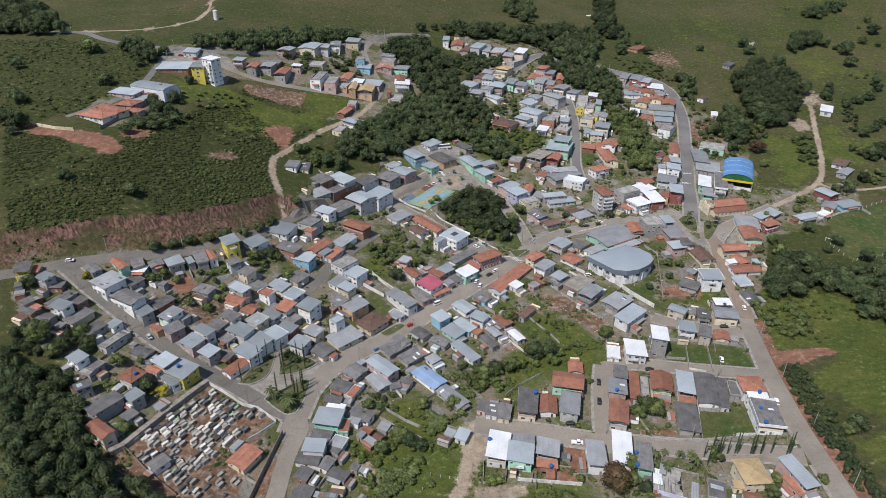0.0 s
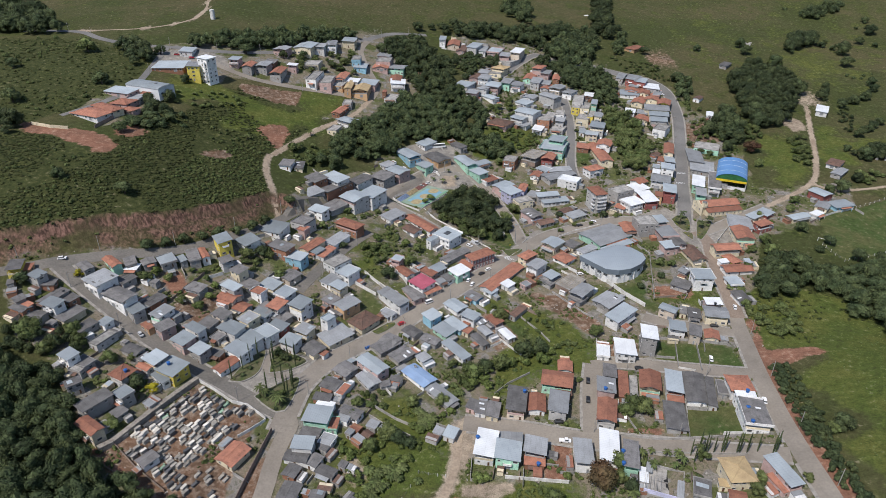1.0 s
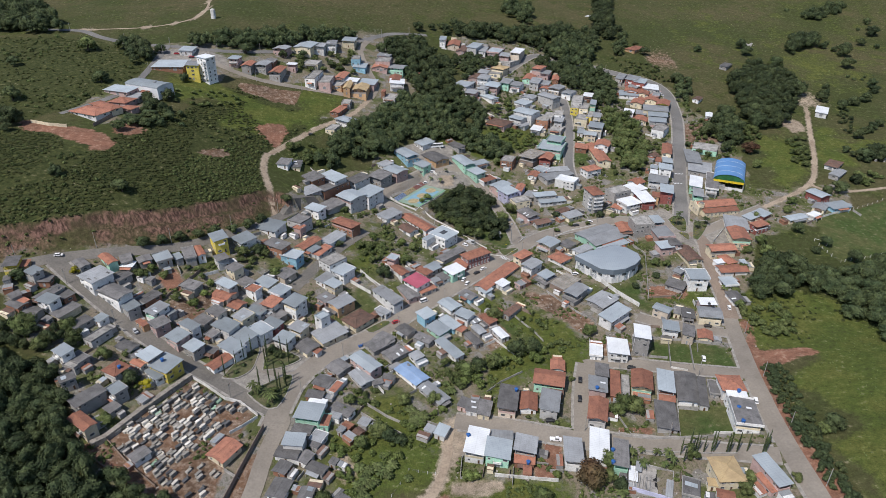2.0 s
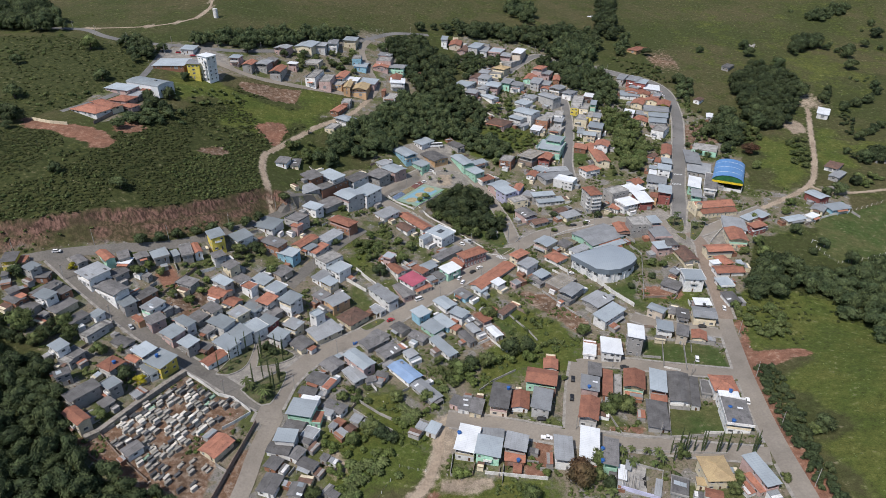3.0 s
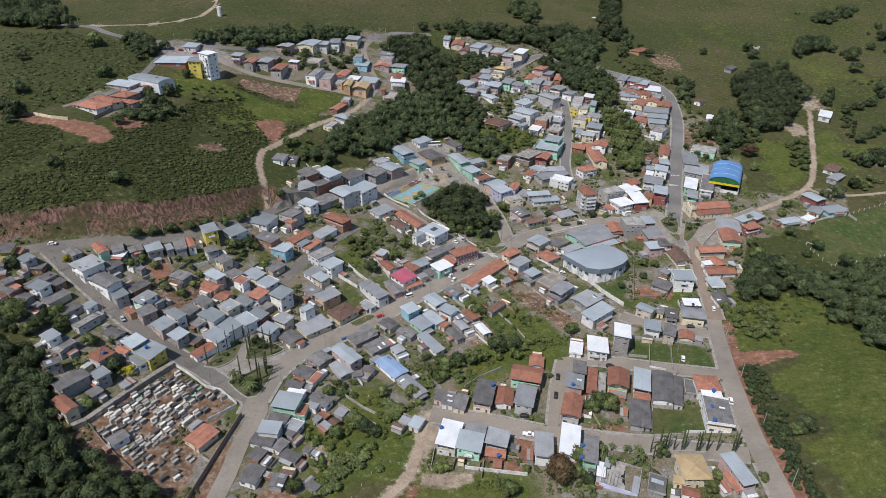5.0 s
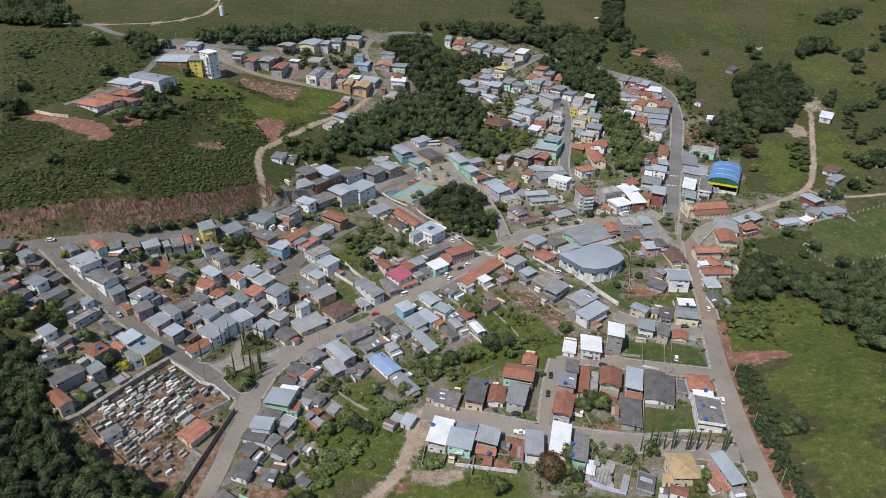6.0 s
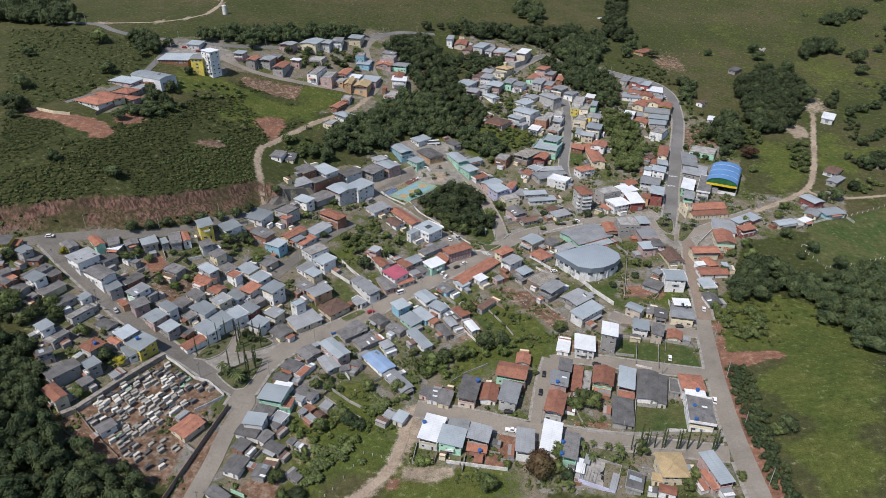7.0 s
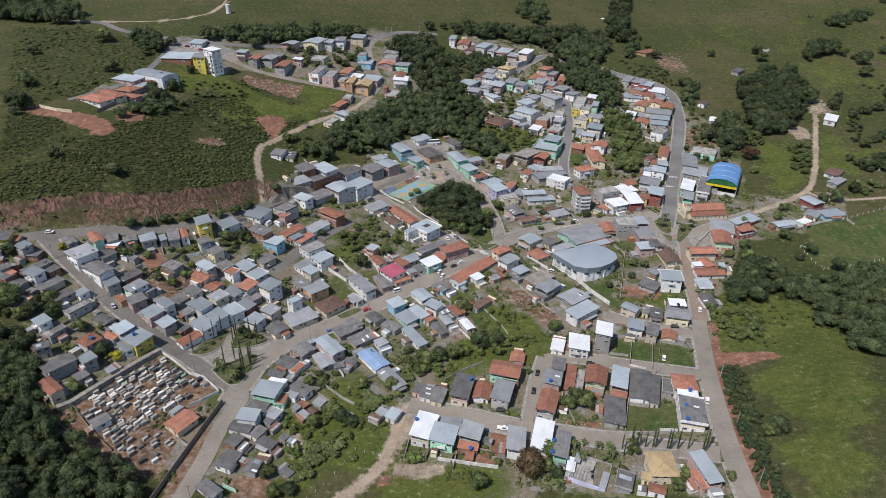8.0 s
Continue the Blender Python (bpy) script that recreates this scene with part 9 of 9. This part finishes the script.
arm_mesh = mesh("crossarm", bm, TIMBER)
bm = bmesh.new()
tube(bm, (0, 0, 7.2), (0, -1.6, 7.7), 0.04, 0.03, 6)
lamp_mesh = mesh("lamp_arm", bm, METAL)
for name, width, surface, line in ROAD_LINES:
    if surface == "dirt" or surface == "red" or name in ("garden_lane", "far_track"):
        continue
    run = 12.0
    for (ax, ay), (bx, by) in zip(line, line[1:]):
        run += math.hypot(bx - ax, by - ay)
        if run > 34:
            run = 0
            ang = math.atan2(by - ay, bx - ax)
            px, py = ax - math.sin(ang) * (width / 2 + 0.7), ay + math.cos(ang) * (width / 2 + 0.7)
            if near_house(px, py, 0.2):
                continue
            p = thing("utility_pole", at=pose(px, py, ground(px, py), 0, 0, math.degrees(ang) + 90), label="slim concrete utility pole with a crossarm beside the street", category="utility pole", group="utility poles")
            part("shaft", pole_mesh, None, p)
            part("crossarm", arm_mesh, None, p)
            part("lamp_arm", lamp_mesh, None, p, at=pose(0, 0, 0, 0, 0, -90))

# ---- water tanks and dishes on roofs ----
def tank_model():
    g = thing("water_tank", label="round blue plastic water tank on a roof", category="water tank", group="water tanks")
    bm = bmesh.new()
    tube(bm, (0, 0, -0.5), (0, 0, 0.85), 0.62, 0.8, 16)
    part("tub", bm, BLUE_PLASTIC, g)
    bm = bmesh.new()
    tube(bm, (0, 0, 0.85), (0, 0, 1.02), 0.86, 0.35, 16)
    part("lid", bm, BLUE_PLASTIC, g)
    return g


def dish_model():
    g = thing("satellite_dish", label="grey mesh satellite dish on a house", category="satellite dish", group="satellite dishes")
    bm = bmesh.new()
    tube(bm, (0, 0, -0.8), (0, 0, 0.9), 0.05, 0.05, 6)
    part("mast", bm, METAL, g)
    bm = bmesh.new()
    rings = [[bm.verts.new((r * math.cos(k * math.tau / 14), -0.35 - 0.35 * r * r, 1.0 + r * math.sin(k * math.tau / 14))) for k in range(14)] for r in (0.25, 0.6, 0.85)]
    bm.faces.new(rings[0])
    for a, b in zip(rings, rings[1:]):
        for k in range(14):
            bm.faces.new((a[k], a[(k + 1) % 14], b[(k + 1) % 14], b[k]))
    for v in bm.verts:
        v.co.y, v.co.z = v.co.y + 0.25, v.co.z
    bmesh.ops.solidify(bm, geom=bm.faces[:], thickness=0.03)
    part("bowl", bm, material("pale_dish_mesh", (0.45, 0.45, 0.44), 0.6), g)
    return g


def on_roofs(model, spots, lift):
    for i, (x, y, h) in enumerate(spots):
        m = pose(x, y, ground(x, y) + h + lift, 0, 0, wild.uniform(-40, 40))
        ob = model if i == 0 else copy_thing(model, m)
        ob.matrix_basis = m


on_roofs(tank_model(), [(133.7, 204.2, 6.3), (131.9, 195.4, 6.3), (138.0, 214.9, 6.3), (19.5, 196.7, 6.3), (42.0, 223.7, 6.3), (78.4, 222.9, 6.3), (77.3, 185.5, 6.3), (76.1, 179.3, 6.3), (-118.0, 225.4, 6.3), (43.6, 184.3, 3.3), (-86.2, 243.1, 6), (-133.0, 217.1, 6.8)], 0.15)
on_roofs(dish_model(), [(-150.1, 262.1, 3), (-163.4, 266.5, 6), (-177.5, 259.1, 3), (-184.1, 259.1, 3), (-145.1, 243.9, 3), (-136.6, 251.8, 3), (151.4, 283.6, 6), (150.3, 285.8, 6), (-125.5, 269.6, 3), (-76.6, 299.0, 3), (-188.1, 262.7, 6), (-45.6, 281.9, 3), (1.4, 345.9, 3), (132.9, 286.8, 3), (-89.2, 266.3, 3), (-79.7, 273.8, 3), (-106.3, 245.8, 3), (-147.8, 229.8, 3), (-8.4, 243.9, 3)], 0.1)


# ---- football field, fences, far landmarks ----
def fence(line, gap, label, height=1.5):
    f = thing("fence", label=label, category="fence", group="fences")
    bm = bmesh.new()
    tube(bm, (0, 0, -0.4), (0, 0, height), 0.13, 0.12, 6)
    me = mesh("post", bm, WHITEWASH)
    for x, y in smooth_line(line, gap):
        part("post", me, None, f, at=pose(x, y, ground(x, y)))
    pts = smooth_line(line, gap)
    for h in (0.5, 0.95, 1.35):
        bm = bmesh.new()
        last = None
        for x, y in pts:
            row = [bm.verts.new((x, y, ground(x, y) + h + e)) for e in (-0.02, 0.02)]
            if last:
                bm.faces.new((last[0], row[0], row[1], last[1]))
            last = row
        part("wire", bm, METAL, f)


fence([(248, 337), (270, 344), (290, 353)], 4.0, "pale posts round the football field", 2.0)
fence([(289, 404), (309, 413), (330, 423)], 4.0, "pale posts round the football field", 2.0)
fence([(244, 356), (246, 344), (248, 337)], 4.0, "pale posts round the football field", 2.0)
fence([(-5, 184), (-1, 183), (6, 182)], 3.5, "white posts across the pasture")
fence([(-5, 184), (-8, 177), (-11, 171), (-14, 165), (-19, 158), (-23, 149)], 4.0, "white posts across the pasture")


def goal(x, y, yaw):
    g = thing("football_goal", at=pose(x, y, ground(x, y), 0, 0, yaw), label="white football goal frame on the field", category="goal")
    for a, b, n in (((-3.66, 0, -0.3), (-3.66, 0, 2.44), "post"), ((3.66, 0, -0.3), (3.66, 0, 2.44), "post"), ((-3.66, 0, 2.44), (3.66, 0, 2.44), "crossbar"), ((-3.66, 0, 2.44), (-3.66, 1.8, 0), "stay"), ((3.66, 0, 2.44), (3.66, 1.8, 0), "stay")):
        bm = bmesh.new()
        tube(bm, a, b, 0.1, 0.1, 8)
        part(n, bm, CAR_PAINT["white"], g)


goal(246.4, 359.1, -42)


def silo(x, y):
    s = thing("water_reservoir", at=pose(x, y, ground(x, y)), label="white cylindrical water reservoir on the pasture", category="reservoir")
    bm = bmesh.new()
    tube(bm, (0, 0, -1), (0, 0, 8.2), 2.2, 2.2, 24)
    part("tank", bm, WHITEWASH, s)
    bm = bmesh.new()
    tube(bm, (0, 0, 8.2), (0, 0, 8.8), 2.35, 0.4, 24)
    part("lid", bm, WHITEWASH, s)


silo(-212.7, 632.4)


def mast(x, y, h):
    m = thing("floodlight_mast", at=pose(x, y, ground(x, y)), label="tall slender mast at the square", category="mast")
    bm = bmesh.new()
    tube(bm, (0, 0, -0.5), (0, 0, h), 0.22, 0.12, 10)
    part("shaft", bm, METAL, m)
    bm = bmesh.new()
    tube(bm, (0, 0, h - 0.4), (0, 0, h), 0.7, 0.7, 10)
    part("lamp_ring", bm, METAL, m)


mast(51.3, 367.1, 14)


def shelter(x, y, yaw):
    s = thing("memorial_gate", at=pose(x, y, ground(x, y), 0, 0, yaw), label="dark open pavilion under the trees of the square", category="pavilion")
    for sx in (-2.2, 2.2):
        for sy in (-1.2, 1.2):
            bm = bmesh.new()
            box(bm, sx - 0.2, sy - 0.2, -0.5, sx + 0.2, sy + 0.2, 3.2)
            part("column", bm, CONCRETE, s)
    bm = bmesh.new()
    box(bm, -2.8, -1.8, 3.2, 2.8, 1.8, 3.5)
    part("roof", bm, ROOF["slab"], s)


shelter(42.4, 374.7, 5)


def rock_pile(x, y, n, r):
    """A heap of pale boulders, one mass."""
    bm = bmesh.new()
    rng = random.Random(17)
    for _ in range(n):
        made = bmesh.ops.create_icosphere(bm, subdivisions=1, radius=1.0)["verts"]
        px, py, s = x + rng.gauss(0, r), y + rng.gauss(0, r), rng.uniform(0.5, 1.5)
        for v in made:
            v.co = Vector((px, py, ground(px, py) + s * 0.3)) + v.co * s * rng.uniform(0.75, 1.1)
    tagged(new("rock_pile", mesh("rock_pile", bm, CONCRETE)), "pale weathered boulders on the pasture", "rocks", kind="stuff")


rock_pile(349.3, 753.9, 26, 3.0)
rock_pile(351.0, 477.7, 14, 3.0)
bm = bmesh.new()
made = bmesh.ops.create_icosphere(bm, subdivisions=2, radius=1.0)["verts"]
for v in made:
    v.co = Vector((v.co.x * 6.5, v.co.y * 1.8, v.co.z * 1.1))
thing("tarpaulin", bm, ROOF["white"], at=pose(181.5, 830.6, ground(181.5, 830.6) + 0.2, 0, 0, 12), label="long white tarpaulin cover on the far pasture", category="tarpaulin")


# ---- ground: one sheet to the horizon ----
def ground_axis(lo, hi, fine_lo, fine_hi, fine):
    vals = list(np.arange(fine_lo, fine_hi + 0.1, fine))
    v, s = fine_hi, fine
    while v < hi:
        s *= 1.35
        v += s
        vals.append(min(v, hi))
    v, s = fine_lo, fine
    while v > lo:
        s *= 1.35
        v -= s
        vals.insert(0, max(v, lo))
    return vals


gx = ground_axis(-4500, 4500, -330, 330, 2.5)
gy = ground_axis(-3000, 4900, 120, 560, 2.5)
verts = []
for yy in gy:
    for xx in gx:
        z = ground(xx, yy)
        far = max(math.hypot(xx, yy - 400) - 650, 0)
        z += 0.1 * far + 40 * step(0, 900, far) * noise.noise((xx * 0.0016, yy * 0.0016, 0))
        verts.append((xx, yy, z))
nx = len(gx)
faces = [(j * nx + i, j * nx + i + 1, (j + 1) * nx + i + 1, (j + 1) * nx + i) for j in range(len(gy) - 1) for i in range(nx - 1)]
gm = bpy.data.meshes.new("ground")
gm.from_pydata(verts, [], faces)
gm.polygons.foreach_set("use_smooth", [True] * len(faces))


def cover(zones, x, y, soft):
    """How much a spot belongs to one of the zones, with a ragged edge."""
    best = 0.0
    jx = x + soft * noise.noise((x * 0.06, y * 0.06, 1.0)) * 2
    jy = y + soft * noise.noise((x * 0.06, y * 0.06, 9.0)) * 2
    for x0, x1, y0, y1, z in zones:
        if x0 < jx < x1 and y0 < jy < y1 and inside(z, jx, jy):
            return 1.0
    return best


def bounded(zones):
    return [(min(q[0] for q in z), max(q[0] for q in z), min(q[1] for q in z), max(q[1] for q in z), z) for z in zones]


SOIL_B, RED_B, PAVED_B, LUSH_B, SCRUB_B, LAWN_B, DUST_B, BROWN_B = (bounded(z) for z in (SOILS, REDS, PAVED, LUSH, SCRUB, LAWNS, DUST, BROWN))


TRACK_CELLS = {}
for name, width, surface, pts in ROADS:
    if surface == "dirt":
        for tx, ty in smooth_line(pts, 1.0):
            for ci in (-1, 0, 1):
                for cj in (-1, 0, 1):
                    TRACK_CELLS.setdefault((int(tx // CELL) + ci, int(ty // CELL) + cj), []).append((tx, ty, width))


def track(x, y):
    """Worn earth: one on a track's line, a half at its edge."""
    return max((max(1 - math.hypot(tx - x, ty - y) / w, 0) for tx, ty, w in TRACK_CELLS.get((int(x // CELL), int(y // CELL)), ())), default=0.0)


attributes = {"track": [], "brown": [], "dust": [], "soil": [], "red": [], "lush": [], "scrub": [], "lawn": [], "earth": [], "paved": []}
for xx, yy, z in verts:
    attributes["track"].append(track(xx, yy))
    attributes["brown"].append(cover(BROWN_B, xx, yy, 2))
    attributes["dust"].append(cover(DUST_B, xx, yy, 2))
    attributes["soil"].append(cover(SOIL_B, xx, yy, 3))
    attributes["red"].append(bank(xx, yy)[1])
    attributes["earth"].append(cover(RED_B, xx, yy, 2))
    attributes["paved"].append(cover(PAVED_B, xx, yy, 1))
    attributes["lush"].append(cover(LUSH_B, xx, yy, 8))
    attributes["scrub"].append(cover(SCRUB_B, xx, yy, 8))
    attributes["lawn"].append(cover(LAWN_B, xx, yy, 0.4))
for key, values in attributes.items():
    if key in ("soil", "earth", "lush", "scrub", "dust", "brown"):
        v = np.array(values).reshape(len(gy), nx)
        for _ in range(4 if key in ("lush", "scrub") else 1):
            v[1:-1, 1:-1] = (v[:-2, 1:-1] + v[2:, 1:-1] + v[1:-1, :-2] + v[1:-1, 2:] + 2 * v[1:-1, 1:-1]) / 6
        values = v.ravel()
    gm.attributes.new(key, "FLOAT", "POINT").data.foreach_set("value", values)


def ground_material():
    m = bpy.data.materials.new("valley_ground")
    m.use_nodes = True
    n, l = m.node_tree.nodes, m.node_tree.links
    b = n["Principled BSDF"]
    b.inputs["Roughness"].default_value, b.inputs["Specular IOR Level"].default_value = 1.0, 0.1
    tc = n.new("ShaderNodeTexCoord")

    def tex(size, detail=5.0, rough=0.6):
        t = n.new("ShaderNodeTexNoise")
        t.inputs["Scale"].default_value, t.inputs["Detail"].default_value, t.inputs["Roughness"].default_value = size, detail, rough
        l.new(tc.outputs["Object"], t.inputs["Vector"])
        return t.outputs["Fac"]

    def remap(v, lo, hi, a=0.0, c=1.0):
        r = n.new("ShaderNodeMapRange")
        r.inputs[1].default_value, r.inputs[2].default_value, r.inputs[3].default_value, r.inputs[4].default_value = lo, hi, a, c
        l.new(v, r.inputs[0])
        return r.outputs[0]

    def mix(fac, a, c, blend="MIX"):
        x = n.new("ShaderNodeMix")
        x.data_type, x.blend_type = "RGBA", blend
        for sock, v in ((x.inputs[0], fac), (x.inputs[6], a), (x.inputs[7], c)):
            if hasattr(v, "node"):
                l.new(v, sock)
            else:
                sock.default_value = v if not isinstance(v, tuple) else (*v, 1)
        return x.outputs[2]

    def zone(key, ragged=0.0, soft=0.15, patches=0.0):
        """How much of a zone shows: its edge frayed by the finer variation."""
        a = n.new("ShaderNodeAttribute")
        a.attribute_name = key
        if not ragged:
            return a.outputs["Fac"]
        s = n.new("ShaderNodeMath")
        s.operation = "ADD"
        l.new(a.outputs["Fac"], s.inputs[0])
        l.new(remap(fine, 0.3, 0.7, -ragged, ragged), s.inputs[1])
        if patches:
            q = n.new("ShaderNodeMath")
            q.operation = "ADD"
            l.new(s.outputs[0], q.inputs[0])
            l.new(remap(mid, 0.35, 0.65, -patches, patches), q.inputs[1])
            s = q
        return remap(s.outputs[0], 0.5 - soft, 0.5 + soft)

    large, mid, fine, grit, tuft, patio = tex(0.011, 4), tex(0.06, 5), tex(0.35, 6, 0.7), tex(2.2, 3), tex(0.9, 4, 0.65), tex(0.13, 1)
    grass = mix(remap(large, 0.4, 0.62), (0.050, 0.059, 0.021), (0.080, 0.073, 0.035))
    grass = mix(remap(mid, 0.50, 0.66, 0.0, 0.75), grass, (0.040, 0.055, 0.016))
    lush = mix(remap(mid, 0.4, 0.65), (0.066, 0.088, 0.021), (0.094, 0.102, 0.028))
    scrub = mix(remap(fine, 0.4, 0.62), (0.036, 0.046, 0.016), (0.054, 0.058, 0.022))
    soil = mix(remap(fine, 0.40, 0.58), (0.23, 0.192, 0.15), (0.13, 0.118, 0.078))
    soil = mix(remap(patio, 0.54, 0.58, 0.0, 0.85), soil, (0.20, 0.19, 0.175))
    soil = mix(remap(mid, 0.48, 0.58), soil, (0.080, 0.092, 0.036))
    soil = mix(remap(tuft, 0.52, 0.66, 0.0, 0.6), soil, (0.050, 0.058, 0.024))
    mp = n.new("ShaderNodeMapping")
    mp.inputs["Scale"].default_value = (1.0, 1.0, 0.12)
    l.new(tc.outputs["Object"], mp.inputs[0])
    rill_shade = n.new("ShaderNodeTexNoise")
    rill_shade.inputs["Scale"].default_value, rill_shade.inputs["Detail"].default_value = 0.8, 6.0
    l.new(mp.outputs[0], rill_shade.inputs["Vector"])
    # rill shade painted as dark streaks, as the mesh is too coarse for rills
    red = mix(remap(rill_shade.outputs["Fac"], 0.42, 0.58), (0.205, 0.118, 0.092), (0.072, 0.044, 0.034))
    red = mix(remap(mid, 0.47, 0.6, 0.0, 0.85), red, (0.068, 0.056, 0.032))
    lawn = mix(remap(mid, 0.42, 0.62), (0.052, 0.078, 0.024), (0.084, 0.090, 0.036))
    lawn = mix(remap(fine, 0.56, 0.70, 0.0, 0.6), lawn, (0.125, 0.105, 0.065))
    lush = mix(remap(tuft, 0.52, 0.66, 0.0, 0.7), lush, (0.038, 0.056, 0.014))
    grass = mix(remap(tuft, 0.54, 0.68, 0.0, 0.55), grass, (0.030, 0.040, 0.012))
    col = mix(zone("scrub", 0.3, 0.3, 0.3), grass, scrub)
    col = mix(zone("soil", 0.3), col, soil)
    col = mix(zone("lush", 0.3, 0.3, 0.32), col, lush)
    col = mix(zone("lawn"), col, lawn)
    earth = mix(remap(mid, 0.42, 0.6), (0.222, 0.114, 0.076), (0.172, 0.094, 0.064))
    earth = mix(remap(fine, 0.55, 0.68, 0.0, 0.7), earth, (0.26, 0.19, 0.14))
    paved = mix(remap(mid, 0.4, 0.62), (0.26, 0.24, 0.21), (0.20, 0.188, 0.168))
    col = mix(zone("earth", 0.3), col, earth)
    brown = mix(remap(mid, 0.42, 0.6), (0.165, 0.098, 0.062), (0.112, 0.074, 0.050))
    brown = mix(remap(fine, 0.46, 0.64, 0.0, 0.65), brown, (0.25, 0.205, 0.165))
    col = mix(zone("brown", 0.3), col, brown)
    dust = mix(remap(mid, 0.42, 0.62), (0.32, 0.265, 0.20), (0.23, 0.185, 0.14))
    col = mix(zone("track", 0.2, 0.12), col, dust)
    col = mix(zone("paved"), col, paved)
    col = mix(zone("dust", 0.4, 0.3), col, dust)
    col = mix(zone("red"), col, red)
    for t, a in ((fine, 0.32), (grit, 0.25)):
        k = remap(t, 0.3, 0.7, 1 - a, 1 + a)
        comb = n.new("ShaderNodeCombineColor")
        for i in range(3):
            l.new(k, comb.inputs[i])
        col = mix(1.0, col, comb.outputs[0], "MULTIPLY")
    l.new(col, b.inputs["Base Color"])
    bp = n.new("ShaderNodeBump")
    bp.inputs["Strength"].default_value, bp.inputs["Distance"].default_value = 0.7, 0.8
    l.new(fine, bp.inputs["Height"])
    l.new(bp.outputs[0], b.inputs["Normal"])
    return m


gm.materials.append(ground_material())
tagged(new("ground", gm), "green pasture hills and earth yards of a valley", "ground", kind="structure")
for name, width, surface, line in ROAD_LINES:
    lift = {"earthy": 0.21, "asphalt": 0.16, "pavers": 0.2, "dirt": 0.12, "dark": 0.18}.get(surface)
    if lift:
        thing("road", road_mesh(width * 0.62, line, 0.1, ragged=0.5) if surface == "dirt" else road_mesh(width, line, lift), ROAD_MATS[surface], label={"asphalt": "worn grey asphalt street", "pavers": "dusty block-paved street", "dark": "dark block-paved street", "earthy": "block-paved street brown with dry earth", "dirt": "pale dry earth track"}[surface], category="road", kind="structure")
        if surface != "dirt" and width > 6 and name != "cemetery_street":
            for e in (-1,) if name == "south_avenue" else (-1, 1):
                thing("kerb", road_mesh(width, line, lift + 0.08, e * 0.5, e * (0.5 + 1.3 / width), name), KERB, label="pale concrete pavement edge along the street", category="kerb", kind="structure")


# ---- painted crossings ----
def crosswalk(x, y, yaw, n=6):
    c = thing("crosswalk", at=pose(x, y, ground(x, y) + 0.2, 0, 0, yaw), label="white painted pedestrian crossing on the street", category="crosswalk", kind="structure")
    for k in range(n):
        bm = bmesh.new()
        box(bm, -0.25, -1.5, 0, 0.25, 1.5, 0.02)
        part("stripe", bm, ROOF["white"], c, at=pose((k - n / 2 + 0.5) * 1.1, 0, 0))


crosswalk(187.5, 460.9, 0)
crosswalk(181.9, 444.8, 0)
crosswalk(45.6, 345.7, -45)
